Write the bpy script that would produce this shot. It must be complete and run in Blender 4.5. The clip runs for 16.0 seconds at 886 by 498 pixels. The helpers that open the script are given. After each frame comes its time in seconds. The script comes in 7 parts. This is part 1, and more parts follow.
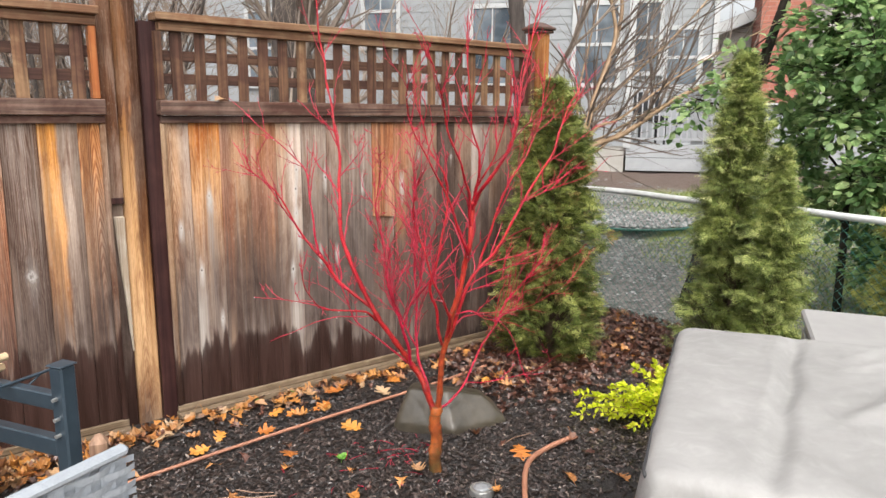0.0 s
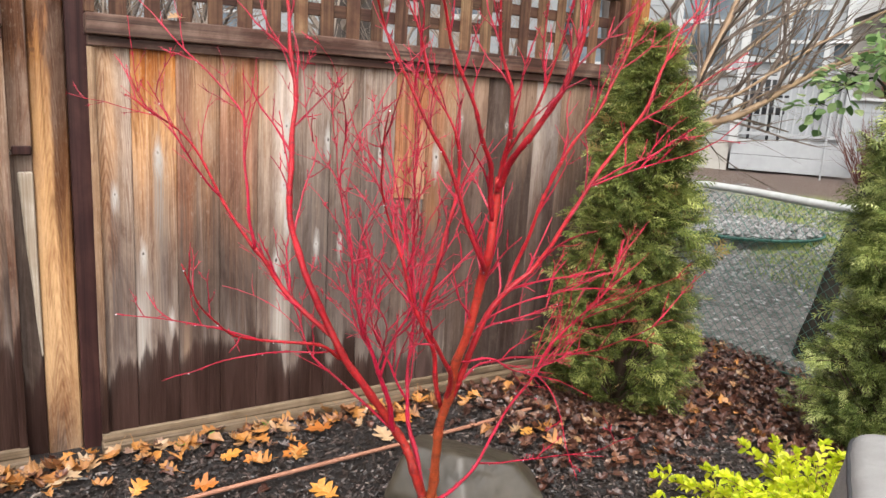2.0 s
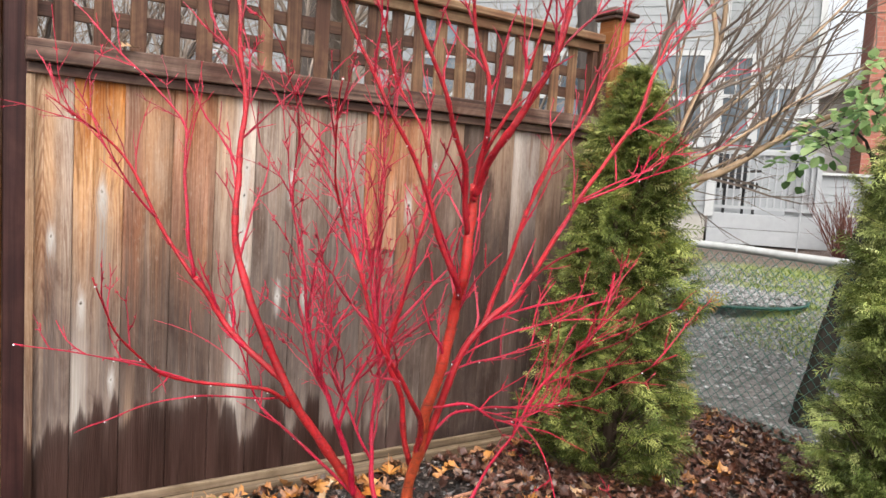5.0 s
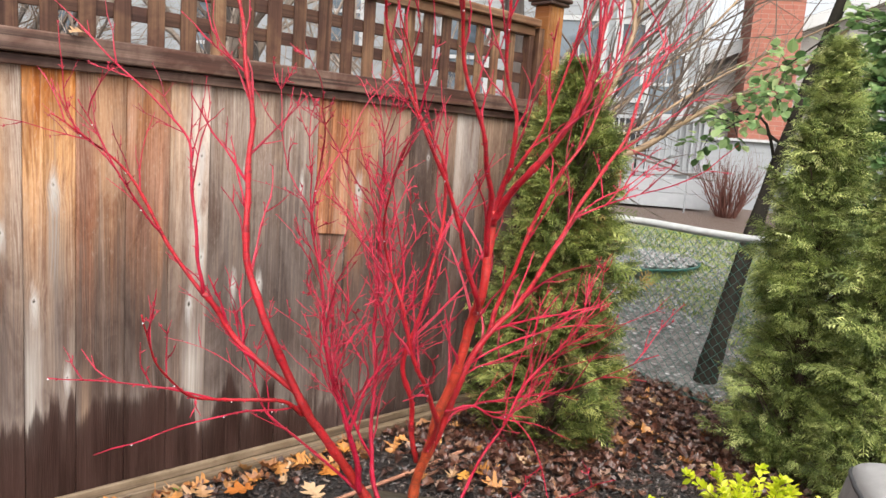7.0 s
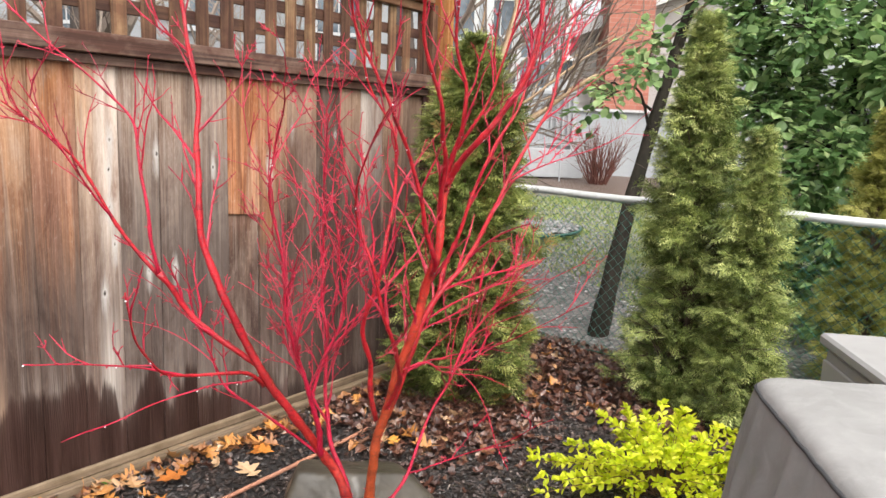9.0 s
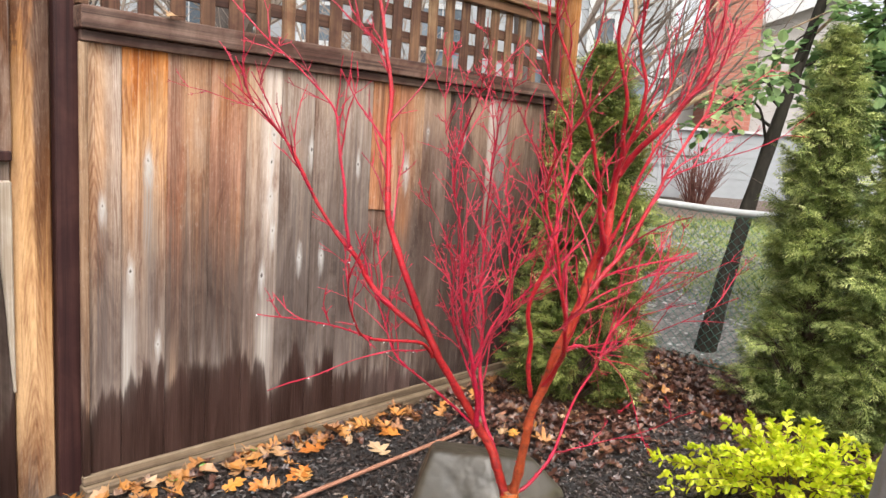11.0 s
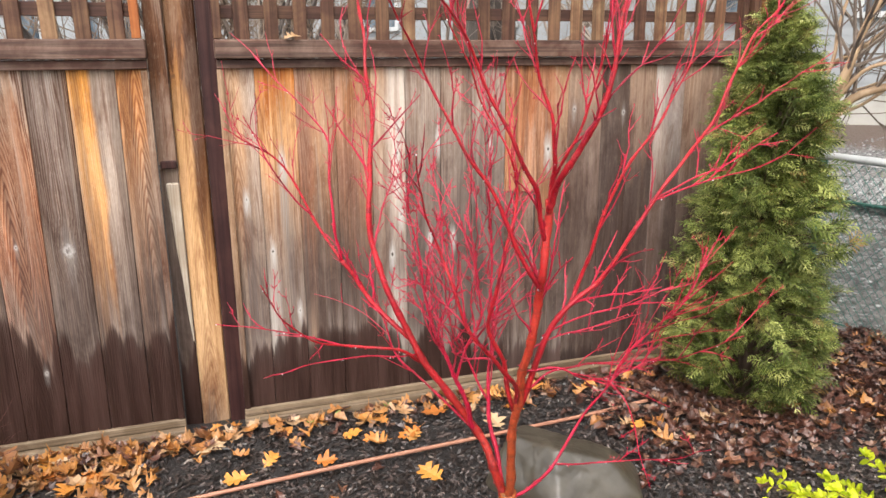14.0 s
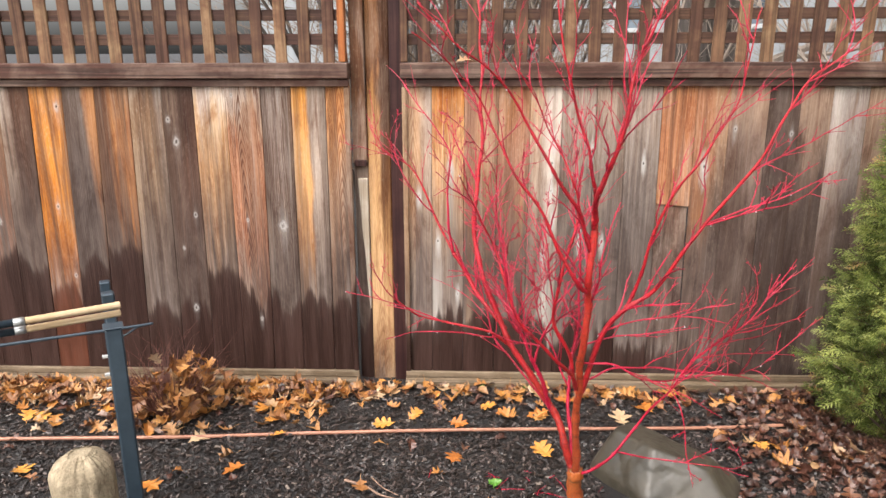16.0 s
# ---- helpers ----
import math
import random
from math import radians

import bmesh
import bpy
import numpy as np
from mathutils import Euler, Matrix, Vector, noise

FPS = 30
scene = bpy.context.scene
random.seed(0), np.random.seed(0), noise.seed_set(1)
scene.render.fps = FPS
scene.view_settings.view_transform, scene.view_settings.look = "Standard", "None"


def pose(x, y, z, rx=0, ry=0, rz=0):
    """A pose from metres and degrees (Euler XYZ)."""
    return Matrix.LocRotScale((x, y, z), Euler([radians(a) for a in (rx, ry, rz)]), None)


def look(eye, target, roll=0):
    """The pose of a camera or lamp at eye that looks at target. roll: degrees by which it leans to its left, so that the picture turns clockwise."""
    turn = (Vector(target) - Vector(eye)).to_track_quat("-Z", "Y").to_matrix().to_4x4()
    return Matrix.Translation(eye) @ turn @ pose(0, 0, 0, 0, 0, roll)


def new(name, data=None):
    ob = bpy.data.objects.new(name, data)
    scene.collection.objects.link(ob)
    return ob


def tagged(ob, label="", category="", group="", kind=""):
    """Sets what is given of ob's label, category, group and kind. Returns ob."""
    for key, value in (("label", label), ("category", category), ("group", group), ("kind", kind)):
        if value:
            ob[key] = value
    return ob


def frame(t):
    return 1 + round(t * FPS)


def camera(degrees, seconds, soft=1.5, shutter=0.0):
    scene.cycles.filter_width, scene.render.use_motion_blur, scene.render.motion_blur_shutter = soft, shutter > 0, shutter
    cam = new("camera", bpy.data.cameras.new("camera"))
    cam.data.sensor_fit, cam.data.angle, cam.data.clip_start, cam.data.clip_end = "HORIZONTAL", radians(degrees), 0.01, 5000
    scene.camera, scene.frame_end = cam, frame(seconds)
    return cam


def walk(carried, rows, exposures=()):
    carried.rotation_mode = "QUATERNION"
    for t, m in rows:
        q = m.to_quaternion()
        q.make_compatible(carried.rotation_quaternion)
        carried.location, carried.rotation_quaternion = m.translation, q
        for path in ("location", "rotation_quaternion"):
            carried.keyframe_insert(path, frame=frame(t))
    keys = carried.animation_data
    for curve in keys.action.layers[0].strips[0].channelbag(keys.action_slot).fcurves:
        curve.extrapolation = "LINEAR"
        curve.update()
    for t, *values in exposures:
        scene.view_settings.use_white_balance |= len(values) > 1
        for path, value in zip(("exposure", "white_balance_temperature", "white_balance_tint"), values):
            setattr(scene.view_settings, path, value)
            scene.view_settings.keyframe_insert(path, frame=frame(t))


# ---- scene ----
EXPOSURES = [(0.0, 0.88), (6.5, 0.92), (9.0, 1.03), (12.5, 1.02), (16.0, 1.03)]
cam = camera(63.4, 16.0)
METRES, EYE, TILT, LEAN, TURN = 4.25, 1.45, 0.0, 0.0, -38.9
ROWS = [
    (0.0, 0.0, 0.0, 0.0, 0.07, -10.69, -0.37),
    (0.5, 0.0271, 0.0793, -0.0023, 3.52, -10.68, -0.87),
    (1.0, 0.0494, 0.1324, -0.0021, 5.81, -10.32, -1.62),
    (1.5, 0.0429, 0.1921, -0.0157, 6.81, -10.43, -2.52),
    (2.0, 0.0392, 0.2452, -0.0345, 7.26, -11.92, -3.39),
    (2.5, 0.035, 0.2771, -0.0545, 8.45, -11.81, -3.72),
    (3.0, 0.0338, 0.3011, -0.0771, 9.07, -10.7, -3.69),
    (3.5, 0.0354, 0.3059, -0.0849, 8.73, -8.09, -3.35),
    (4.0, 0.0441, 0.2914, -0.0889, 7.01, -5.12, -3.16),
    (6.5, 0.0131, 0.2879, -0.0395, 0.95, -6.99, -3.59),
    (7.0, -0.0188, 0.2743, -0.0425, -3.33, -8.47, -4.11),
    (7.5, -0.0272, 0.2816, -0.0421, -5.21, -10.01, -3.83),
    (8.0, -0.0289, 0.2875, -0.0394, -6.89, -10.72, -3.15),
    (8.5, -0.0367, 0.2701, -0.0392, -10.31, -10.24, -2.54),
    (9.0, -0.0582, 0.2571, -0.0479, -13.59, -9.59, -2.28),
    (9.5, -0.0913, 0.2653, -0.0518, -11.4, -9.88, -2.76),
    (12.0, -0.0988, 0.2122, -0.0672, -3.32, -8.71, -3.99),
    (12.5, -0.0629, 0.2178, -0.0463, 2.75, -11.96, -2.17),
    (13.0, -0.0064, 0.2314, -0.0223, 8.94, -12.98, -0.14),
    (13.5, 0.0572, 0.2337, -0.0094, 15.19, -13.81, 0.78),
    (14.0, 0.0956, 0.2463, -0.0018, 20.22, -15.11, 0.26),
    (14.5, 0.1198, 0.2701, 0.0014, 26.13, -16.19, 0.09),
    (15.0, 0.1584, 0.2706, 0.0005, 31.99, -16.2, 0.13),
    (15.5, 0.2035, 0.2556, 0.0125, 37.39, -15.92, 0.27),
    (16.0, 0.224, 0.2253, 0.0229, 40.88, -15.43, 0.14),
]
walk(cam, [(t, pose(0, 0, EYE, TILT, LEAN, TURN) @ pose(METRES * x, METRES * y, METRES * z, 90 + pitch, roll, yaw)) for t, x, y, z, yaw, pitch, roll in ROWS], EXPOSURES)

# ---- sky and light: a bright overcast day after rain ----
SUN_ELEVATION, SUN_AZIMUTH = 57.0, 215.0
world = bpy.data.worlds.new("overcast_sky")
scene.world = world
world.use_nodes = True
wn, wl = world.node_tree.nodes, world.node_tree.links
wn.clear()
sky = wn.new("ShaderNodeTexSky")
sky.sky_type, sky.sun_disc = "NISHITA", False
sky.sun_elevation, sky.sun_rotation = radians(SUN_ELEVATION), radians(SUN_AZIMUTH)
sky.air_density, sky.dust_density, sky.ozone_density = 1.0, 6.0, 0.6
grey = wn.new("ShaderNodeHueSaturation")
grey.inputs["Saturation"].default_value, grey.inputs["Value"].default_value = 0.22, 1.22
sky_out = wn.new("ShaderNodeBackground")
sky_out.inputs["Strength"].default_value = 0.15
world_out = wn.new("ShaderNodeOutputWorld")
wl.new(sky.outputs[0], grey.inputs["Color"])
wl.new(grey.outputs[0], sky_out.inputs["Color"])
wl.new(sky_out.outputs[0], world_out.inputs["Surface"])

sun = new("sun", bpy.data.lights.new("sun", "SUN"))
sun.data.energy, sun.data.angle, sun.data.color = 0.86, radians(115), (1.0, 0.965, 0.92)
az, el = radians(SUN_AZIMUTH), radians(SUN_ELEVATION)
sun.matrix_world = look((math.sin(az) * math.cos(el) * 30, math.cos(az) * math.cos(el) * 30, math.sin(el) * 30), (0, 0, 0))


# ---- mesh helpers ----
def mesh_object(name, bm, material, parent=None, label="", smooth=False):
    """Link a bmesh as one mesh object, under a thing or a part when one is given."""
    data = bpy.data.meshes.new(name)
    bm.to_mesh(data)
    bm.free()
    for m in material if isinstance(material, (list, tuple)) else [material]:
        data.materials.append(m)
    if smooth:
        for p in data.polygons:
            p.use_smooth = True
    ob = new(name, data)
    if parent is not None:
        ob.parent = parent
    if label:
        ob["label"] = label
    return ob


def part(name, bm, material, parent, label="", smooth=False):
    return mesh_object(name, bm, material, parent, label, smooth)


def raw_object(name, verts, faces, material, parent=None, label="", smooth=False):
    """One mesh object from arrays of corners and faces, for what is made in great numbers."""
    data = bpy.data.meshes.new(name)
    data.from_pydata([tuple(map(float, v)) for v in verts], [], [tuple(map(int, f)) for f in faces])
    data.materials.append(material)
    if smooth:
        data.polygons.foreach_set("use_smooth", [True] * len(data.polygons))
    data.update()
    ob = new(name, data)
    if parent is not None:
        ob.parent = parent
    if label:
        ob["label"] = label
    return ob


def empty(name, at=(0, 0, 0), turn=0.0):
    ob = new(name)
    ob.matrix_basis = pose(*at, 0, 0, turn)
    return ob


def box(bm, x0, x1, y0, y1, z0, z1, bevel=0.0, m=None):
    """A box between the given planes, with softened edges."""
    made = bmesh.ops.create_cube(bm, size=1.0)["verts"]
    t = Matrix.Translation(((x0 + x1) / 2, (y0 + y1) / 2, (z0 + z1) / 2)) @ Matrix.Diagonal((x1 - x0, y1 - y0, z1 - z0, 1))
    bmesh.ops.transform(bm, matrix=(m @ t if m is not None else t), verts=made)
    if bevel > 0:
        edges = list({e for v in made for e in v.link_edges})
        bmesh.ops.bevel(bm, geom=edges, offset=bevel, segments=1, affect="EDGES")
    return bm


def boxed(x0, x1, y0, y1, z0, z1, bevel=0.0, m=None):
    return box(bmesh.new(), x0, x1, y0, y1, z0, z1, bevel, m)


def smooth_line(points, steps=6):
    """A Catmull-Rom line through the points."""
    p = [Vector(q) for q in points]
    p = [2 * p[0] - p[1]] + p + [2 * p[-1] - p[-2]]
    out = []
    for i in range(1, len(p) - 2):
        for k in range(steps):
            u = k / steps
            a, b, c, d = p[i - 1], p[i], p[i + 1], p[i + 2]
            out.append(0.5 * (2 * b + (c - a) * u + (2 * a - 5 * b + 4 * c - d) * u * u + (3 * b - a - 3 * c + d) * u ** 3))
    out.append(p[-2])
    return out


def tube_arrays(line, radii, sides=6, verts=None, faces=None):
    """A tapered tube along a line, added to lists of corners and faces."""
    verts = [] if verts is None else verts
    faces = [] if faces is None else faces
    n, start = len(line), len(verts)
    side = None
    for i, p in enumerate(line):
        d = (line[min(i + 1, n - 1)] - line[max(i - 1, 0)])
        d = d.normalized() if d.length > 1e-9 else Vector((0, 0, 1))
        if side is None:
            side = d.orthogonal().normalized()
        side = (side - d * side.dot(d))
        side = side.normalized() if side.length > 1e-6 else d.orthogonal().normalized()
        up = d.cross(side)
        r = radii[i]
        for k in range(sides):
            a = 2 * math.pi * k / sides
            verts.append(p + side * (math.cos(a) * r) + up * (math.sin(a) * r))
    for i in range(n - 1):
        for k in range(sides):
            a, b = start + i * sides + k, start + i * sides + (k + 1) % sides
            faces.append((a, b, b + sides, a + sides))
    faces.append(tuple(start + k for k in reversed(range(sides))))
    faces.append(tuple(start + (n - 1) * sides + k for k in range(sides)))
    return verts, faces


def tube(name, points, r0, r1, material, parent=None, label="", sides=8, steps=6):
    line = smooth_line(points, steps)
    n = len(line) - 1
    v, f = tube_arrays(line, [r0 + (r1 - r0) * i / n for i in range(n + 1)], sides)
    return raw_object(name, v, f, material, parent, label, smooth=True)


def ground_height(x, y):
    """The bed lies level; past the wire fence the land rises gently to the house."""
    r = math.hypot(x, y)
    k = min(1.0, max(0.0, (r - 5.4) / 6.2))
    rise = 0.56 * k * (1.25 - 0.25 * k)
    near = 1.0 if r < 9 else 0.3
    bumps = 0.028 * noise.noise(Vector((x * 1.7, y * 1.7, 0.3))) + 0.012 * noise.noise(Vector((x * 6.1, y * 6.1, 4.0)))
    return rise + near * bumps - 0.006


# ---- materials ----
class Nodes:
    """A node material under construction."""

    def __init__(self, name):
        self.mat = bpy.data.materials.new(name)
        self.mat.use_nodes = True
        self.n, self.l = self.mat.node_tree.nodes, self.mat.node_tree.links
        self.bsdf = self.n["Principled BSDF"]

    def put(self, kind, **values):
        node = self.n.new(kind)
        for key, value in values.items():
            node.inputs[key.replace("_", " ")].default_value = value
        return node

    def link(self, a, b):
        self.l.new(a, b)

    def coords(self, scale=(1, 1, 1), kind="Object", shift=False):
        tc = self.n.new("ShaderNodeTexCoord")
        mp = self.n.new("ShaderNodeMapping")
        mp.inputs["Scale"].default_value = scale
        self.link(tc.outputs[kind], mp.inputs["Vector"])
        if shift:
            info = self.n.new("ShaderNodeObjectInfo")
            mul = self.n.new("ShaderNodeMath")
            mul.operation = "MULTIPLY"
            mul.inputs[1].default_value = 37.0
            self.link(info.outputs["Random"], mul.inputs[0])
            add = self.n.new("ShaderNodeVectorMath")
            self.link(mp.outputs[0], add.inputs[0])
            self.link(mul.outputs[0], add.inputs[1])
            return add.outputs[0]
        return mp.outputs[0]

    def noise(self, vector, scale=5.0, detail=4.0, rough=0.55, distortion=0.0):
        t = self.n.new("ShaderNodeTexNoise")
        t.inputs["Scale"].default_value, t.inputs["Detail"].default_value = scale, detail
        t.inputs["Roughness"].default_value, t.inputs["Distortion"].default_value = rough, distortion
        self.link(vector, t.inputs["Vector"])
        return t.outputs["Fac"]

    def voronoi(self, vector, scale=5.0, feature="F1"):
        t = self.n.new("ShaderNodeTexVoronoi")
        t.feature = feature
        t.inputs["Scale"].default_value = scale
        self.link(vector, t.inputs["Vector"])
        return t

    def ramp(self, fac, stops):
        r = self.n.new("ShaderNodeValToRGB")
        while len(r.color_ramp.elements) < len(stops):
            r.color_ramp.elements.new(0.5)
        for e, (at, c) in zip(r.color_ramp.elements, stops):
            e.position = at
            e.color = (*c, 1) if isinstance(c, tuple) else (c, c, c, 1)
        self.link(fac, r.inputs["Fac"])
        return r.outputs["Color"]

    def mix(self, fac, a, b, mode="MIX"):
        m = self.n.new("ShaderNodeMix")
        m.data_type, m.blend_type = "RGBA", mode
        for socket, value in ((m.inputs["Factor"], fac), (m.inputs[6], a), (m.inputs[7], b)):
            if isinstance(value, bpy.types.NodeSocket):
                self.link(value, socket)
            elif isinstance(value, tuple):
                socket.default_value = (*value, 1)
            else:
                socket.default_value = value
        return m.outputs[2]

    def math(self, op, a, b=0.0, c=None, clamp=False):
        m = self.n.new("ShaderNodeMath")
        m.operation, m.use_clamp = op, clamp
        for socket, value in zip(m.inputs, (a, b, c)):
            if value is None:
                continue
            if isinstance(value, bpy.types.NodeSocket):
                self.link(value, socket)
            else:
                socket.default_value = value
        return m.outputs[0]

    def bump(self, height, strength=0.4, distance=0.01):
        b = self.n.new("ShaderNodeBump")
        b.inputs["Strength"].default_value, b.inputs["Distance"].default_value = strength, distance
        self.link(height, b.inputs["Height"])
        self.link(b.outputs[0], self.bsdf.inputs["Normal"])

    def done(self, colour, rough=0.7, metal=0.0):
        for socket, value in ((self.bsdf.inputs["Base Color"], colour), (self.bsdf.inputs["Roughness"], rough)):
            if isinstance(value, bpy.types.NodeSocket):
                self.link(value, socket)
            elif isinstance(value, tuple):
                socket.default_value = (*value, 1)
            else:
                socket.default_value = value
        self.bsdf.inputs["Metallic"].default_value = metal
        return self.mat


def mottled(name, dark, light, scale=20.0, rough=0.7, metal=0.0, bump=0.2, kind="Object", stretch=(1, 1, 1), per_object=False):
    """A surface of two tones at two scales, with fine relief."""
    k = Nodes(name)
    v = k.coords(stretch, kind, shift=per_object)
    big = k.noise(v, scale * 0.22, 3)
    fine = k.noise(v, scale, 6, 0.65)
    fac = k.math("ADD", k.math("MULTIPLY", big, 0.5), k.math("MULTIPLY", fine, 0.5))
    colour = k.ramp(fac, [(0.32, dark), (0.68, light)])
    k.bump(fine, bump, 0.004)
    return k.done(colour, rough, metal)


def islands(name, stops, rough=0.6, bump=0.15, scale=60.0):
    """Loose pieces in one mesh, each of its own tone."""
    k = Nodes(name)
    geo = k.n.new("ShaderNodeNewGeometry")
    tone = k.ramp(geo.outputs["Random Per Island"], stops)
    fine = k.noise(k.coords(), scale, 4)
    colour = k.mix(k.math("MULTIPLY", fine, 0.55), tone, (0.02, 0.012, 0.008), "MIX")
    k.bump(fine, bump, 0.003)
    return k.done(colour, rough)


# tones of old cedar, from fresh to silvered, and of the stain that was once brushed on
PALE, SILVER, ASH = (0.55, 0.495, 0.44), (0.42, 0.365, 0.315), (0.235, 0.195, 0.168)
TAN, HONEY, ORANGE_WOOD, FLAME = (0.50, 0.315, 0.178), (0.52, 0.265, 0.098), (0.50, 0.19, 0.042), (0.62, 0.235, 0.030)
RUST, CLAY, UMBER = (0.31, 0.105, 0.042), (0.42, 0.195, 0.105), (0.070, 0.036, 0.024)
SMOKE, STAIN_DEEP = (0.078, 0.056, 0.048), (0.026, 0.0125, 0.0098)


def cedar(name, bands, side=None, knots=(), stain=0.27, jag=1.0, smoke=(0.55, 0.8), rings=0.35, arch=None, seed=0.0, x0=0.0, z0=0.035, drip=None, deep=STAIN_DEEP, char=0.3, worn=1.0, gain=1.0, grime=((0.050, 0.033, 0.027), (0.105, 0.076, 0.063))):
    """One cedar board. bands: tones by height; side: where a second row of tones begins across the width;
    knots: x, z, radius, length of the silvered tail below; arch: middle and strength of arched grain;
    stain: height to which the old stain still covers the foot; smoke: how far and how much it has left grey streaks above."""
    k = Nodes(name)
    tc = k.n.new("ShaderNodeTexCoord")
    sep = k.n.new("ShaderNodeSeparateXYZ")
    k.link(tc.outputs["Object"], sep.inputs[0])
    x, z = sep.outputs[0], sep.outputs[2]

    def grown(sx, sz, detail=4, rough=0.6, bend=0.0, off=0.0):
        m = k.n.new("ShaderNodeMapping")
        m.inputs["Scale"].default_value = (sx, 0.0, sz)
        m.inputs["Location"].default_value = (seed * 3.7 + off, seed * 1.3 + off, seed * 2.1)
        k.link(tc.outputs["Object"], m.inputs["Vector"])
        return k.noise(m.outputs[0], 1.0, detail, rough, bend)

    def level(fac, lo, hi, flip=False):
        return k.ramp(fac, [(lo, 1.0 if flip else 0.0), (hi, 0.0 if flip else 1.0)])
    streak, fibre, blotch = grown(20, 0.95, 5, 0.62, 1.5), grown(190, 5.0, 4, 0.7), grown(10, 2.9, 5, 0.66, 0.9, 3.0)
    fine = grown(95, 1.1, 3, 0.6, 0.2, 8.0)
    # tones by height, pulled into long streaks
    wander = k.math("MULTIPLY", k.math("SUBTRACT", k.math("ADD", k.math("MULTIPLY", streak, 0.6), k.math("MULTIPLY", blotch, 0.4)), 0.5), 1.05)
    height = k.math("DIVIDE", k.math("ADD", z, wander), 1.4)
    colour = k.ramp(height, [((h - z0) / 1.4, c) for h, c in bands])
    if side is not None:
        at, soft, tones = side
        across = k.math("ADD", x, k.math("MULTIPLY", k.math("SUBTRACT", grown(3, 2.1, 3, 0.6, 0.0, 5.0), 0.5), 0.09))
        fac = k.math("MULTIPLY_ADD", k.math("SUBTRACT", across, at - x0 - soft), 1 / (2 * soft), 0.0, True)
        colour = k.mix(fac, colour, k.ramp(height, [((h - z0) / 1.4, c) for h, c in tones]))
    # warm and cool patches that run on from board to board, then darker and paler lines of grain
    place = k.n.new("ShaderNodeNewGeometry")
    wide = k.n.new("ShaderNodeMapping")
    wide.inputs["Scale"].default_value = (5.2, 0.0, 1.25)
    k.link(place.outputs["Position"], wide.inputs["Vector"])
    run_on = k.noise(wide.outputs[0], 1.0, 5, 0.62, 0.9)
    colour = k.mix(k.math("MULTIPLY", level(blotch, 0.54, 0.70), 0.34 * worn), colour, (0.44, 0.33, 0.235))
    colour = k.mix(k.math("MULTIPLY", level(blotch, 0.30, 0.50, True), 0.72), colour, (0.46, 0.29, 0.21), "MULTIPLY")
    colour = k.mix(k.math("MULTIPLY", level(run_on, 0.34, 0.52, True), 0.55), colour, (0.46, 0.36, 0.31), "MULTIPLY")
    colour = k.mix(k.math("MULTIPLY", level(run_on, 0.55, 0.68), 0.42 * worn), colour, (0.52, 0.45, 0.38))
    colour = k.mix(k.math("MULTIPLY", level(streak, 0.47, 0.66), 0.60), colour, (0.34, 0.24, 0.195), "MULTIPLY")
    colour = k.mix(k.math("MULTIPLY", level(fine, 0.50, 0.72), 0.26), colour, (0.28, 0.20, 0.17), "MULTIPLY")
    colour = k.mix(k.math("MULTIPLY", level(fine, 0.28, 0.42, True), 0.16 * worn), colour, (0.56, 0.49, 0.41))
    colour = k.mix(1.0, colour, (1.06 * gain, 0.985 * gain, 0.945 * gain), "MULTIPLY")
    grit = grown(130, 48, 4, 0.7, 0.4, 21.0)
    colour = k.mix(k.math("MULTIPLY", level(grit, 0.48, 0.72), 0.26), colour, (0.42, 0.36, 0.33), "MULTIPLY")
    colour = k.mix(k.math("MULTIPLY", level(grit, 0.30, 0.44, True), 0.22 * worn), colour, (0.62, 0.53, 0.44))
    check = grown(210, 1.5, 2, 0.5, 0.3, 17.0)
    colour = k.mix(k.math("MULTIPLY", level(check, 0.66, 0.72), 0.5), colour, (0.26, 0.20, 0.17), "MULTIPLY")
    # charcoal left in long broken streaks
    soot = k.math("ADD", k.math("MULTIPLY", grown(15, 0.55, 3, 0.6, 0.9, 14.0), 0.75), k.math("MULTIPLY", grown(60, 1.2, 3, 0.6, 0.0, 15.0), 0.25))
    colour = k.mix(k.math("MULTIPLY", k.ramp(soot, [(0.49, 0.0), (0.54, 0.6), (0.60, 1.0)]), char), colour, (0.074, 0.044, 0.031))
    # growth rings: straight lines that swing round the knots, or nested arches
    bulge = None
    near = []
    for kx, kz, kr, tail in knots:
        dx, dz = k.math("SUBTRACT", x, kx - x0), k.math("SUBTRACT", z, kz - z0)
        d = k.math("POWER", k.math("ADD", k.math("POWER", dx, 2.0), k.math("MULTIPLY", k.math("POWER", dz, 2.0), 0.42)), 0.5)
        d = k.math("ADD", k.math("DIVIDE", d, kr * 0.62), k.math("MULTIPLY", k.math("SUBTRACT", grown(42, 26, 4, 0.7, 1.2, kx), 0.5), 3.0))
        near.append((d, dx, dz, kr, tail))
        lump = k.math("MULTIPLY", k.ramp(k.math("DIVIDE", d, 8.0), [(0.0, 1.0), (0.35, 0.45), (1.0, 0.0)]), kr * 2.2)
        bulge = lump if bulge is None else k.math("ADD", bulge, lump)
    swing = k.math("ADD", x, k.math("MULTIPLY", grown(5, 0.9, 3, 0.55, 0.0, 2.0), 0.10))
    if bulge is not None:
        swing = k.math("ADD", swing, bulge)
    phase = k.math("MULTIPLY", k.math("ADD", swing, k.math("MULTIPLY", grown(40, 1.4, 3, 0.6, 0.0, 13.0), 0.03)), 780.0)
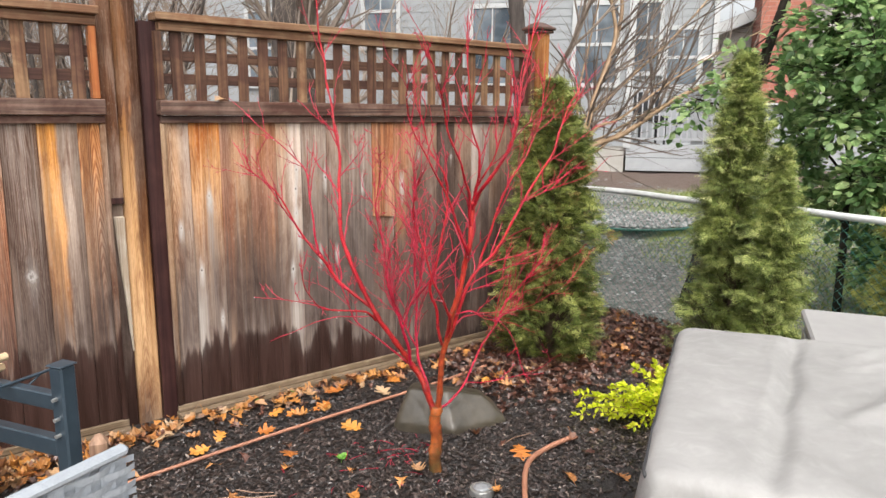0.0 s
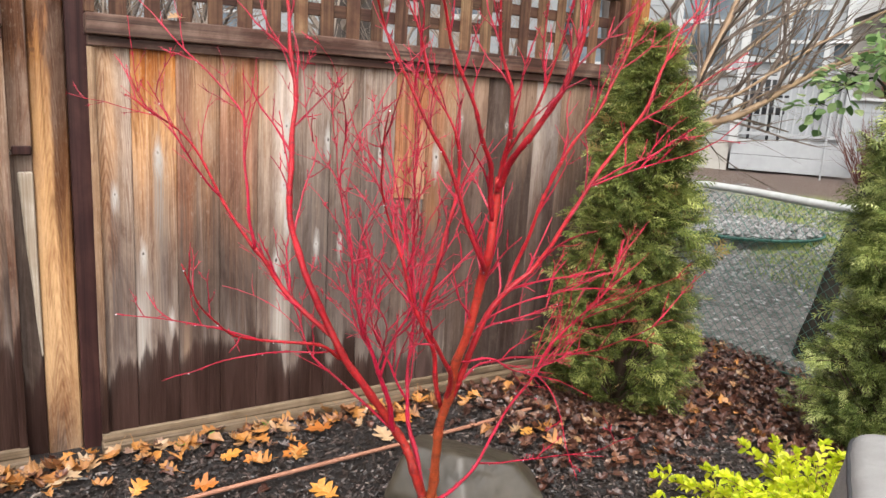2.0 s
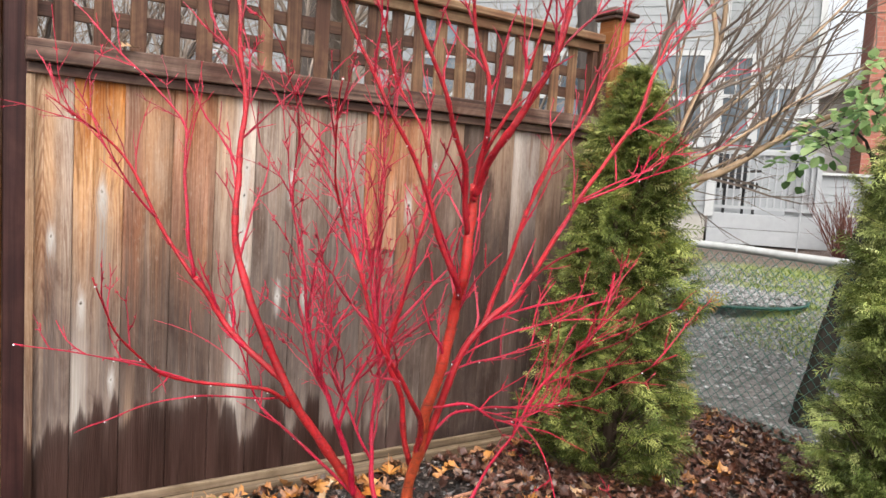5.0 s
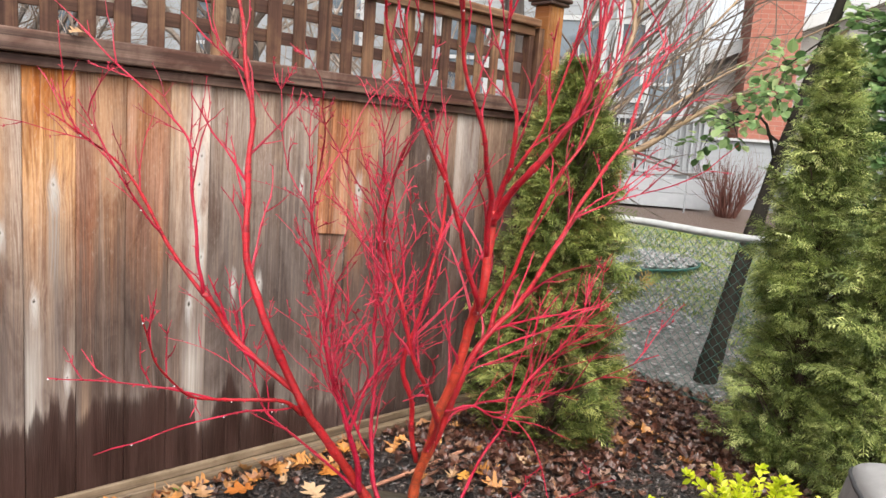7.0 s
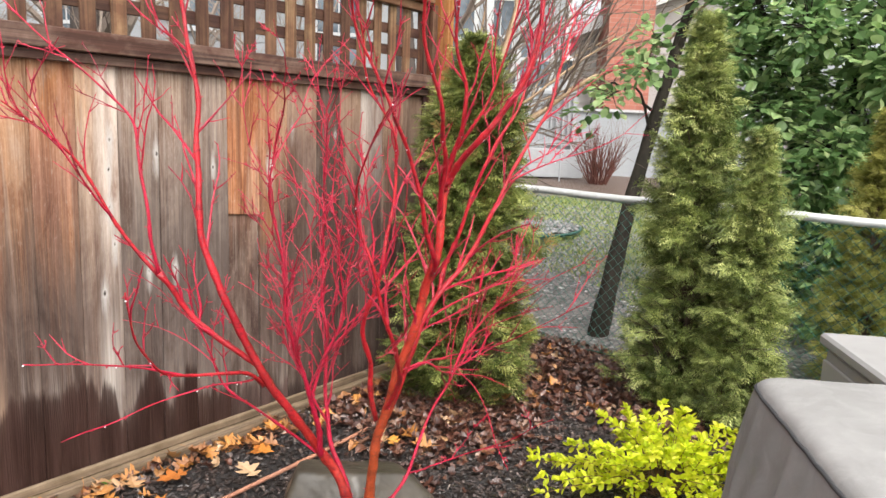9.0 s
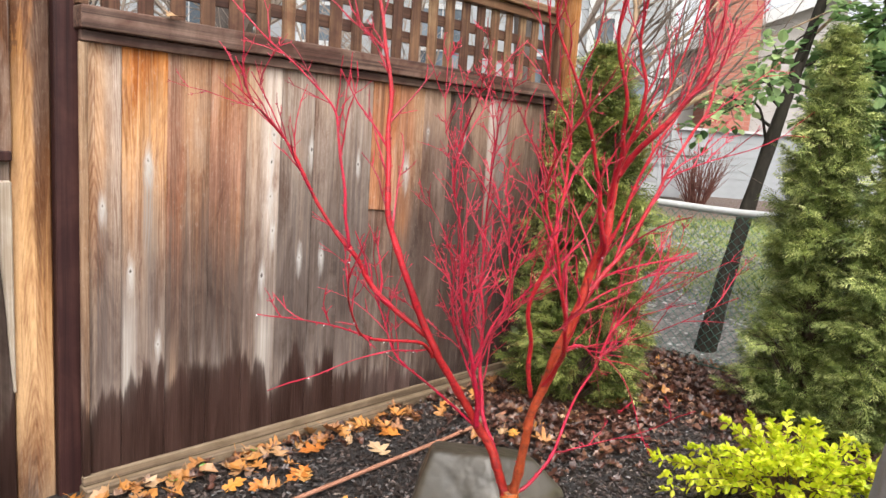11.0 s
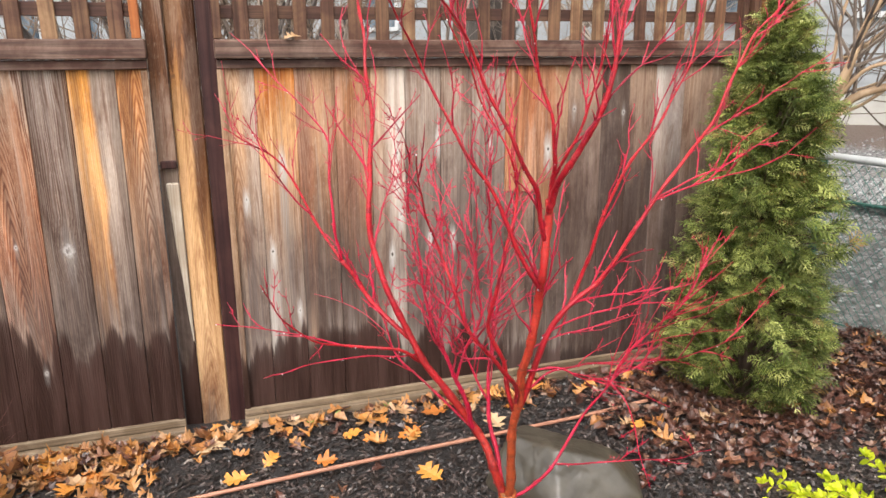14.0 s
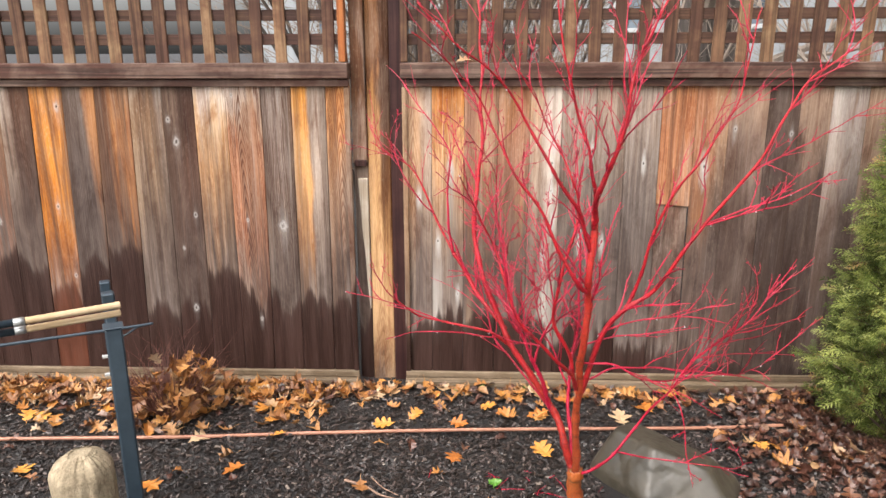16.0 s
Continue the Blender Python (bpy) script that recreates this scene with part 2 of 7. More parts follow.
    if arch is not None:
        off = k.math("SUBTRACT", x, arch[0] - x0)
        bow = k.math("MULTIPLY", k.math("ADD", z, k.math("MULTIPLY", k.math("POWER", k.math("ABSOLUTE", off), 1.35), 22.0)), 105.0)
        phase = k.mix(level(k.math("ABSOLUTE", off), 0.028, 0.050), k.math("ADD", bow, k.math("MULTIPLY", grown(9, 4, 3, 0.6), 14.0)), phase)
    ring = k.math("MULTIPLY_ADD", k.math("SINE", phase), 0.5, 0.5)
    colour = k.mix(k.math("MULTIPLY", k.math("MULTIPLY", level(ring, 0.36, 0.90), level(streak, 0.34, 0.54)), rings * 0.95 if arch is None else arch[1]), colour, (0.40, 0.22, 0.15), "MULTIPLY")
    # what the weather has silvered, in thin lines
    colour = k.mix(k.math("MULTIPLY", level(grown(58, 0.9, 4, 0.65, 0.4, 11.0), 0.58, 0.68), 0.28 * worn), colour, SILVER)
    # grey streaks where the stain has worn away
    edge = k.math("SUBTRACT", k.math("ADD", k.math("MULTIPLY", k.math("SUBTRACT", grown(26, 0.5, 4, 0.65, 0.3, 6.0), 0.5), 0.95), smoke[0] + 0.32 - z0), z)
    haze = k.math("MULTIPLY", k.math("MULTIPLY_ADD", edge, 1.9, 0.36, True), k.math("MULTIPLY_ADD", level(fine, 0.30, 0.62), 0.45, 0.55))
    colour = k.mix(k.math("MULTIPLY", haze, min(1.0, smoke[1] * 1.15)), colour, k.mix(level(blotch, 0.38, 0.62), grime[0], grime[1]))
    if drip is not None:
        # a bleached run that reaches down into the stain
        dx = k.math("ABSOLUTE", k.math("ADD", k.math("SUBTRACT", x, drip[0] - x0), k.math("MULTIPLY", k.math("SUBTRACT", grown(6, 5, 3), 0.5), 0.03)))
        run = k.math("MULTIPLY", k.ramp(k.math("DIVIDE", dx, drip[1]), [(0.25, 1.0), (1.0, 0.0)]), k.math("MULTIPLY", k.math("MULTIPLY_ADD", k.math("SUBTRACT", z, drip[2] - z0), 9.0, 0.0, True), k.math("MULTIPLY_ADD", k.math("SUBTRACT", drip[3] - z0, z), 5.0, 0.0, True)))
        colour = k.mix(k.math("MULTIPLY", run, k.math("MULTIPLY_ADD", level(fine, 0.35, 0.6, True), 0.5, 0.42)), colour, drip[4])
    # the stain that still covers the foot, with ragged tongues
    tongue = k.math("ADD", k.math("MULTIPLY", k.math("SUBTRACT", grown(14, 0.30, 2, 0.5, 0.0, 9.0), 0.5), 0.50 * jag),
                    k.math("ADD", k.math("MULTIPLY", k.math("SUBTRACT", grown(52, 1.9, 3, 0.6, 0.3, 4.0), 0.5), 0.17 * jag), k.math("MULTIPLY", k.math("SUBTRACT", grown(150, 3.0, 3, 0.6, 0.0, 1.0), 0.5), 0.07)))
    depth = k.math("SUBTRACT", k.math("ADD", tongue, stain - z0), z)
    cover = k.ramp(k.math("ADD", depth, 0.5), [(0.478, 0.0), (0.497, 0.50), (0.515, 0.86), (0.56, 0.95), (0.66, 0.985)])
    # bleached just above the edge, where rain has lifted the old stain
    lifted = k.math("MULTIPLY", k.ramp(k.math("ADD", depth, 0.5), [(0.24, 0.0), (0.40, 0.55), (0.49, 1.0)]), level(grown(30, 1.6, 4, 0.65, 0.6, 19.0), 0.46, 0.66))
    colour = k.mix(k.math("MULTIPLY", lifted, 0.42 * worn), colour, (0.36, 0.30, 0.26))
    thin = k.mix(level(grown(16, 1.6, 4, 0.6, 0.5, 7.0), 0.42, 0.64), deep, tuple(c * 1.8 + 0.004 for c in deep))
    thin = k.mix(k.math("MULTIPLY", level(fibre, 0.52, 0.72), 0.3), thin, (0.115, 0.070, 0.056))
    colour = k.mix(cover, colour, thin)
    for d, dx, dz, kr, tail in near:
        if tail > 0:
            below = k.math("MULTIPLY", k.math("MULTIPLY_ADD", dz, -40.0, 0.2, True), k.math("MULTIPLY_ADD", k.math("ADD", dz, tail), 6.0, 0.0, True))
            width = k.ramp(k.math("DIVIDE", k.math("ABSOLUTE", dx), kr * 2.0), [(0.4, 1.0), (1.0, 0.0)])
            colour = k.mix(k.math("MULTIPLY", k.math("MULTIPLY", below, width), k.math("MULTIPLY_ADD", ring, 0.6, 0.25)), colour, (0.30, 0.265, 0.235))
        # resin bleached in a tall ragged smear
        far = k.math("POWER", k.math("ADD", k.math("POWER", k.math("MULTIPLY", dx, 1.0), 2.0), k.math("POWER", k.math("MULTIPLY", k.math("ADD", dz, kr * 1.2), 0.20), 2.0)), 0.5)
        far = k.math("ADD", k.math("DIVIDE", far, kr * 1.7), k.math("MULTIPLY", k.math("SUBTRACT", grown(70, 9, 4, 0.7, 0.8, kz), 0.5), 1.5))
        colour = k.mix(k.math("MULTIPLY", k.ramp(far, [(0.30, 1.0), (0.60, 0.55), (1.0, 0.0)]), (0.62 if kx > 1.0 else 0.14) * worn), colour, (0.52, 0.49, 0.455))
        colour = k.mix(k.math("MULTIPLY", k.ramp(k.math("DIVIDE", d, 5.0), [(0.10, 0.1), (0.19, 0.95), (0.27, 0.55), (0.40, 0.12), (0.60, 0.0)]), 0.70), colour, (0.50, 0.47, 0.44))
        colour = k.mix(k.math("MULTIPLY", k.ramp(k.math("DIVIDE", d, 5.0), [(0.10, 0.85), (0.17, 0.0)]), 0.8), colour, (0.21, 0.185, 0.170))
        colour = k.mix(k.ramp(k.math("DIVIDE", d, 5.0), [(0.035, 0.95), (0.075, 0.0)]), colour, (0.060, 0.047, 0.040))
    k.bump(k.math("ADD", k.math("ADD", fibre, k.math("MULTIPLY", ring, 0.35)), k.math("MULTIPLY", k.math("ADD", fine, grit), 0.6)), 0.6, 0.0025)
    k.bsdf.inputs["Specular IOR Level"].default_value = 0.16
    return k.done(colour, k.ramp(cover, [(0.0, 0.62), (1.0, 0.40)]))


def rail_wood(name, a, b, dark, along="X", rough=0.5):
    """Stained timber with grain along one axis and worn, paler patches."""
    k = Nodes(name)
    v = k.coords(shift=True)
    m = k.n.new("ShaderNodeMapping")
    m.inputs["Scale"].default_value = {"X": (1.3, 62, 62), "Z": (62, 62, 1.3), "Y": (62, 1.3, 62)}[along]
    k.link(v, m.inputs["Vector"])
    grain = k.noise(m.outputs[0], 1.0, 6, 0.65, 0.5)
    wear = k.noise(v, 5.5, 5, 0.65, 0.4)
    colour = k.mix(k.ramp(wear, [(0.42, 0.0), (0.68, 1.0)]), a, b)
    colour = k.mix(k.math("MULTIPLY", k.ramp(grain, [(0.36, 1.0), (0.6, 0.0)]), 0.75), colour, dark)
    k.bump(grain, 0.5, 0.003)
    k.bsdf.inputs["Specular IOR Level"].default_value = 0.18
    return k.done(colour, rough)


RAIL_DARK = rail_wood("dark_stained_rail", (0.090, 0.042, 0.030), (0.22, 0.145, 0.112), (0.016, 0.009, 0.008))
RAIL_TOP = rail_wood("worn_top_rail", (0.20, 0.10, 0.055), (0.33, 0.215, 0.125), (0.075, 0.035, 0.02))
SILL_WOOD = rail_wood("sill_board", (0.165, 0.118, 0.074), (0.29, 0.215, 0.145), (0.065, 0.044, 0.03))
LATTICE_DARK = rail_wood("lattice_stain", (0.095, 0.046, 0.031), (0.20, 0.110, 0.062), (0.028, 0.013, 0.010), "Z")
LATTICE_BROWN = rail_wood("lattice_brown", (0.17, 0.085, 0.048), (0.36, 0.23, 0.125), (0.05, 0.025, 0.016), "Z")
LATTICE_ACROSS = rail_wood("lattice_lath", (0.075, 0.037, 0.028), (0.14, 0.075, 0.045), (0.03, 0.015, 0.012), "X")
STRIP_DARK = rail_wood("dark_upright_strip", (0.042, 0.018, 0.017), (0.070, 0.031, 0.026), (0.016, 0.008, 0.008), "Z", 0.42)
POST_FACE = cedar("post_timber", [(0.0, (0.20, 0.15, 0.115)), (0.14, (0.42, 0.28, 0.16)), (0.24, (0.62, 0.43, 0.24)), (0.75, (0.60, 0.385, 0.19)), (1.15, (0.50, 0.285, 0.11)), (1.5, (0.32, 0.155, 0.055)), (1.9, (0.19, 0.088, 0.034))],
                  side=(0.004, 0.006, [(0.0, (0.34, 0.23, 0.14)), (0.20, (0.58, 0.39, 0.21)), (0.66, (0.46, 0.27, 0.12)), (0.95, (0.15, 0.068, 0.027)), (1.9, (0.085, 0.038, 0.018))]),
                  stain=-0.6, smoke=(-0.6, 0.0), worn=0.35, char=0.12, arch=(-0.004, 0.30), seed=2.6, z0=0.0)
POST_AMBER = cedar("post_amber", [(0.0, (0.22, 0.10, 0.045)), (0.8, (0.36, 0.175, 0.060)), (1.4, (0.42, 0.20, 0.052)), (1.95, (0.36, 0.16, 0.045))], stain=-0.6, smoke=(-0.6, 0.0), rings=0.5, seed=5.1, z0=0.0)
POST_BROWN = cedar("post_brown", [(0.9, (0.17, 0.085, 0.045)), (1.5, (0.21, 0.105, 0.052)), (1.9, (0.15, 0.075, 0.04))], stain=-0.6, smoke=(-0.6, 0.0), seed=7.7, z0=0.0)
STILE_TAN = cedar("stile_tan", [(0.0, (0.28, 0.19, 0.125)), (0.6, (0.40, 0.27, 0.165)), (1.3, (0.40, 0.30, 0.20))], stain=0.20, smoke=(0.45, 0.6), seed=8.4, z0=0.0)
STILE_BROWN = cedar("stile_brown", [(0.0, (0.11, 0.05, 0.035)), (0.6, (0.21, 0.105, 0.06)), (1.3, (0.34, 0.24, 0.16))], stain=0.38, smoke=(0.6, 0.6), seed=9.4, z0=0.0)
FILLER_GREY = cedar("filler_grey", [(0.0, (0.10, 0.07, 0.06)), (0.5, (0.20, 0.16, 0.14)), (1.0, (0.26, 0.20, 0.16))], stain=0.30, smoke=(0.7, 0.7), seed=3.4, z0=0.0)
END_ORANGE = rail_wood("orange_stile", (0.34, 0.11, 0.035), (0.42, 0.17, 0.06), (0.16, 0.05, 0.02), "Z")
CAP_WOOD = mottled("post_cap_stain", (0.045, 0.02, 0.015), (0.10, 0.05, 0.034), 18, 0.4)

# ---- ground ----
def ground_material():
    k = Nodes("ground_soil_gravel_lawn")
    v = k.coords()
    sep = k.n.new("ShaderNodeSeparateXYZ")
    k.link(v, sep.inputs[0])
    x, y = sep.outputs[0], sep.outputs[1]
    wob = k.math("MULTIPLY", k.math("SUBTRACT", k.noise(v, 1.1, 5, 0.6), 0.5), 2.4)
    fine = k.noise(v, 70, 8, 0.75)
    mid = k.noise(v, 9, 5, 0.6)
    mulch = k.ramp(fine, [(0.30, (0.007, 0.006, 0.006)), (0.52, (0.022, 0.018, 0.017)), (0.72, (0.07, 0.054, 0.045))])
    stones = k.voronoi(v, 30)
    pebbles = k.mix(stones.outputs["Color"], (0.10, 0.10, 0.095), (0.30, 0.29, 0.28))
    scol = k.n.new("ShaderNodeSeparateColor")
    k.link(stones.outputs["Color"], scol.inputs[0])
    pebbles = k.ramp(scol.outputs[0], [(0.0, (0.07, 0.068, 0.064)), (0.55, (0.19, 0.186, 0.178)), (0.85, (0.38, 0.37, 0.36)), (1.0, (0.66, 0.65, 0.64))])
    pebbles = k.mix(k.ramp(stones.outputs["Distance"], [(0.25, 0.0), (0.6, 0.8)]), pebbles, (0.045, 0.04, 0.036))
    soil = k.ramp(k.noise(v, 26, 8, 0.7), [(0.35, (0.10, 0.094, 0.086)), (0.65, (0.25, 0.232, 0.212))])
    yard = k.mix(k.ramp(mid, [(0.40, 0.0), (0.58, 1.0)]), soil, pebbles)
    grass = k.ramp(k.noise(v, 38, 6, 0.7), [(0.3, (0.09, 0.12, 0.03)), (0.55, (0.20, 0.24, 0.055)), (0.75, (0.34, 0.37, 0.11))])
    # lawn on the far right of the yard, with a ragged edge
    edge = k.math("SUBTRACT", k.math("ADD", k.math("MULTIPLY", x, 0.92), -1.15), y)
    lawn = k.ramp(k.math("ADD", k.math("MULTIPLY", edge, 1.2), wob), [(0.0, 0.0), (0.55, 1.0)])
    lawn = k.math("MULTIPLY", lawn, k.ramp(k.math("SUBTRACT", k.math("ADD", x, wob), 5.3), [(0.0, 0.0), (0.9, 1.0)]))
    bare = k.ramp(k.noise(v, 2.6, 6, 0.65), [(0.40, 0.0), (0.56, 1.0)])
    lawn = k.math("MULTIPLY", lawn, k.math("ADD", k.math("MULTIPLY", bare, 0.6), 0.4))
    yard = k.mix(lawn, yard, grass)
    # bark round the house
    by_house = k.math("ADD", k.math("MULTIPLY", x, 0.797), k.math("MULTIPLY", y, 0.603))
    yard = k.mix(k.ramp(k.math("SUBTRACT", k.math("ADD", by_house, k.math("MULTIPLY", wob, 0.4)), 9.85), [(0.0, 0.0), (0.4, 1.0)]), yard, k.ramp(fine, [(0.35, (0.055, 0.036, 0.027)), (0.6, (0.13, 0.088, 0.066)), (0.75, (0.24, 0.17, 0.13))]))
    past = k.ramp(k.math("SUBTRACT", k.math("ADD", x, k.math("MULTIPLY", wob, 0.10)), 4.12), [(0.0, 0.0), (0.12, 1.0)])
    colour = k.mix(past, mulch, yard)
    k.bump(fine, 0.9, 0.02)
    return k.done(colour, k.ramp(fine, [(0.3, 0.42), (0.7, 0.75)]))


def build_ground():
    def line(lo, hi, step):
        inner = list(np.arange(lo, hi, step))
        out, d, a = [], step, hi
        while a < 420:
            out.append(a)
            d *= 1.22
            a += d
        low, d, a = [], step, lo - step
        while a > -420:
            low.append(a)
            d *= 1.22
            a -= d
        return low[::-1] + inner + out
    xs, ys = line(-1.6, 6.0, 0.09), line(0.2, 5.0, 0.09)
    verts = [(x, y, ground_height(x, y)) for y in ys for x in xs]
    nx = len(xs)
    faces = [(j * nx + i, j * nx + i + 1, (j + 1) * nx + i + 1, (j + 1) * nx + i) for j in range(len(ys) - 1) for i in range(nx - 1)]
    ob = raw_object("ground", verts, faces, ground_material(), smooth=True)
    tagged(ob, "wet dark mulch bed running into a gravel and grass yard", "ground", kind="structure")


build_ground()


def build_bounce_terrace():
    """Pale stone flags under the furniture and the camera, unseen, added to bounce light."""
    terrace = empty("terrace")
    for i in range(9):
        for j in range(7):
            x, y = -2.0 + 0.61 * i, -2.95 + 0.58 * j
            part("bounce_flag", boxed(x, x + 0.602, y, y + 0.572, -0.09, 0.022 + 0.002 * ((i * 3 + j * 5) % 3), 0.005), BOUNCE_STONE, terrace)
    tagged(terrace, "unseen pale stone flags added beside the bed to bounce light", "terrace", kind="structure")


# pale so that the unseen slab reflects light up onto the furniture
BOUNCE_STONE = mottled("pale_bounce_stone", (0.36, 0.34, 0.31), (0.52, 0.50, 0.46), 6, 0.7)
build_bounce_terrace()

# ---- the wooden fence ----
FENCE_Y = 3.33
RAIL_Z = (1.406, 1.50)


def board(panel, foot, head, z0, z1, material, y=FENCE_Y, thick=0.016):
    """One fence board between its edges at the foot and at the head; the origin is at its foot."""
    c = (foot[0] + foot[1]) / 2
    bm = boxed(-1, 1, 0.0, thick, 0.0, z1 - z0)
    for v in bm.verts:
        ends = head if v.co.z > 0.01 else foot
        v.co.x = (ends[1] if v.co.x > 0 else ends[0]) - c
    bmesh.ops.bevel(bm, geom=bm.edges[:], offset=0.0022, segments=1, affect="EDGES")
    ob = part("board", bm, material, panel)
    ob.matrix_basis = pose(c, y + random.uniform(-0.002, 0.003), z0, 0, 0, random.uniform(-0.5, 0.5))
    return ob


def lattice_panel(panel, x0, x1, first, pitch=0.1035):
    z0, z1 = 1.495, 1.805
    for z in (1.598, 1.695):
        ob = part("lath", boxed(-(x1 - x0) / 2, (x1 - x0) / 2, 0, 0.011, -0.023, 0.023, 0.002), LATTICE_ACROSS, panel)
        ob.matrix_basis = pose((x0 + x1) / 2, FENCE_Y + 0.017, z + random.uniform(-0.003, 0.003), 0, random.uniform(-0.15, 0.15), 0)
    x, i = first, 0
    while x < x1 - 0.02:
        w = 0.025 + random.uniform(-0.0015, 0.003)
        ob = part("slat", boxed(-w, w, 0, 0.012, 0, z1 - z0, 0.0025), LATTICE_BROWN if random.random() < 0.3 else LATTICE_DARK, panel)
        ob.matrix_basis = pose(x, FENCE_Y + 0.004, z0, 0, random.uniform(-0.5, 0.5), random.uniform(-1.5, 1.5))
        x += pitch + random.uniform(-0.002, 0.002)
        i += 1


def build_panel(x0, x1, boards, label, first_slat):
    panel = empty("fence_panel", ((x0 + x1) / 2, FENCE_Y, 0))
    inv = pose(-(x0 + x1) / 2, -FENCE_Y, 0)

    def add(name, bm, mat, label=""):
        ob = part(name, bm, mat, panel, label)
        c = sum((Vector(v.co) for v in ob.data.vertices), Vector()) / len(ob.data.vertices)
        ob.data.transform(Matrix.Translation(-c))
        ob.matrix_basis = Matrix.Translation(c)
        return ob
    for foot, head, mat, split in boards:
        if not split:
            board(panel, foot, head, 0.035, 1.433, mat)
            continue
        # this board has split across: the upper length stands proud of the darker lower one
        board(panel, foot, head, 0.035, 0.884, split, y=FENCE_Y + 0.006)
        low = [f + (h - f) * 0.61 for f, h in zip(foot, head)]
        ob = board(panel, low, head, 0.872, 1.433, mat, y=FENCE_Y - 0.004)
        for v in ob.data.vertices:
            if v.co.z < 0.01:
                v.co.z += 0.012 * (v.co.x < 0) + 0.004 * math.sin(v.co.x * 90)
    # rails
    add("middle_rail", boxed(x0, x1, FENCE_Y - 0.045, FENCE_Y + 0.045, RAIL_Z[0] + 0.028, RAIL_Z[1], 0.004), RAIL_DARK)
    add("rail_trim", boxed(x0 + 0.004, x1 - 0.002, FENCE_Y - 0.024, FENCE_Y - 0.001, RAIL_Z[0] - 0.006, RAIL_Z[0] + 0.026, 0.003), RAIL_DARK)
    add("top_cap", boxed(x0, x1, FENCE_Y - 0.05, FENCE_Y + 0.06, 1.842, 1.876, 0.004), RAIL_TOP)
    add("top_rail", boxed(x0 + 0.02, x1 - 0.01, FENCE_Y - 0.022, FENCE_Y + 0.035, 1.800, 1.840, 0.003), RAIL_TOP)
    add("bottom_trim", boxed(x0 + 0.002, x1, FENCE_Y - 0.020, FENCE_Y - 0.001, 0.030, 0.060, 0.003), SILL_WOOD)
    add("bottom_rail", boxed(x0, x1, FENCE_Y - 0.052, FENCE_Y + 0.012, -0.05, 0.028, 0.004), SILL_WOOD)
    # stiles beside the boards and the lattice
    for x, mat in ((x0 + 0.003, STILE_TAN), (x1 - 0.026, STILE_BROWN if x1 < 1 else STRIP_DARK)):
        ob = part("stile", boxed(-0.0115, 0.0115, -0.017, -0.001, 0.0, 1.336, 0.002), mat, panel)
        ob.matrix_basis = pose(x + 0.0115, FENCE_Y, 0.062)
    add("lattice_stile", boxed(x0 + 0.001, x0 + 0.03, FENCE_Y - 0.018, FENCE_Y + 0.028, 1.503, 1.798, 0.002), LATTICE_DARK)
    add("lattice_stile", boxed(x1 - 0.042, x1 - 0.012, FENCE_Y - 0.018, FENCE_Y + 0.028, 1.503, 1.798, 0.002), END_ORANGE if x1 < 1 else LATTICE_DARK)
    lattice_panel(panel, x0 + 0.03, x1 - 0.04, first_slat)
    for ob in panel.children:
        ob.matrix_basis = inv @ ob.matrix_basis
    tagged(panel, label, "fence panel", "garden fence", "structure")


def row(edges, specs, splits=()):
    """Boards from their edges at foot and head and the look of each."""
    out = []
    for i, spec in enumerate(specs):
        (f0, h0), (f1, h1) = edges[i], edges[i + 1]
        xc = (f0 + f1) / 2
        mats = [cedar("cedar_board", x0=xc, seed=0.37 + 1.7 * i + 3.1 * f0, **look_of) for look_of in (spec if isinstance(spec, tuple) else (spec,))]
        out.append(((f0 + 0.0005, f1 - 0.0005), (h0 + 0.0005, h1 - 0.0005), mats[0], mats[1] if len(mats) > 1 else None))
    return out


def tones(*pairs):
    return list(pairs)


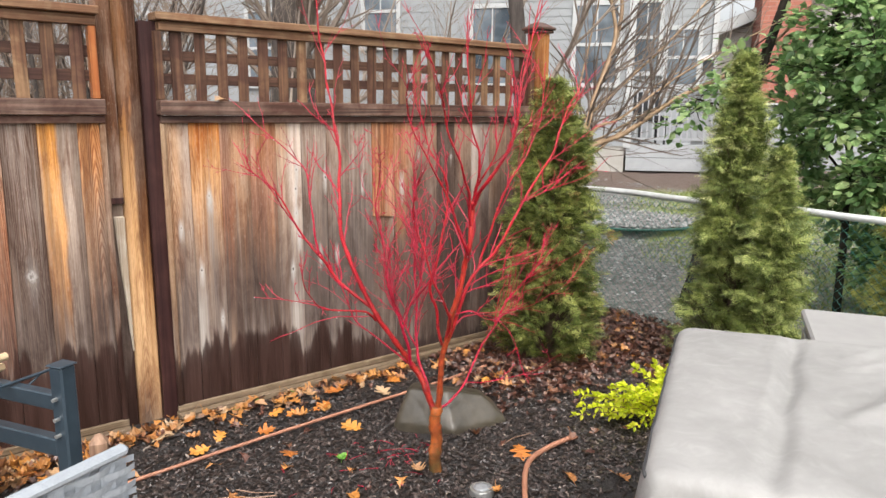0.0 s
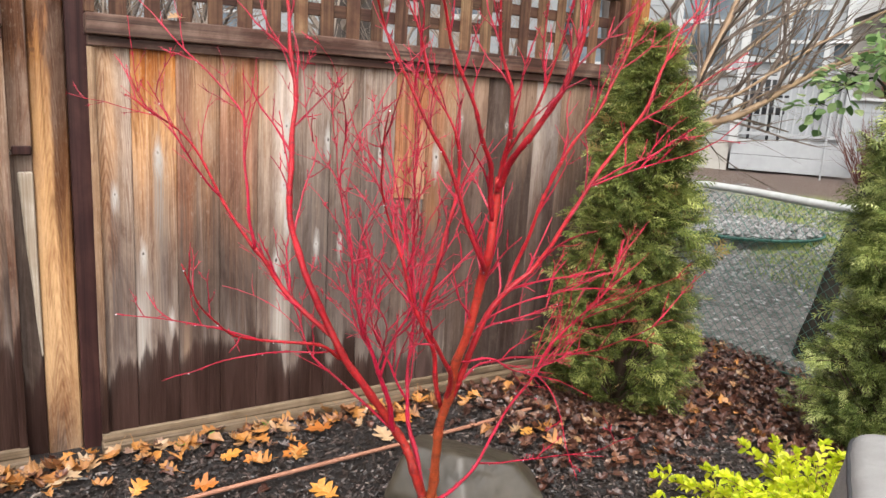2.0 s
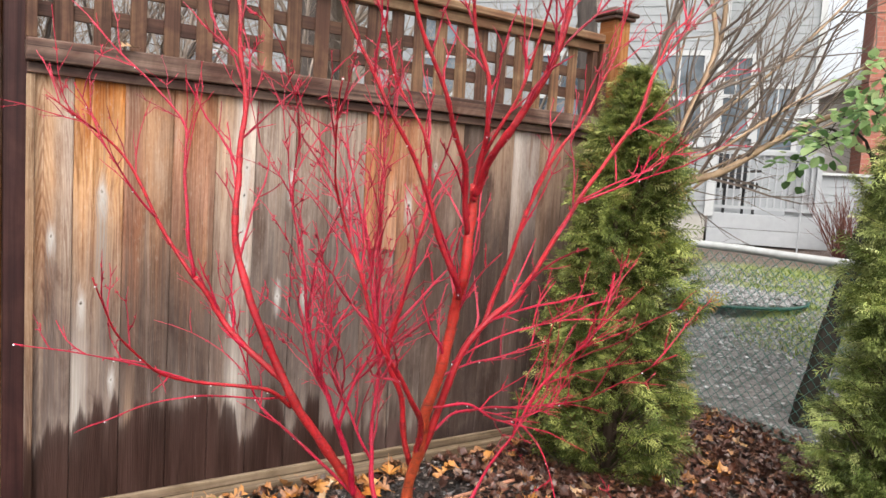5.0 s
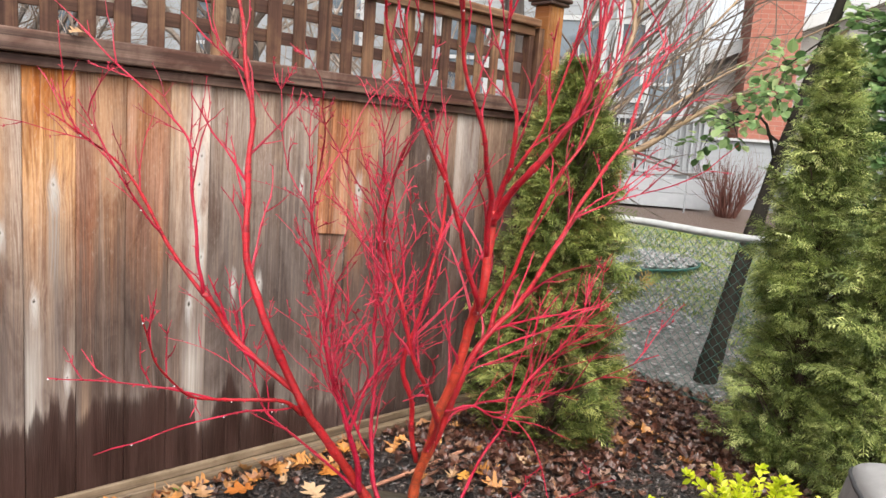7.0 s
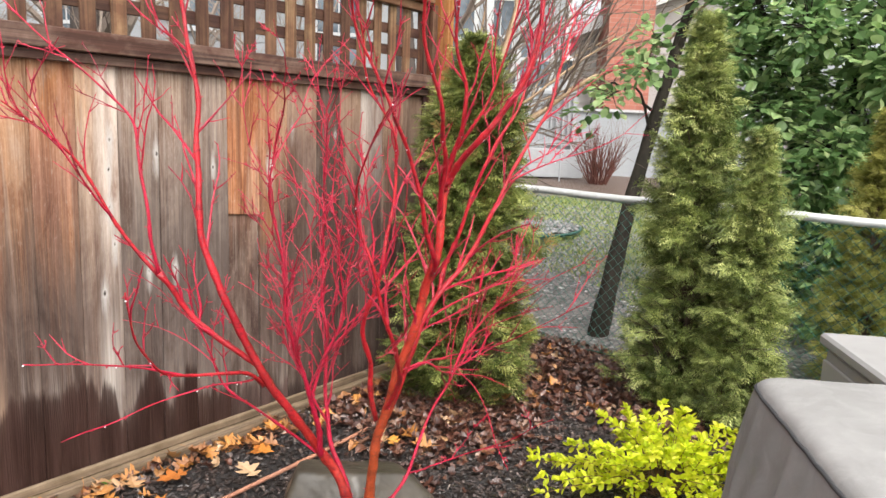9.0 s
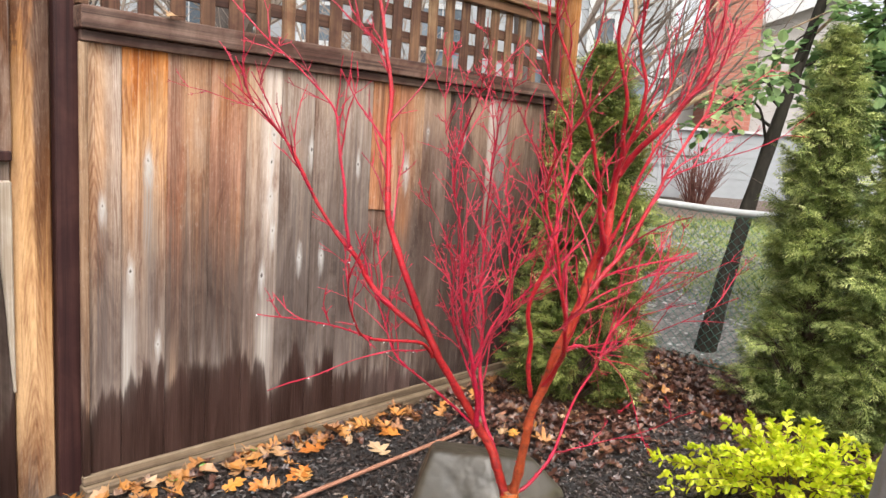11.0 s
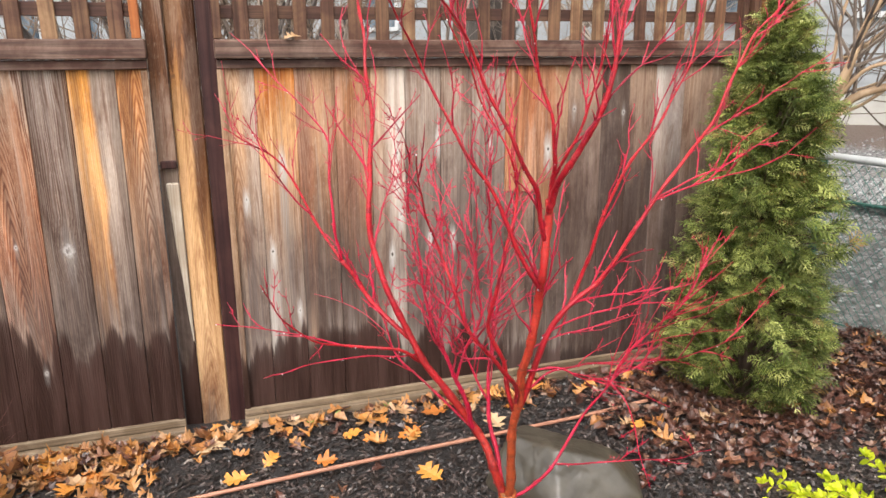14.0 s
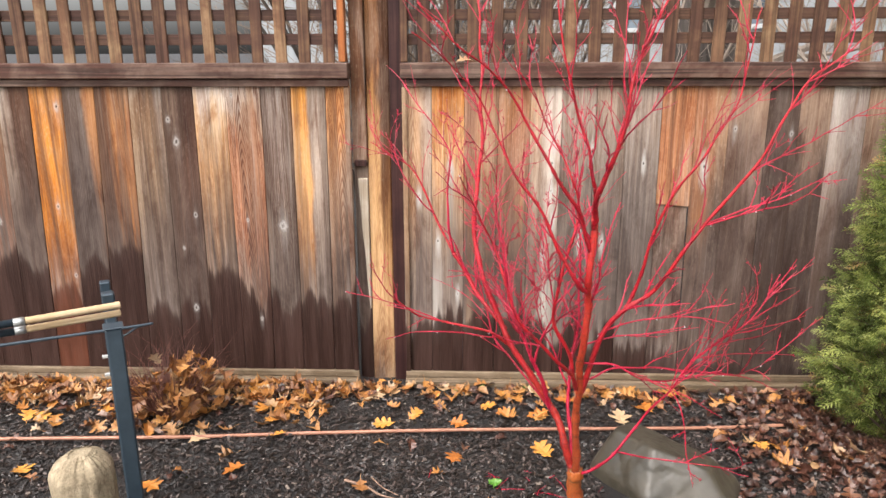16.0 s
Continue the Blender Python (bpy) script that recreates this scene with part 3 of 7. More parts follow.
right_heads = [1.062, 1.182, 1.326, 1.474, 1.615, 1.752, 1.900, 2.032, 2.180, 2.327, 2.470, 2.636, 2.770, 2.903, 3.055, 3.20, 3.345]
right_edges = [(h - 0.004 + 0.018 * max(0.0, min(1.0, (h - 1.9) / 0.3)) * (h < 3.1), h) for h in right_heads]
right_boards = [
    dict(gain=1.15, grime=((0.088, 0.061, 0.052), (0.175, 0.135, 0.115)), bands=tones((0.2, ASH), (0.55, (0.40, 0.31, 0.225)), (0.9, TAN), (1.35, (0.50, 0.36, 0.235))), side=(1.135, 0.02, tones((0.3, ASH), (0.8, (0.40, 0.33, 0.265)), (1.35, SILVER))),
         knots=((1.122, 0.917, 0.0085, 0.16),), stain=0.30, smoke=(0.58, 0.92), rings=0.55, arch=(1.098, 0.5)),
    dict(gain=1.12, grime=((0.088, 0.061, 0.052), (0.175, 0.135, 0.115)), bands=tones((0.2, SILVER), (0.6, (0.40, 0.33, 0.26)), (0.95, TAN), (1.2, (0.52, 0.30, 0.135)), (1.38, ORANGE_WOOD)), knots=((1.263, 1.060, 0.011, 0.36), (1.207, 0.706, 0.0095, 0.10), (1.297, 0.452, 0.008, 0.0)),
         stain=0.31, smoke=(0.57, 0.80), rings=0.45, drip=(1.200, 0.034, 0.17, 0.70, (0.44, 0.40, 0.36))),
    dict(bands=tones((0.3, (0.13, 0.075, 0.05)), (0.65, (0.24, 0.12, 0.07)), (0.85, CLAY), (1.1, (0.43, 0.245, 0.165)), (1.38, (0.40, 0.235, 0.16))), side=(1.372, 0.012, tones((0.3, (0.12, 0.08, 0.058)), (0.6, (0.19, 0.12, 0.08)), (0.85, (0.38, 0.23, 0.14)), (1.38, (0.46, 0.29, 0.175)))),
         stain=0.33, jag=0.5, smoke=(0.66, 0.95), rings=0.4, drip=(1.345, 0.02, 0.22, 0.5, (0.33, 0.22, 0.15))),
    dict(bands=tones((0.3, (0.11, 0.066, 0.048)), (0.65, (0.20, 0.112, 0.07)), (0.85, (0.36, 0.19, 0.105)), (1.05, (0.42, 0.24, 0.165)), (1.2, (0.43, 0.235, 0.150)), (1.38, (0.46, 0.23, 0.11))), stain=0.33, jag=0.5, smoke=(0.66, 0.95), rings=0.22),
    dict(gain=1.1, grime=((0.088, 0.061, 0.052), (0.175, 0.135, 0.115)), bands=tones((0.2, (0.26, 0.20, 0.16)), (0.6, (0.38, 0.31, 0.25)), (1.0, (0.46, 0.36, 0.27)), (1.38, TAN)), side=(1.668, 0.014, tones((0.2, (0.34, 0.29, 0.25)), (0.7, SILVER), (1.1, PALE), (1.38, PALE))),
         knots=((1.722, 1.165, 0.010, 0.0), (1.715, 1.068, 0.009, 0.0), (1.713, 0.942, 0.011, 0.0), (1.727, 0.815, 0.009, 0.0), (1.686, 0.650, 0.010, 0.0)), stain=0.27, smoke=(0.60, 0.80), rings=0.2, drip=(1.700, 0.045, 0.14, 0.62, (0.50, 0.45, 0.40))),
    dict(grime=((0.064, 0.047, 0.041), (0.128, 0.100, 0.087)), bands=tones((0.3, (0.17, 0.135, 0.115)), (0.7, (0.22, 0.185, 0.16)), (1.1, (0.36, 0.315, 0.275)), (1.38, SILVER)), knots=((1.889, 1.118, 0.0105, 0.0), (1.850, 0.705, 0.010, 0.0)), stain=0.26, smoke=(0.80, 0.82), rings=0.3),
    dict(grime=((0.064, 0.047, 0.041), (0.128, 0.100, 0.087)), bands=tones((0.3, (0.17, 0.135, 0.115)), (0.7, (0.20, 0.165, 0.142)), (1.1, (0.30, 0.25, 0.215)), (1.38, (0.38, 0.31, 0.25))), side=(2.012, 0.010, tones((0.3, (0.12, 0.09, 0.075)), (1.38, (0.20, 0.15, 0.12)))), knots=((1.951, 0.707, 0.010, 0.0),), stain=0.25, smoke=(0.75, 0.83), rings=0.3),
    dict(grime=((0.064, 0.047, 0.041), (0.128, 0.100, 0.087)), bands=tones((0.3, (0.17, 0.135, 0.118)), (0.7, (0.22, 0.185, 0.162)), (1.1, (0.36, 0.32, 0.285)), (1.38, SILVER)), knots=((2.117, 1.067, 0.0085, 0.0),), stain=0.20, smoke=(0.78, 0.82), rings=0.3),
    (dict(bands=tones((0.8, (0.40, 0.19, 0.095)), (1.0, (0.46, 0.225, 0.115)), (1.2, (0.44, 0.20, 0.100)), (1.4, (0.45, 0.205, 0.095))), stain=-0.5, smoke=(0.23, 0.18), rings=0.45, char=0.55, z0=0.872),
     dict(bands=tones((0.1, (0.07, 0.048, 0.042)), (0.5, (0.105, 0.070, 0.060)), (0.72, (0.125, 0.080, 0.062)), (0.88, (0.22, 0.13, 0.092))), stain=0.15, jag=0.4, smoke=(0.53, 0.48), rings=0.12, deep=(0.045, 0.028, 0.024))),
    dict(bands=tones((0.2, (0.11, 0.078, 0.066)), (0.6, (0.17, 0.115, 0.09)), (0.9, (0.36, 0.195, 0.115)), (1.38, (0.45, 0.23, 0.13))), side=(2.410, 0.018, tones((0.2, (0.09, 0.067, 0.058)), (0.75, (0.13, 0.096, 0.08)), (1.38, (0.43, 0.27, 0.16)))),
         knots=((2.383, 1.053, 0.013, 0.0),), stain=0.14, jag=0.5, smoke=(0.63, 0.73), rings=0.25, drip=(2.378, 0.040, 0.72, 1.02, (0.30, 0.125, 0.05)), deep=(0.050, 0.030, 0.026)),
    dict(gain=1.12, bands=tones((0.2, (0.065, 0.048, 0.041)), (0.7, (0.088, 0.064, 0.055)), (1.1, (0.220, 0.165, 0.135)), (1.38, (0.380, 0.275, 0.200))), knots=((2.502, 1.219, 0.008, 0.10),), stain=0.10, jag=0.4, worn=0.3, smoke=(0.78, 0.22), rings=0.15, deep=(0.033, 0.022, 0.019)),
    dict(bands=tones((0.2, (0.057, 0.041, 0.036)), (0.8, (0.070, 0.052, 0.047)), (1.2, (0.098, 0.075, 0.065)), (1.38, (0.124, 0.098, 0.084))), knots=((2.745, 1.198, 0.008, 0.0),), stain=0.10, jag=0.4, worn=0.3, smoke=(0.73, 0.22), rings=0.1, deep=(0.036, 0.024, 0.021)),
    dict(gain=1.15, bands=tones((0.2, (0.060, 0.044, 0.039)), (0.8, (0.071, 0.054, 0.048)), (1.15, (0.117, 0.088, 0.073)), (1.38, (0.370, 0.275, 0.205))), side=(2.800, 0.008, tones((0.2, (0.054, 0.039, 0.034)), (0.9, (0.064, 0.048, 0.042)), (1.38, (0.330, 0.245, 0.185)))), stain=0.10, jag=0.4, worn=0.3, smoke=(0.63, 0.22), rings=0.08, deep=(0.036, 0.024, 0.021)),
    dict(gain=1.15, bands=tones((0.2, (0.084, 0.065, 0.059)), (0.7, (0.210, 0.170, 0.150)), (1.05, (0.330, 0.290, 0.260)), (1.38, (0.460, 0.430, 0.400))), side=(2.975, 0.018, tones((0.2, (0.062, 0.047, 0.041)), (0.8, (0.088, 0.069, 0.061)), (1.38, (0.400, 0.370, 0.345)))), stain=0.10, jag=0.4, worn=0.3, smoke=(0.53, 0.22), rings=0.12, deep=(0.036, 0.024, 0.021)),
    dict(gain=1.15, bands=tones((0.2, (0.065, 0.049, 0.043)), (0.8, (0.098, 0.071, 0.059)), (1.38, (0.330, 0.240, 0.175))), stain=0.12, jag=0.5, worn=0.3, smoke=(0.63, 0.22), rings=0.15),
    dict(gain=1.12, bands=tones((0.2, (0.065, 0.049, 0.043)), (0.8, (0.092, 0.069, 0.057)), (1.38, (0.260, 0.200, 0.155))), stain=0.12, jag=0.5, worn=0.3, smoke=(0.63, 0.22), rings=0.15),
]
build_panel(1.05, 3.36, row(right_edges, right_boards), "cedar fence panel with weathered boards and lattice top", 1.151)

left_edges = [(-1.62, -1.62), (-1.48, -1.47), (-1.345, -1.32), (-1.21, -1.175), (-1.075, -1.03), (-0.935, -0.89), (-0.795, -0.752), (-0.655, -0.608), (-0.508, -0.456), (-0.36, -0.312), (-0.195, -0.158), (-0.028, -0.012), (0.120, 0.129), (0.270, 0.272), (0.412, 0.431), (0.556, 0.564), (0.704, 0.716), (0.822, 0.822)]
dark_board = dict(bands=tones((0.3, UMBER), (0.8, (0.10, 0.055, 0.038)), (1.38, (0.15, 0.09, 0.06))), stain=0.5, smoke=(0.8, 0.6), rings=0.2)
warm_board = dict(bands=tones((0.3, RUST), (0.8, ORANGE_WOOD), (1.38, HONEY)), stain=0.45, smoke=(0.6, 0.6), rings=0.3)
left_boards = [
    dark_board, warm_board, dark_board, warm_board,
    dict(worn=0.35, bands=tones((0.3, SMOKE), (0.8, ASH), (1.38, SILVER)), stain=0.66, jag=0.6, char=0.68, smoke=(0.90, 0.92)),
    dict(worn=0.35, bands=tones((0.4, RUST), (0.8, CLAY), (1.38, (0.40, 0.27, 0.17))), knots=((-0.838, 0.79, 0.012, 0.0),), stain=0.62, jag=0.6, char=0.68, smoke=(0.76, 0.85)),
    dict(worn=0.35, bands=tones((0.4, SMOKE), (0.7, (0.15, 0.115, 0.095)), (1.0, (0.30, 0.24, 0.19)), (1.38, SILVER)), side=(-0.715, 0.012, tones((0.3, UMBER), (0.9, (0.085, 0.048, 0.034)), (1.38, (0.13, 0.075, 0.05)))), stain=0.60, jag=0.6, char=0.68, smoke=(0.78, 0.80), rings=0.4),
    dict(bands=tones((0.35, (0.20, 0.075, 0.035)), (0.55, (0.40, 0.145, 0.038)), (0.8, FLAME), (1.2, (0.60, 0.245, 0.05)), (1.38, (0.56, 0.27, 0.085))), knots=((-0.490, 1.314, 0.013, 0.0), (-0.549, 0.859, 0.009, 0.0), (-0.511, 0.527, 0.0065, 0.0)), stain=0.45, jag=0.7, char=0.68, smoke=(0.42, 0.70), rings=0.2, deep=(0.060, 0.020, 0.011)),
    dict(worn=0.35, bands=tones((0.4, (0.06, 0.046, 0.044)), (0.8, (0.105, 0.088, 0.084)), (1.38, (0.17, 0.14, 0.12))), side=(-0.362, 0.010, tones((0.4, UMBER), (0.75, (0.22, 0.10, 0.045)), (1.38, (0.44, 0.22, 0.095)))), stain=0.61, jag=0.6, char=0.68, smoke=(0.78, 0.92), rings=0.2),
    dict(worn=0.35, bands=tones((0.5, UMBER), (0.8, (0.15, 0.066, 0.032)), (1.38, (0.17, 0.085, 0.045))), side=(-0.262, 0.014, tones((0.5, (0.11, 0.055, 0.035)), (0.75, (0.44, 0.19, 0.055)), (1.1, (0.36, 0.16, 0.055)), (1.38, (0.24, 0.12, 0.055)))), stain=0.65, jag=0.7, char=0.68, smoke=(0.72, 0.85), rings=0.35),
    dict(bands=tones((0.4, (0.15, 0.12, 0.105)), (0.66, (0.27, 0.22, 0.18)), (0.9, (0.34, 0.245, 0.155)), (1.38, (0.20, 0.125, 0.075))), side=(-0.045, 0.010, tones((0.4, (0.14, 0.115, 0.10)), (0.8, (0.24, 0.19, 0.15)), (1.1, (0.36, 0.30, 0.24)), (1.38, (0.34, 0.32, 0.30)))), stain=0.32, jag=0.9, char=0.68, smoke=(0.72, 0.80), rings=0.12),
    dict(worn=0.35, bands=tones((0.3, (0.05, 0.028, 0.022)), (0.8, (0.088, 0.048, 0.034)), (1.1, (0.13, 0.085, 0.062)), (1.38, (0.16, 0.115, 0.088))), side=(0.052, 0.016, tones((0.3, UMBER), (0.9, (0.105, 0.055, 0.037)), (1.38, (0.058, 0.030, 0.022)))), knots=((0.006, 1.256, 0.009, 0.0), (0.036, 1.158, 0.013, 0.0), (0.091, 0.822, 0.008, 0.0), (0.023, 0.665, 0.0065, 0.0), (0.053, 0.370, 0.011, 0.0)), stain=0.37, char=0.68, smoke=(0.66, 0.70), rings=0.3),
    dict(gain=1.2, bands=tones((0.45, (0.22, 0.145, 0.10)), (0.7, (0.37, 0.245, 0.15)), (1.1, (0.47, 0.29, 0.145)), (1.25, (0.48, 0.36, 0.235)), (1.38, PALE)), stain=0.53, jag=0.7, char=0.5, smoke=(0.64, 0.90), rings=0.25),
    dict(gain=1.2, bands=tones((0.45, (0.30, 0.15, 0.09)), (0.7, (0.40, 0.19, 0.105)), (1.1, (0.43, 0.24, 0.145)), (1.25, (0.45, 0.33, 0.24)), (1.38, (0.52, 0.47, 0.42))), knots=((0.300, 1.362, 0.006, 0.0), (0.366, 0.318, 0.007, 0.0), (0.333, 0.800, 0.006, 0.0)), stain=0.43, jag=1.3, char=0.5, smoke=(0.48, 0.80), rings=0.5, arch=(0.330, 0.9)),
    dict(gain=1.1, bands=tones((0.4, (0.13, 0.105, 0.092)), (0.8, (0.19, 0.155, 0.132)), (1.1, (0.24, 0.20, 0.175)), (1.38, (0.30, 0.27, 0.245))), side=(0.528, 0.012, tones((0.4, (0.11, 0.085, 0.074)), (1.0, (0.16, 0.125, 0.105)), (1.38, (0.22, 0.15, 0.105)))), knots=((0.497, 0.774, 0.017, 0.0),), stain=0.40, jag=0.9, char=0.5, smoke=(0.56, 0.80), rings=0.75),
    dict(gain=1.2, bands=tones((0.4, (0.34, 0.19, 0.09)), (0.7, (0.49, 0.275, 0.125)), (1.1, (0.54, 0.305, 0.12)), (1.38, (0.56, 0.27, 0.06))), side=(0.640, 0.008, tones((0.4, (0.14, 0.11, 0.095)), (0.8, (0.22, 0.175, 0.145)), (1.38, (0.31, 0.265, 0.225)))), stain=0.41, jag=1.0, char=0.5, smoke=(0.46, 0.80), rings=0.35),
    dict(gain=1.2, bands=tones((0.4, (0.20, 0.13, 0.095)), (0.7, (0.33, 0.21, 0.135)), (1.05, (0.45, 0.265, 0.14)), (1.38, (0.52, 0.255, 0.095))), stain=0.41, jag=0.8, char=0.5, smoke=(0.62, 0.90), rings=0.3, arch=(0.775, 0.7)),
]
build_panel(-1.63, 0.826, row(left_edges, left_boards), "cedar fence panel with orange and dark stained boards", -1.545)


def build_post(x, near):
    """The post stands in line with the boards; filler strips close the gap to the panels on both sides."""
    post = empty("fence_post", (x, FENCE_Y, 0))
    front = 0.045 if near else -0.06
    part("shaft", boxed(-0.053, 0.053, front, front + 0.10, -0.12, 1.955, 0.006), POST_FACE if near else POST_AMBER, post)
    bm = bmesh.new()
    c = front + 0.05
    box(bm, -0.068, 0.068, c - 0.068, c + 0.068, 1.955, 1.972, 0.004)
    box(bm, -0.080, 0.080, c - 0.080, c + 0.080, 1.973, 1.992, 0.006)
    made = bmesh.ops.create_cone(bm, cap_ends=True, segments=4, radius1=0.098, radius2=0.03, depth=0.03)["verts"]
    bmesh.ops.transform(bm, matrix=pose(0, c, 2.007, 0, 0, 45), verts=made)
    part("cap", bm, CAP_WOOD, post, "dark stained post cap")
    if near:
        part("filler_strip", boxed(-0.118, -0.055, 0.03, 0.10, 1.06, 1.955, 0.003), POST_BROWN, post)
        part("filler_strip", boxed(-0.118, -0.055, 0.055, 0.10, -0.05, 1.045, 0.003), FILLER_GREY, post)
        part("filler_block", boxed(-0.112, -0.056, 0.024, 0.07, 1.045, 1.075, 0.004), STRIP_DARK, post, "dark broken stub")
        # a pale split where the lower filler has broken away
        bm = boxed(-0.100, -0.0555, 0.036, 0.054, 0.36, 0.99, 0.005)
        bmesh.ops.subdivide_edges(bm, edges=[e for e in bm.edges if e.calc_length() > 0.5], cuts=12)
        for v in bm.verts:
            if v.co.x < -0.08:
                v.co.x += min(0.041, 0.066 * max(0.0, 0.95 - v.co.z)) + 0.001 * math.sin(v.co.z * 23)
        part("splinter", bm, SPLIT_PALE, post, "pale splintered strip")
        part("dark_strip", boxed(0.0545, 0.135, 0.02, 0.10, -0.05, 1.84, 0.003), STRIP_DARK, post, "dark stained strip")
    else:
        part("dark_strip", boxed(-0.092, -0.0545, -0.04, 0.03, -0.05, 1.84, 0.003), LATTICE_DARK, post, "dark stained strip")
    tagged(post, "orange brown cedar fence post with dark cap", "fence post", "garden fence", "structure")


SPLIT_PALE = rail_wood("pale_split_wood", (0.48, 0.40, 0.31), (0.64, 0.57, 0.48), (0.24, 0.16, 0.10), "Z")
build_post(0.942, True)
build_post(3.452, False)
build_post(-1.752, False)

# ---- the low wire fence at the side ----
WIRE_GREEN = mottled("green_vinyl_wire", (0.010, 0.080, 0.062), (0.024, 0.13, 0.10), 40, 0.4)
GALVANISED = mottled("pale_galvanised_tube", (0.42, 0.43, 0.42), (0.62, 0.63, 0.62), 24, 0.42, 0.25)


def build_wire_fence(x=4.22, y0=-1.6, y1=5.4):
    fence = empty("chain_link_fence", (x, 0, 0))
    v, f = tube_arrays([Vector((0, y0 + (y1 - y0) * i / 30, 0.905 + 0.006 * math.sin(i * 1.3))) for i in range(31)], [0.021] * 31, 10)
    raw_object("top_rail", v, f, GALVANISED, fence, "pale galvanised top rail", True)
    for y in (-1.4, 0.62, 3.62, 5.35):
        v, f = tube_arrays([Vector((0.0, y, -0.1)), Vector((0.0, y, 0.88))], [0.02, 0.02], 10)
        raw_object("post", v, f, WIRE_GREEN, fence, "", True)
    verts, faces = [], []
    step, cell = 0.0145, 0.0285
    n = int((y1 - y0) / (2 * step))
    for i in range(n):
        line, rows = [], 31
        for j in range(rows + 1):
            z = 0.0 + j * cell
            y = y0 + i * 2 * step + (step if (i + j) % 2 else -step) * 1.02
            line.append(Vector((-0.024 + (0.003 if (i + j) % 2 else -0.003), y, z)))
        tube_arrays(line, [0.0021] * len(line), 3, verts, faces)
    for z in (0.015,):
        tube_arrays([Vector((-0.03, y0 + (y1 - y0) * i / 60, z + 0.02 * noise.noise(Vector((i * 0.4, 0, 0))))) for i in range(61)], [0.004] * 61, 4, verts, faces)
    tagged(raw_object("wire_mesh", verts, faces, WIRE_GREEN, fence, "green vinyl coated wire mesh"), kind="stuff")
    tagged(fence, "low green chain link fence with pale top rail", "fence", kind="structure")


build_wire_fence()

# ---- the house across the yard ----
SIDING = mottled("pale_lap_siding", (0.245, 0.256, 0.264), (0.31, 0.322, 0.33), 5, 0.6, 0, 0.1)
HOUSE_TRIM = mottled("white_house_trim", (0.40, 0.41, 0.41), (0.49, 0.49, 0.49), 6, 0.5, 0, 0.1)
FOUNDATION = mottled("house_foundation", (0.34, 0.32, 0.29), (0.44, 0.42, 0.38), 7, 0.85)
DECK_GREY = mottled("grey_deck_paint", (0.30, 0.31, 0.32), (0.39, 0.40, 0.41), 9, 0.6)


def brick_material():
    k = Nodes("red_brick")
    tc = k.coords()
    sep = k.n.new("ShaderNodeSeparateXYZ")
    k.link(tc, sep.inputs[0])
    flat = k.n.new("ShaderNodeCombineXYZ")
    k.link(k.math("ADD", sep.outputs[0], sep.outputs[1]), flat.inputs[0])
    k.link(sep.outputs[2], flat.inputs[1])
    t = k.n.new("ShaderNodeTexBrick")
    t.inputs["Scale"].default_value = 1.0
    t.inputs["Brick Width"].default_value, t.inputs["Row Height"].default_value = 0.215, 0.075
    t.inputs["Mortar Size"].default_value = 0.006
    t.inputs["Color1"].default_value, t.inputs["Color2"].default_value = (0.33, 0.105, 0.07, 1), (0.38, 0.135, 0.09, 1)
    t.inputs["Mortar"].default_value = (0.36, 0.20, 0.155, 1)
    k.link(flat.outputs[0], t.inputs["Vector"])
    return k.done(k.mix(k.math("MULTIPLY", k.noise(tc, 9, 4), 0.35), t.outputs["Color"], (0.20, 0.10, 0.08)), 0.85)


BRICK_RED = brick_material()
ROOF_GREY = mottled("grey_shingle", (0.14, 0.14, 0.14), (0.24, 0.24, 0.24), 30, 0.9)


def glass_material():
    k = Nodes("window_glass")
    v = k.coords()
    k.bump(k.noise(v, 2.2, 2), 0.05, 0.01)
    return k.done(k.ramp(k.noise(v, 1.7, 3), [(0.4, (0.05, 0.065, 0.08)), (0.6, (0.16, 0.19, 0.22))]), 0.08)


HOUSE_GLASS = glass_material()
HOUSE_AT = pose(9.51, 7.02, 0.56, 0, 0, math.degrees(math.atan2(-0.797, 0.603)))
SIDING_TAN = mottled("warm_grey_siding", (0.30, 0.278, 0.256), (0.375, 0.352, 0.33), 5, 0.6, 0, 0.1)
CUSHION_BLACK = mottled("black_outdoor_cloth", (0.012, 0.012, 0.014), (0.03, 0.03, 0.034), 30, 0.8)


def lap_wall(x0, x1, y, z0, z1, depth, top=None):
    """A wall of overlapping boards; top gives the height of a sloping edge at each x."""
    bm = bmesh.new()
    lap, cuts = 0.118, 1 if top is None else 24
    for i in range(cuts):
        a, b = x0 + (x1 - x0) * i / cuts, x0 + (x1 - x0) * (i + 1) / cuts
        limit = z1 if top is None else min(z1, top((a + b) / 2))
        box(bm, a, b, y + 0.03, y + depth, z0, limit)
        z = z0
        while z < limit - 0.01:
            up = min(z + lap, limit)
            q = [bm.verts.new(c) for c in ((a, y + 0.014, z), (b, y + 0.014, z), (b, y + 0.022, up), (a, y + 0.022, up), (a, y + 0.029, z), (b, y + 0.029, z))]
            bm.faces.new((q[0], q[1], q[2], q[3]))
            bm.faces.new((q[4], q[5], q[1], q[0]))
            z += lap
    return bm


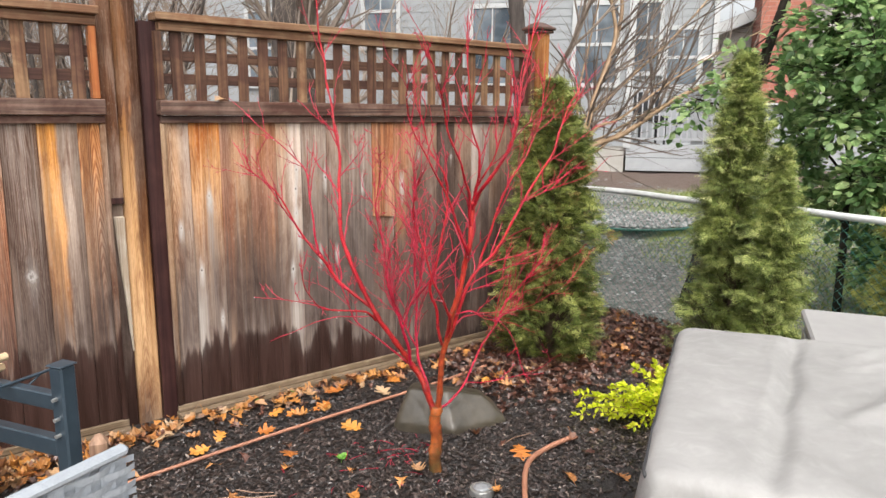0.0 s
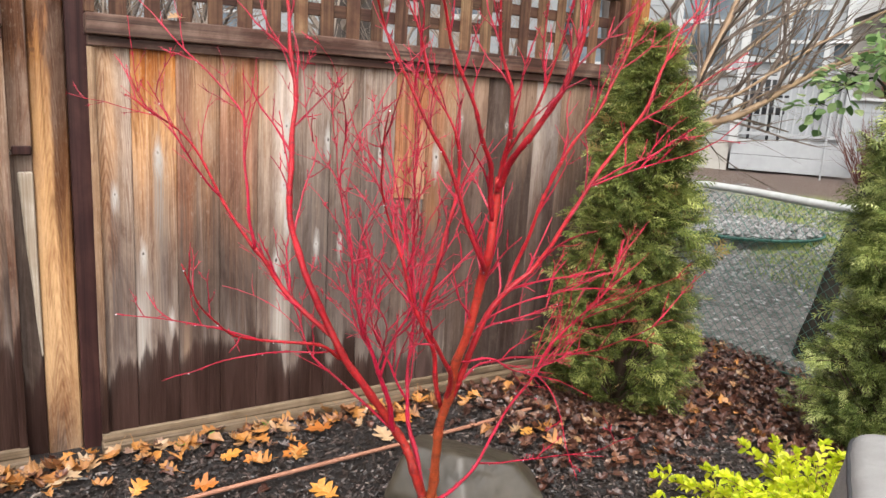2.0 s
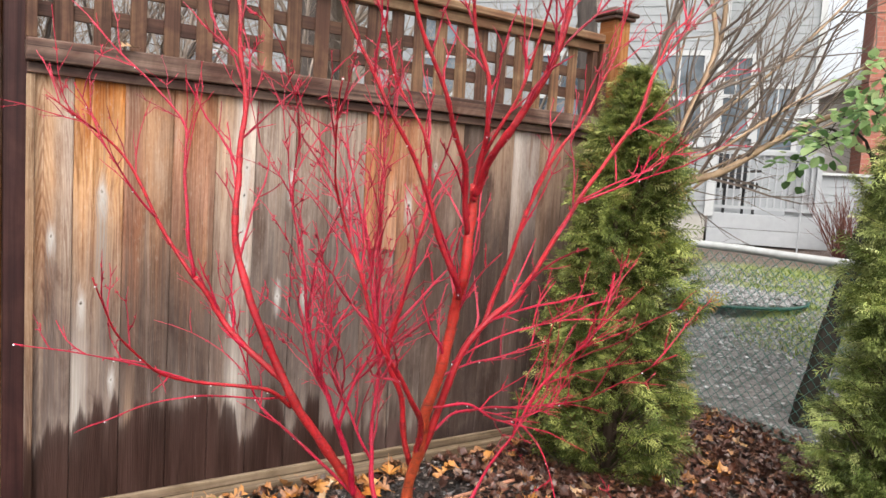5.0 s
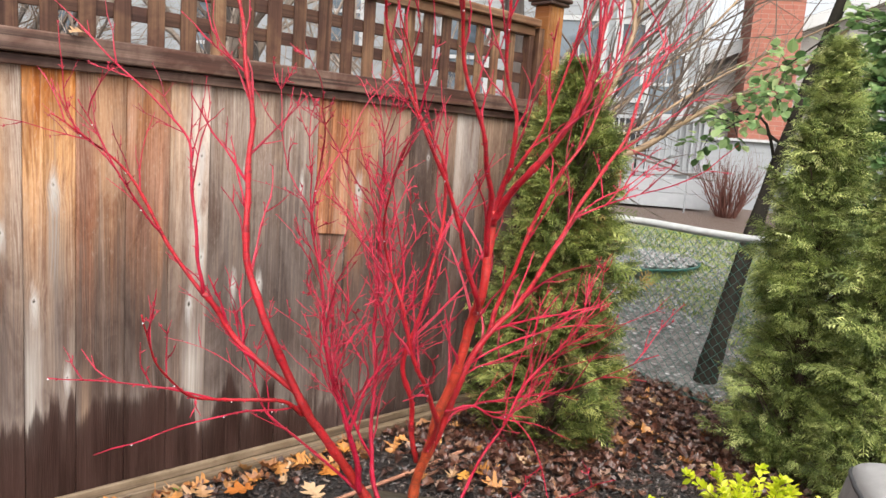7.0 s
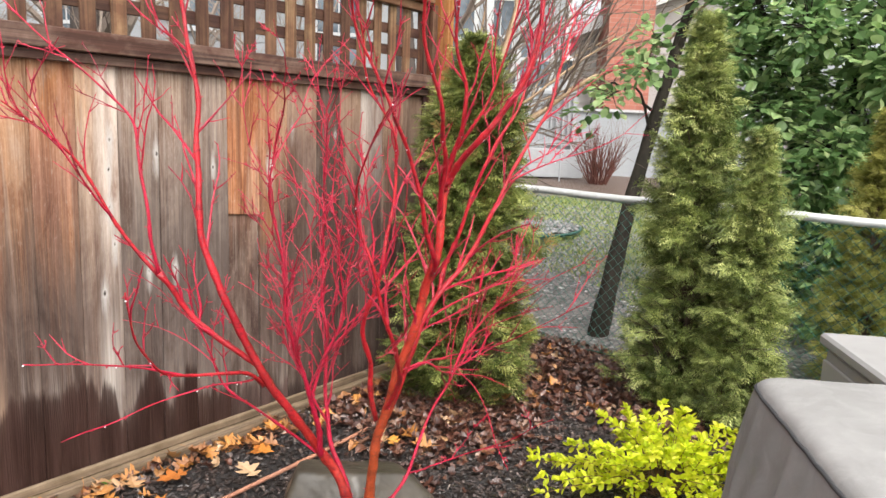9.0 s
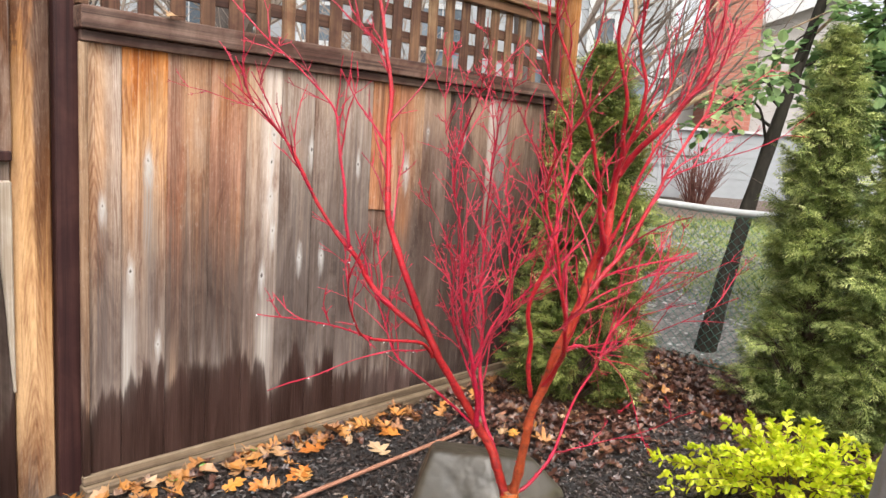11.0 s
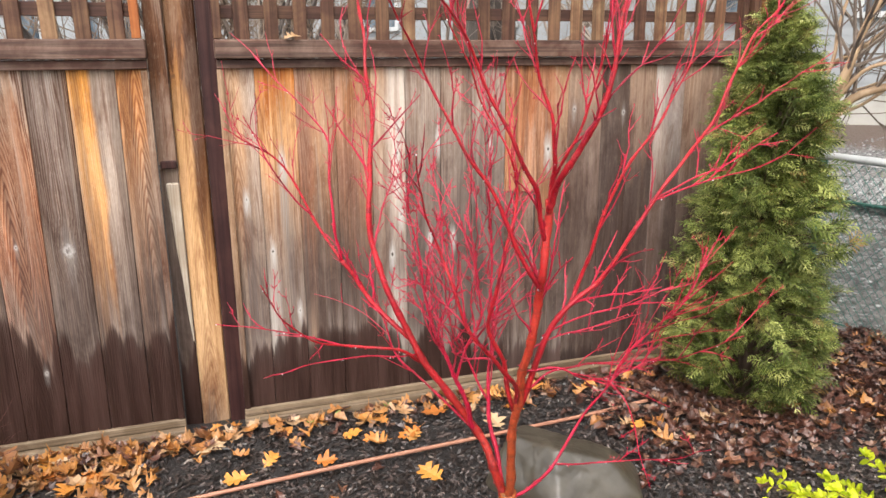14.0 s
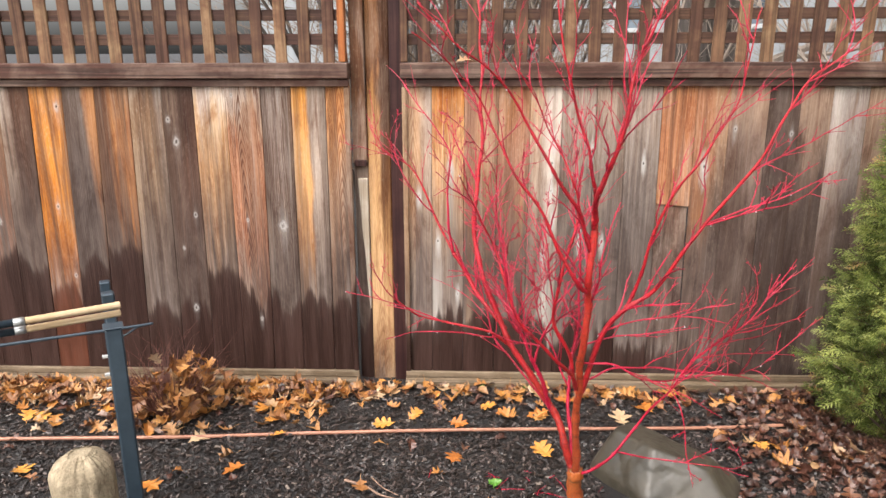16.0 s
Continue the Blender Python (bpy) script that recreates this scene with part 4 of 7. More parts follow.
def lap_boards(house, x0, x1, y, z0, z1, depth, material, label):
    """A wall whose overlapping boards are pieces of their own, all alike."""
    wall = part("wall", boxed(x0, x1, y + 0.03, y + depth, z0, z1), material, house, label)
    lap = 0.118
    bm = bmesh.new()
    q = [bm.verts.new(c) for c in ((x0, y + 0.014, 0), (x1, y + 0.014, 0), (x1, y + 0.022, lap), (x0, y + 0.022, lap), (x0, y + 0.029, 0), (x1, y + 0.029, 0), (x1, y + 0.029, lap), (x0, y + 0.029, lap))]
    for f in ((0, 1, 2, 3), (4, 5, 1, 0), (3, 2, 6, 7), (0, 3, 7, 4), (1, 5, 6, 2)):
        bm.faces.new([q[i] for i in f])
    data = bpy.data.meshes.new("siding_board")
    bm.to_mesh(data)
    bm.free()
    data.materials.append(material)
    for i in range(int((z1 - z0) / lap + 0.01)):
        ob = new("siding_board", data)
        ob.parent = wall
        ob.matrix_basis = Matrix.Translation((0, 0, z0 + lap * i))


def house_window(house, x0, x1, z0, z1, y, bars=1):
    t = 0.07
    bm = bmesh.new()
    box(bm, x0 - t, x1 + t, y - 0.035, y + 0.05, z1, z1 + t)
    box(bm, x0 - t - 0.02, x1 + t + 0.02, y - 0.055, y + 0.05, z0 - t, z0)
    box(bm, x0 - t, x0, y - 0.033, y + 0.05, z0, z1)
    box(bm, x1, x1 + t, y - 0.033, y + 0.05, z0, z1)
    w = part("window", bm, HOUSE_TRIM, house, "white framed sash window")
    part("pane", boxed(x0, x1, y - 0.012, y - 0.006, z0, z1), HOUSE_GLASS, w)
    mid = (z0 + z1) / 2
    part("sash_bar", boxed(x0 + 0.001, x1 - 0.001, y - 0.030, y - 0.013, mid - 0.025, mid + 0.025), HOUSE_TRIM, w)
    for i in range(bars):
        c = x0 + (x1 - x0) * (i + 1) / (bars + 1)
        part("sash_bar", boxed(c - 0.01, c + 0.01, y - 0.024, y - 0.013, mid + 0.026, z1 - 0.001), HOUSE_TRIM, w)


def build_house():
    """Local axes: x along the front to the right, y into the house, z up from the yard."""
    house = new("house")
    house.matrix_basis = HOUSE_AT
    lap_boards(house, -27, -0.12, 0, 0.40, 6.6, 6, SIDING, "pale grey lap siding")
    part("foundation", boxed(-27, -0.14, 0.03, 6, -0.4, 0.402), FOUNDATION, house, "pale rendered foundation")
    part("corner_board", boxed(-0.16, -0.05, -0.03, 0.08, 0.38, 6.6), HOUSE_TRIM, house)
    lap_boards(house, -0.118, 1.20, 1.3, 0.40, 6.6, 4, SIDING, "pale grey lap siding behind the porch")
    part("corner_board", boxed(1.201, 1.29, 1.27, 1.38, 0.38, 6.6), HOUSE_TRIM, house)
    # lower wing with a sloping roof edge
    slope = lambda x: 2.32 + 0.42 * (x - 1.2)
    part("wall", lap_wall(1.22, 4.4, 2.6, -0.3, 6, 3, slope), SIDING_TAN, house, "warm grey siding of the wing")
    bm = boxed(0, 3.7, 2.35, 5.6, 0, 0.10)
    bmesh.ops.transform(bm, matrix=pose(1.16, 0, 2.31, 0, -math.degrees(math.atan(0.42)), 0), verts=bm.verts[:])
    part("roof", bm, ROOF_GREY, house)
    bm = boxed(-0.02, 3.7, 2.30, 2.345, -0.10, 0.09)
    bmesh.ops.transform(bm, matrix=pose(1.16, 0, 2.31, 0, -math.degrees(math.atan(0.42)), 0), verts=bm.verts[:])
    part("fascia", bm, HOUSE_TRIM, house, "white fascia board")
    house_window(house, -0.95, -0.33, 1.38, 2.55, 0)
    house_window(house, -2.6, -1.98, 1.38, 2.55, 0)
    house_window(house, -4.45, -3.9, 2.0, 3.1, 0)
    house_window(house, -6.6, -5.9, 1.38, 2.6, 0)
    house_window(house, -9.0, -8.3, 1.38, 2.6, 0)
    for x in (-14.2, -16.9, -18.6, -21.5):
        house_window(house, x, x + 0.95, 1.3, 2.9, 0)
    house_window(house, 0.50, 0.98, 1.40, 2.30, 1.3)
    house_window(house, -0.06, 0.34, 1.62, 2.75, 1.3)
    for x in (-12, -9.6, -6.6, -4.2, -2.4, -0.95):
        house_window(house, x, x + 0.62, 4.1, 5.3, 0)
    # porch: floor, skirt and railing
    part("porch_floor", boxed(-0.11, 1.38, 0.05, 1.28, 0.37, 0.42), DECK_GREY, house)
    for i in range(2):
        part("skirt_board", boxed(-0.11, 1.40, 0.0, 0.045, 0.02 + i * 0.21, 0.02 + i * 0.21 + 0.204, 0.004), DECK_GREY, house)
    part("railing_bar", boxed(-0.10, 1.26, 0.02, 0.08, 1.24, 1.29), DECK_GREY, house)
    part("railing_bar", boxed(-0.10, 1.26, 0.03, 0.07, 0.50, 0.54), DECK_GREY, house)
    for i in range(16):
        x = -0.06 + i * 0.086
        wide = 0.03 if i in (0, 15) else 0.011
        part("baluster", boxed(x - wide, x + wide, 0.035, 0.065, 0.42 if wide > 0.02 else 0.541, 1.239), DECK_GREY, house)
    part("side_screen", boxed(0.86, 1.25, 0.09, 0.11, 0.43, 1.22), DECK_GREY, house, "grey slatted porch screen")
    part("chimney", boxed(2.0, 2.76, 1.75, 2.58, -0.3, 7.0), BRICK_RED, house, "red brick chimney")
    lap_boards(house, 1.40, 5.0, 1.35, -0.4, 1.06, 0.2, SIDING, "low pale boarded wall")
    part("wall_cap", boxed(1.38, 5.0, 1.31, 1.57, 1.061, 1.10), HOUSE_TRIM, house)
    tagged(house, "pale grey sided two storey house with porch", "house", kind="structure")


def build_porch_chair():
    chair = new("porch_chair")
    chair.matrix_basis = HOUSE_AT @ pose(0.22, 0.45, 0.42, 0, 0, 20)
    part("seat", boxed(-0.24, 0.24, -0.22, 0.22, 0.36, 0.46, 0.02), CUSHION_BLACK, chair)
    bm = boxed(-0.24, 0.24, 0.17, 0.24, 0.47, 0.92, 0.02)
    part("backrest", bm, CUSHION_BLACK, chair)
    for sx in (-1, 1):
        for sy in (-1, 1):
            part("leg", boxed(sx * 0.21 - 0.015, sx * 0.21 + 0.015, sy * 0.18 - 0.015, sy * 0.18 + 0.015, 0.0, 0.359), CUSHION_BLACK, chair)
        part("arm", boxed(sx * 0.25 - 0.025, sx * 0.25 + 0.025, -0.2, 0.2, 0.60, 0.63, 0.005), CUSHION_BLACK, chair)
    tagged(chair, "black padded chair behind the porch railing", "chair")


def build_feeder():
    """A white hooded bird feeder on a thin pole at the porch corner."""
    feeder = new("bird_feeder")
    feeder.matrix_basis = HOUSE_AT @ pose(1.0, -0.35, 0.0)
    v, f = tube_arrays([Vector((0, 0, -0.2)), Vector((0, 0, 1.50))], [0.012, 0.012], 8)
    raw_object("pole", v, f, DECK_GREY, feeder)
    bm = bmesh.new()
    bmesh.ops.create_cone(bm, cap_ends=True, segments=20, radius1=0.16, radius2=0.05, depth=0.07, matrix=Matrix.Translation((0, 0, 1.72)))
    part("hood", bm, HOUSE_TRIM, feeder, "white hood")
    bm = bmesh.new()
    bmesh.ops.create_cone(bm, cap_ends=True, segments=16, radius1=0.07, radius2=0.08, depth=0.19, matrix=Matrix.Translation((0, 0, 1.59)))
    part("seed_box", bm, HOUSE_GLASS, feeder)
    tagged(feeder, "white hooded bird feeder on a thin pole", "bird feeder")


build_house()
build_porch_chair()
build_feeder()

# ---- the red-barked maple ----
def bark_material(name, low, high, fleck, scale=60, rough=0.30, ringed=0.35, foot=None, each=False):
    """Smooth wet bark: two reds, dark flecks, rings at the nodes and a paler bloom; foot gives the tone low on the wood."""
    k = Nodes(name)
    v = k.coords()
    big = k.noise(v, 7, 4, 0.6)
    fine = k.noise(v, scale * 2, 5, 0.75)
    colour = k.mix(k.ramp(big, [(0.36, 0.0), (0.64, 1.0)]), low, high)
    if foot is not None:
        sep = k.n.new("ShaderNodeSeparateXYZ")
        k.link(v, sep.inputs[0])
        rise = k.math("ADD", sep.outputs[2], k.math("MULTIPLY", k.math("SUBTRACT", big, 0.5), 0.5))
        colour = k.mix(k.ramp(rise, [(foot[1], 1.0), (foot[2], 0.0)]), colour, k.mix(k.ramp(k.noise(v, 30, 4, 0.65), [(0.35, 0.0), (0.65, 1.0)]), foot[0], tuple(c * 0.55 for c in foot[0])))
    colour = k.mix(k.math("MULTIPLY", k.ramp(fine, [(0.50, 0.0), (0.64, 1.0)]), 0.6), colour, fleck)
    bloom = k.noise(v, 38, 4, 0.7, 0.6)
    colour = k.mix(k.math("MULTIPLY", k.ramp(bloom, [(0.60, 0.0), (0.70, 1.0)]), 0.30), colour, tuple(min(0.6, c * 0.9 + 0.07) for c in high))
    if each:
        geo = k.n.new("ShaderNodeNewGeometry")
        colour = k.mix(k.ramp(geo.outputs["Random Per Island"], [(0.0, 0.75), (0.35, 0.15), (0.6, 0.0)]), colour, (0.15, 0.010, 0.022))
        colour = k.mix(k.ramp(geo.outputs["Random Per Island"], [(0.66, 0.0), (1.0, 0.6)]), colour, (0.58, 0.07, 0.11))
    rings = k.noise(k.coords((5, 5, 60)), 1.0, 3, 0.6)
    colour = k.mix(k.math("MULTIPLY", k.ramp(rings, [(0.58, 0.0), (0.66, 1.0)]), ringed), colour, fleck)
    k.bump(k.math("ADD", k.math("ADD", fine, bloom), k.math("MULTIPLY", rings, 0.8)), 0.6, 0.004)
    k.bsdf.inputs["Specular IOR Level"].default_value = 0.40
    return k.done(colour, rough)


BARK_TRUNK = bark_material("maple_trunk_bark", (0.36, 0.070, 0.020), (0.48, 0.135, 0.032), (0.080, 0.050, 0.024), ringed=0.7, foot=((0.130, 0.085, 0.030), -0.02, 0.16))
BARK_LIMB = bark_material("maple_limb_bark", (0.31, 0.006, 0.016), (0.51, 0.018, 0.028), (0.075, 0.006, 0.010), ringed=0.5, foot=((0.44, 0.029, 0.020), 0.42, 0.80))
BARK_ORANGE = bark_material("maple_fork_bark", (0.40, 0.014, 0.018), (0.53, 0.042, 0.028), (0.085, 0.022, 0.014), ringed=0.7, foot=((0.48, 0.085, 0.028), 0.50, 0.95))
BARK_TWIG = bark_material("maple_twig_bark", (0.34, 0.005, 0.023), (0.60, 0.018, 0.062), (0.14, 0.007, 0.022), 90, each=True)
maple = empty("coral_bark_maple", (1.705, 2.152, 0.0))
MAPLE_AT = Vector((1.705, 2.152, 0.0))


def wobble(line, amount, seed):
    n = len(line) - 1
    out = []
    for i, p in enumerate(line):
        w = amount * min(1.0, i / 2.0, (n - i) / 2.0 + 0.3)
        out.append(p + w * Vector((noise.noise(p * 9 + Vector((seed, 0, 0))), noise.noise(p * 9 + Vector((0, seed, 5))), 0.5 * noise.noise(p * 9 + Vector((7, 0, seed))))))
    return out


def twig_into(verts, faces, start, heading, length, r, rng, depth):
    """A slender shoot that curves up, with finer shoots in opposite pairs."""
    n = max(4, int(length / 0.035))
    line, d, p = [start.copy()], heading.normalized(), start.copy()
    for i in range(n):
        d = (d + Vector((rng.uniform(-0.25, 0.25), rng.uniform(-0.25, 0.25), rng.uniform(-0.12, 0.16)))).normalized()
        p = p + d * (length / n)
        line.append(p.copy())
    tube_arrays(line, [r * (1 - 0.62 * i / n) * (1.28 if i % 2 else 0.92) for i in range(n + 1)], 5 if r > 0.002 else 4, verts, faces)
    # paired buds at the joints, one at the tip
    for i in range(1, n + 1, 2):
        t = (line[i] - line[i - 1]).normalized()
        side = Matrix.Rotation(rng.uniform(0, 6.28), 3, t) @ t.orthogonal().normalized()
        for sgn in (1, -1):
            if rng.random() < 0.45:
                continue
            reach = rng.uniform(0.003, 0.006) if rng.random() < 0.93 else rng.uniform(0.008, 0.018)
            tube_arrays([line[i], line[i] + (side * sgn + t * 0.9).normalized() * reach], [0.0013, 0.0006], 3, verts, faces)
    if depth > 0:
        i = 1 + rng.randrange(2)
        while i < n:
            t = (line[min(i + 1, n)] - line[i - 1]).normalized()
            side = t.orthogonal().normalized()
            side = Matrix.Rotation(rng.uniform(0, 2 * math.pi), 3, t) @ side
            pair = (1, -1) if rng.random() < 0.35 else (rng.choice((1, -1)),)
            for s in pair:
                h = t * rng.uniform(0.75, 1.1) + side * s * rng.uniform(0.5, 0.85) + Vector((0, 0, rng.uniform(0.0, 0.3)))
                twig_into(verts, faces, line[i], h, length * rng.uniform(0.12, 0.42) * (1 - 0.4 * i / n), max(0.0011, r * 0.6), rng, depth - 1)
            i += rng.choice((1, 2, 2, 3))


def limb(name, points, r0, r1, material, seed, twigs=0, reach=0.25, start_at=0.35, depth=1, steps=7):
    """A limb through a few control points, with its own shoots."""
    rng = random.Random(seed)
    r0 = r0 if name == "trunk" else r0 * (0.69 if r0 > 0.012 else 0.80)
    line = wobble([p - MAPLE_AT for p in smooth_line(points, steps)], 0.010, seed)
    n = len(line) - 1
    radii = [(r1 + (r0 - r1) * (1 - i / n) ** 1.15) * (1 + 0.06 * math.sin(i * 2.1 + seed) + (0.20 if i % 6 == seed % 6 and i > 3 else 0.0)) for i in range(n + 1)]
    v, f = tube_arrays(line, radii, 9 if r0 > 0.008 else 7)
    ob = raw_object(name, v, f, material, maple, "", True)
    verts, faces = [], []
    for j in range(twigs):
        i = int(n * (start_at + (0.98 - start_at) * (j + rng.random() * 0.8) / twigs))
        t = (line[min(i + 1, n)] - line[max(i - 1, 0)]).normalized()
        side = Matrix.Rotation(rng.uniform(0, 2 * math.pi), 3, t) @ t.orthogonal().normalized()
        h = t * rng.uniform(0.7, 1.0) + side * rng.uniform(0.40, 0.75) + Vector((0, 0, rng.uniform(0.15, 0.6)))
        twig_into(verts, faces, line[i], h, reach * rng.uniform(0.45, 1.15), max(0.0016, radii[i] * 0.5 if radii[i] < 0.006 else 0.0028), rng, depth)
    # short buds along the wood
    for i in range(2, n, 3):
        t = (line[min(i + 1, n)] - line[i - 1]).normalized()
        side = Matrix.Rotation(rng.uniform(0, 6.28), 3, t) @ t.orthogonal().normalized()
        tube_arrays([line[i], line[i] + (side + t * 0.6) * (radii[i] + rng.uniform(0.002, 0.005))], [0.0021, 0.0008], 4, verts, faces)
    if verts:
        tagged(raw_object("twig", verts, faces, BARK_TWIG, ob, "thin crimson shoots"), kind="stuff")
    # rain drops hang under the wood and at the tips
    for i in range(len(line)):
        if i % 11 == seed % 11 and r0 < 0.012:
            DROPS.append(line[i] - Vector((0, 0, radii[i] + 0.0012)))
    return ob


DROPS = []
WATER = Nodes("clear_water").done((0.9, 0.92, 0.94), 0.03)

# trunk and the two main forks
limb("trunk", [(1.705, 2.152, -0.05), (1.695, 2.14, 0.10), (1.684, 2.128, 0.22), (1.680, 2.118, 0.30)], 0.027, 0.022, BARK_TRUNK, 1)
limb("limb", [(1.680, 2.125, 0.24), (1.655, 2.14, 0.35), (1.617, 2.18, 0.452), (1.535, 2.21, 0.589), (1.457, 2.23, 0.718), (1.395, 2.255, 0.863), (1.36, 2.296, 1.007), (1.373, 2.318, 1.153), (1.382, 2.331, 1.284), (1.381, 2.353, 1.40), (1.375, 2.41, 1.60), (1.362, 2.43, 1.80), (1.355, 2.44, 1.97)], 0.0185, 0.0022, BARK_LIMB, 2, 13, 0.26, 0.45)
limb("limb", [(1.684, 2.12, 0.25), (1.675, 2.084, 0.432), (1.667, 2.05, 0.565), (1.66, 2.002, 0.689), (1.661, 1.965, 0.802), (1.656, 1.925, 0.917), (1.65, 1.893, 1.0), (1.654, 1.885, 1.15)], 0.0172, 0.0085, BARK_ORANGE, 4, 8, 0.28, 0.5)
# outer left limb and its forks
limb("limb", [(1.464, 2.238, 0.712), (1.40, 2.295, 0.78), (1.345, 2.34, 0.852), (1.298, 2.352, 0.925)], 0.0085, 0.006, BARK_LIMB, 3, 4, 0.16)
limb("limb", [(1.298, 2.352, 0.922), (1.278, 2.358, 1.06), (1.283, 2.388, 1.18), (1.27, 2.42, 1.26), (1.19, 2.51, 1.365), (1.13, 2.56, 1.44)], 0.0052, 0.0014, BARK_TWIG, 5, 8, 0.20, 0.3)
limb("limb", [(1.298, 2.352, 0.922), (1.235, 2.41, 1.04), (1.191, 2.432, 1.14), (1.146, 2.445, 1.196), (1.083, 2.42, 1.236), (1.03, 2.42, 1.27)], 0.0055, 0.0013, BARK_LIMB, 6, 8, 0.18, 0.35)
limb("limb", [(1.235, 2.41, 1.04), (1.18, 2.39, 1.10), (1.12, 2.40, 1.20), (1.08, 2.43, 1.30)], 0.0035, 0.0011, BARK_TWIG, 7, 5, 0.12, 0.3)
# low shoots reaching left
limb("limb", [(1.468, 2.226, 0.668), (1.42, 2.213, 0.712), (1.37, 2.209, 0.730), (1.268, 2.213, 0.745), (1.179, 2.165, 0.794), (1.112, 2.107, 0.874), (1.07, 2.064, 0.97)], 0.0062, 0.0013, BARK_LIMB, 8, 5, 0.15, 0.6)
limb("limb", [(1.462, 2.225, 0.69), (1.40, 2.205, 0.70), (1.33, 2.205, 0.712), (1.24, 2.15, 0.738), (1.15, 2.19, 0.71), (1.079, 2.33, 0.635)], 0.003, 0.001, BARK_TWIG, 9, 0)
limb("limb", [(1.268, 2.213, 0.745), (1.17, 2.205, 0.79), (1.07, 2.21, 0.82), (0.972, 2.211, 0.842)], 0.0028, 0.001, BARK_TWIG, 10, 3, 0.10)
# head of the right fork
limb("limb", [(1.654, 1.885, 1.13), (1.648, 1.83, 1.19), (1.652, 1.76, 1.265), (1.668, 1.72, 1.335), (1.682, 1.705, 1.41), (1.69, 1.70, 1.49), (1.73, 1.725, 1.60), (1.78, 1.74, 1.72), (1.83, 1.75, 1.84)], 0.0095, 0.0017, BARK_LIMB, 11, 11, 0.26, 0.25)
limb("limb", [(1.654, 1.885, 1.12), (1.648, 1.86, 1.20), (1.638, 1.832, 1.25), (1.622, 1.818, 1.32), (1.597, 1.826, 1.40), (1.575, 1.81, 1.48), (1.545, 1.79, 1.60), (1.53, 1.78, 1.74)], 0.0072, 0.0014, BARK_LIMB, 12, 8, 0.24, 0.25)
limb("limb", [(1.651, 1.875, 1.18), (1.66, 1.83, 1.25), (1.685, 1.79, 1.34), (1.70, 1.765, 1.45), (1.715, 1.76, 1.56)], 0.0048, 0.0012, BARK_LIMB, 13, 6, 0.16, 0.3)
limb("limb", [(1.652, 1.91, 0.945), (1.615, 1.878, 0.985), (1.575, 1.868, 1.06), (1.535, 1.866, 1.15), (1.466, 1.855, 1.25), (1.41, 1.868, 1.35), (1.37, 1.87, 1.44), (1.30, 1.79, 1.52), (1.224, 1.69, 1.585)], 0.0075, 0.0012, BARK_LIMB, 14, 9, 0.24, 0.35)
limb("limb", [(1.652, 1.892, 1.06), (1.61, 1.862, 1.162), (1.575, 1.838, 1.22), (1.542, 1.815, 1.275), (1.488, 1.806, 1.372), (1.44, 1.78, 1.45), (1.37, 1.72, 1.52), (1.30, 1.665, 1.574), (1.24, 1.63, 1.64)], 0.0072, 0.0013, BARK_LIMB, 15, 8, 0.22, 0.35)
# stems from the middle
limb("limb", [(1.668, 2.045, 0.60), (1.63, 1.978, 0.68), (1.556, 1.91, 0.782), (1.48, 1.876, 0.875), (1.435, 1.878, 0.985), (1.41, 1.888, 1.068), (1.371, 1.85, 1.16), (1.325, 1.74, 1.28)], 0.008, 0.0013, BARK_LIMB, 16, 17, 0.24, 0.3)
limb("limb", [(1.668, 2.07, 0.57), (1.644, 2.067, 0.69), (1.583, 2.035, 0.82), (1.596, 1.995, 0.94), (1.614, 1.998, 1.046), (1.632, 2.0, 1.15), (1.606, 1.993, 1.236), (1.568, 2.015, 1.323), (1.50, 1.985, 1.45), (1.45, 1.96, 1.54)], 0.008, 0.0012, BARK_LIMB, 17, 15, 0.24, 0.25)
limb("limb", [(1.672, 2.135, 0.31), (1.667, 2.19, 0.43), (1.668, 2.225, 0.51), (1.676, 2.245, 0.62), (1.69, 2.27, 0.76), (1.69, 2.28, 0.92), (1.67, 2.26, 1.08), (1.68, 2.25, 1.22)], 0.0088, 0.0015, BARK_TWIG, 18, 16, 0.34, 0.35, 2)
limb("limb", [(1.605, 2.185, 0.47), (1.588, 2.172, 0.535), (1.557, 2.16, 0.605), (1.528, 2.153, 0.668), (1.505, 2.15, 0.73), (1.472, 2.148, 0.82), (1.45, 2.14, 0.95), (1.43, 2.15, 1.10), (1.42, 2.12, 1.24)], 0.0095, 0.0014, BARK_TWIG, 19, 16, 0.34, 0.35, 2)
limb("limb", [(1.545, 2.158, 0.63), (1.56, 2.14, 0.72), (1.59, 2.11, 0.82), (1.575, 2.10, 0.95), (1.55, 2.11, 1.08)], 0.005, 0.0014, BARK_TWIG, 20, 13, 0.30, 0.25, 2)
limb("limb", [(1.668, 2.225, 0.51), (1.62, 2.25, 0.62), (1.57, 2.26, 0.74), (1.54, 2.24, 0.90)], 0.0045, 0.0013, BARK_TWIG, 21, 12, 0.30, 0.25, 2)
limb("limb", [(1.598, 2.19, 0.475), (1.52, 2.25, 0.56), (1.44, 2.31, 0.65), (1.40, 2.34, 0.76), (1.37, 2.36, 0.88)], 0.005, 0.0014, BARK_TWIG, 31, 8, 0.22, 0.4)
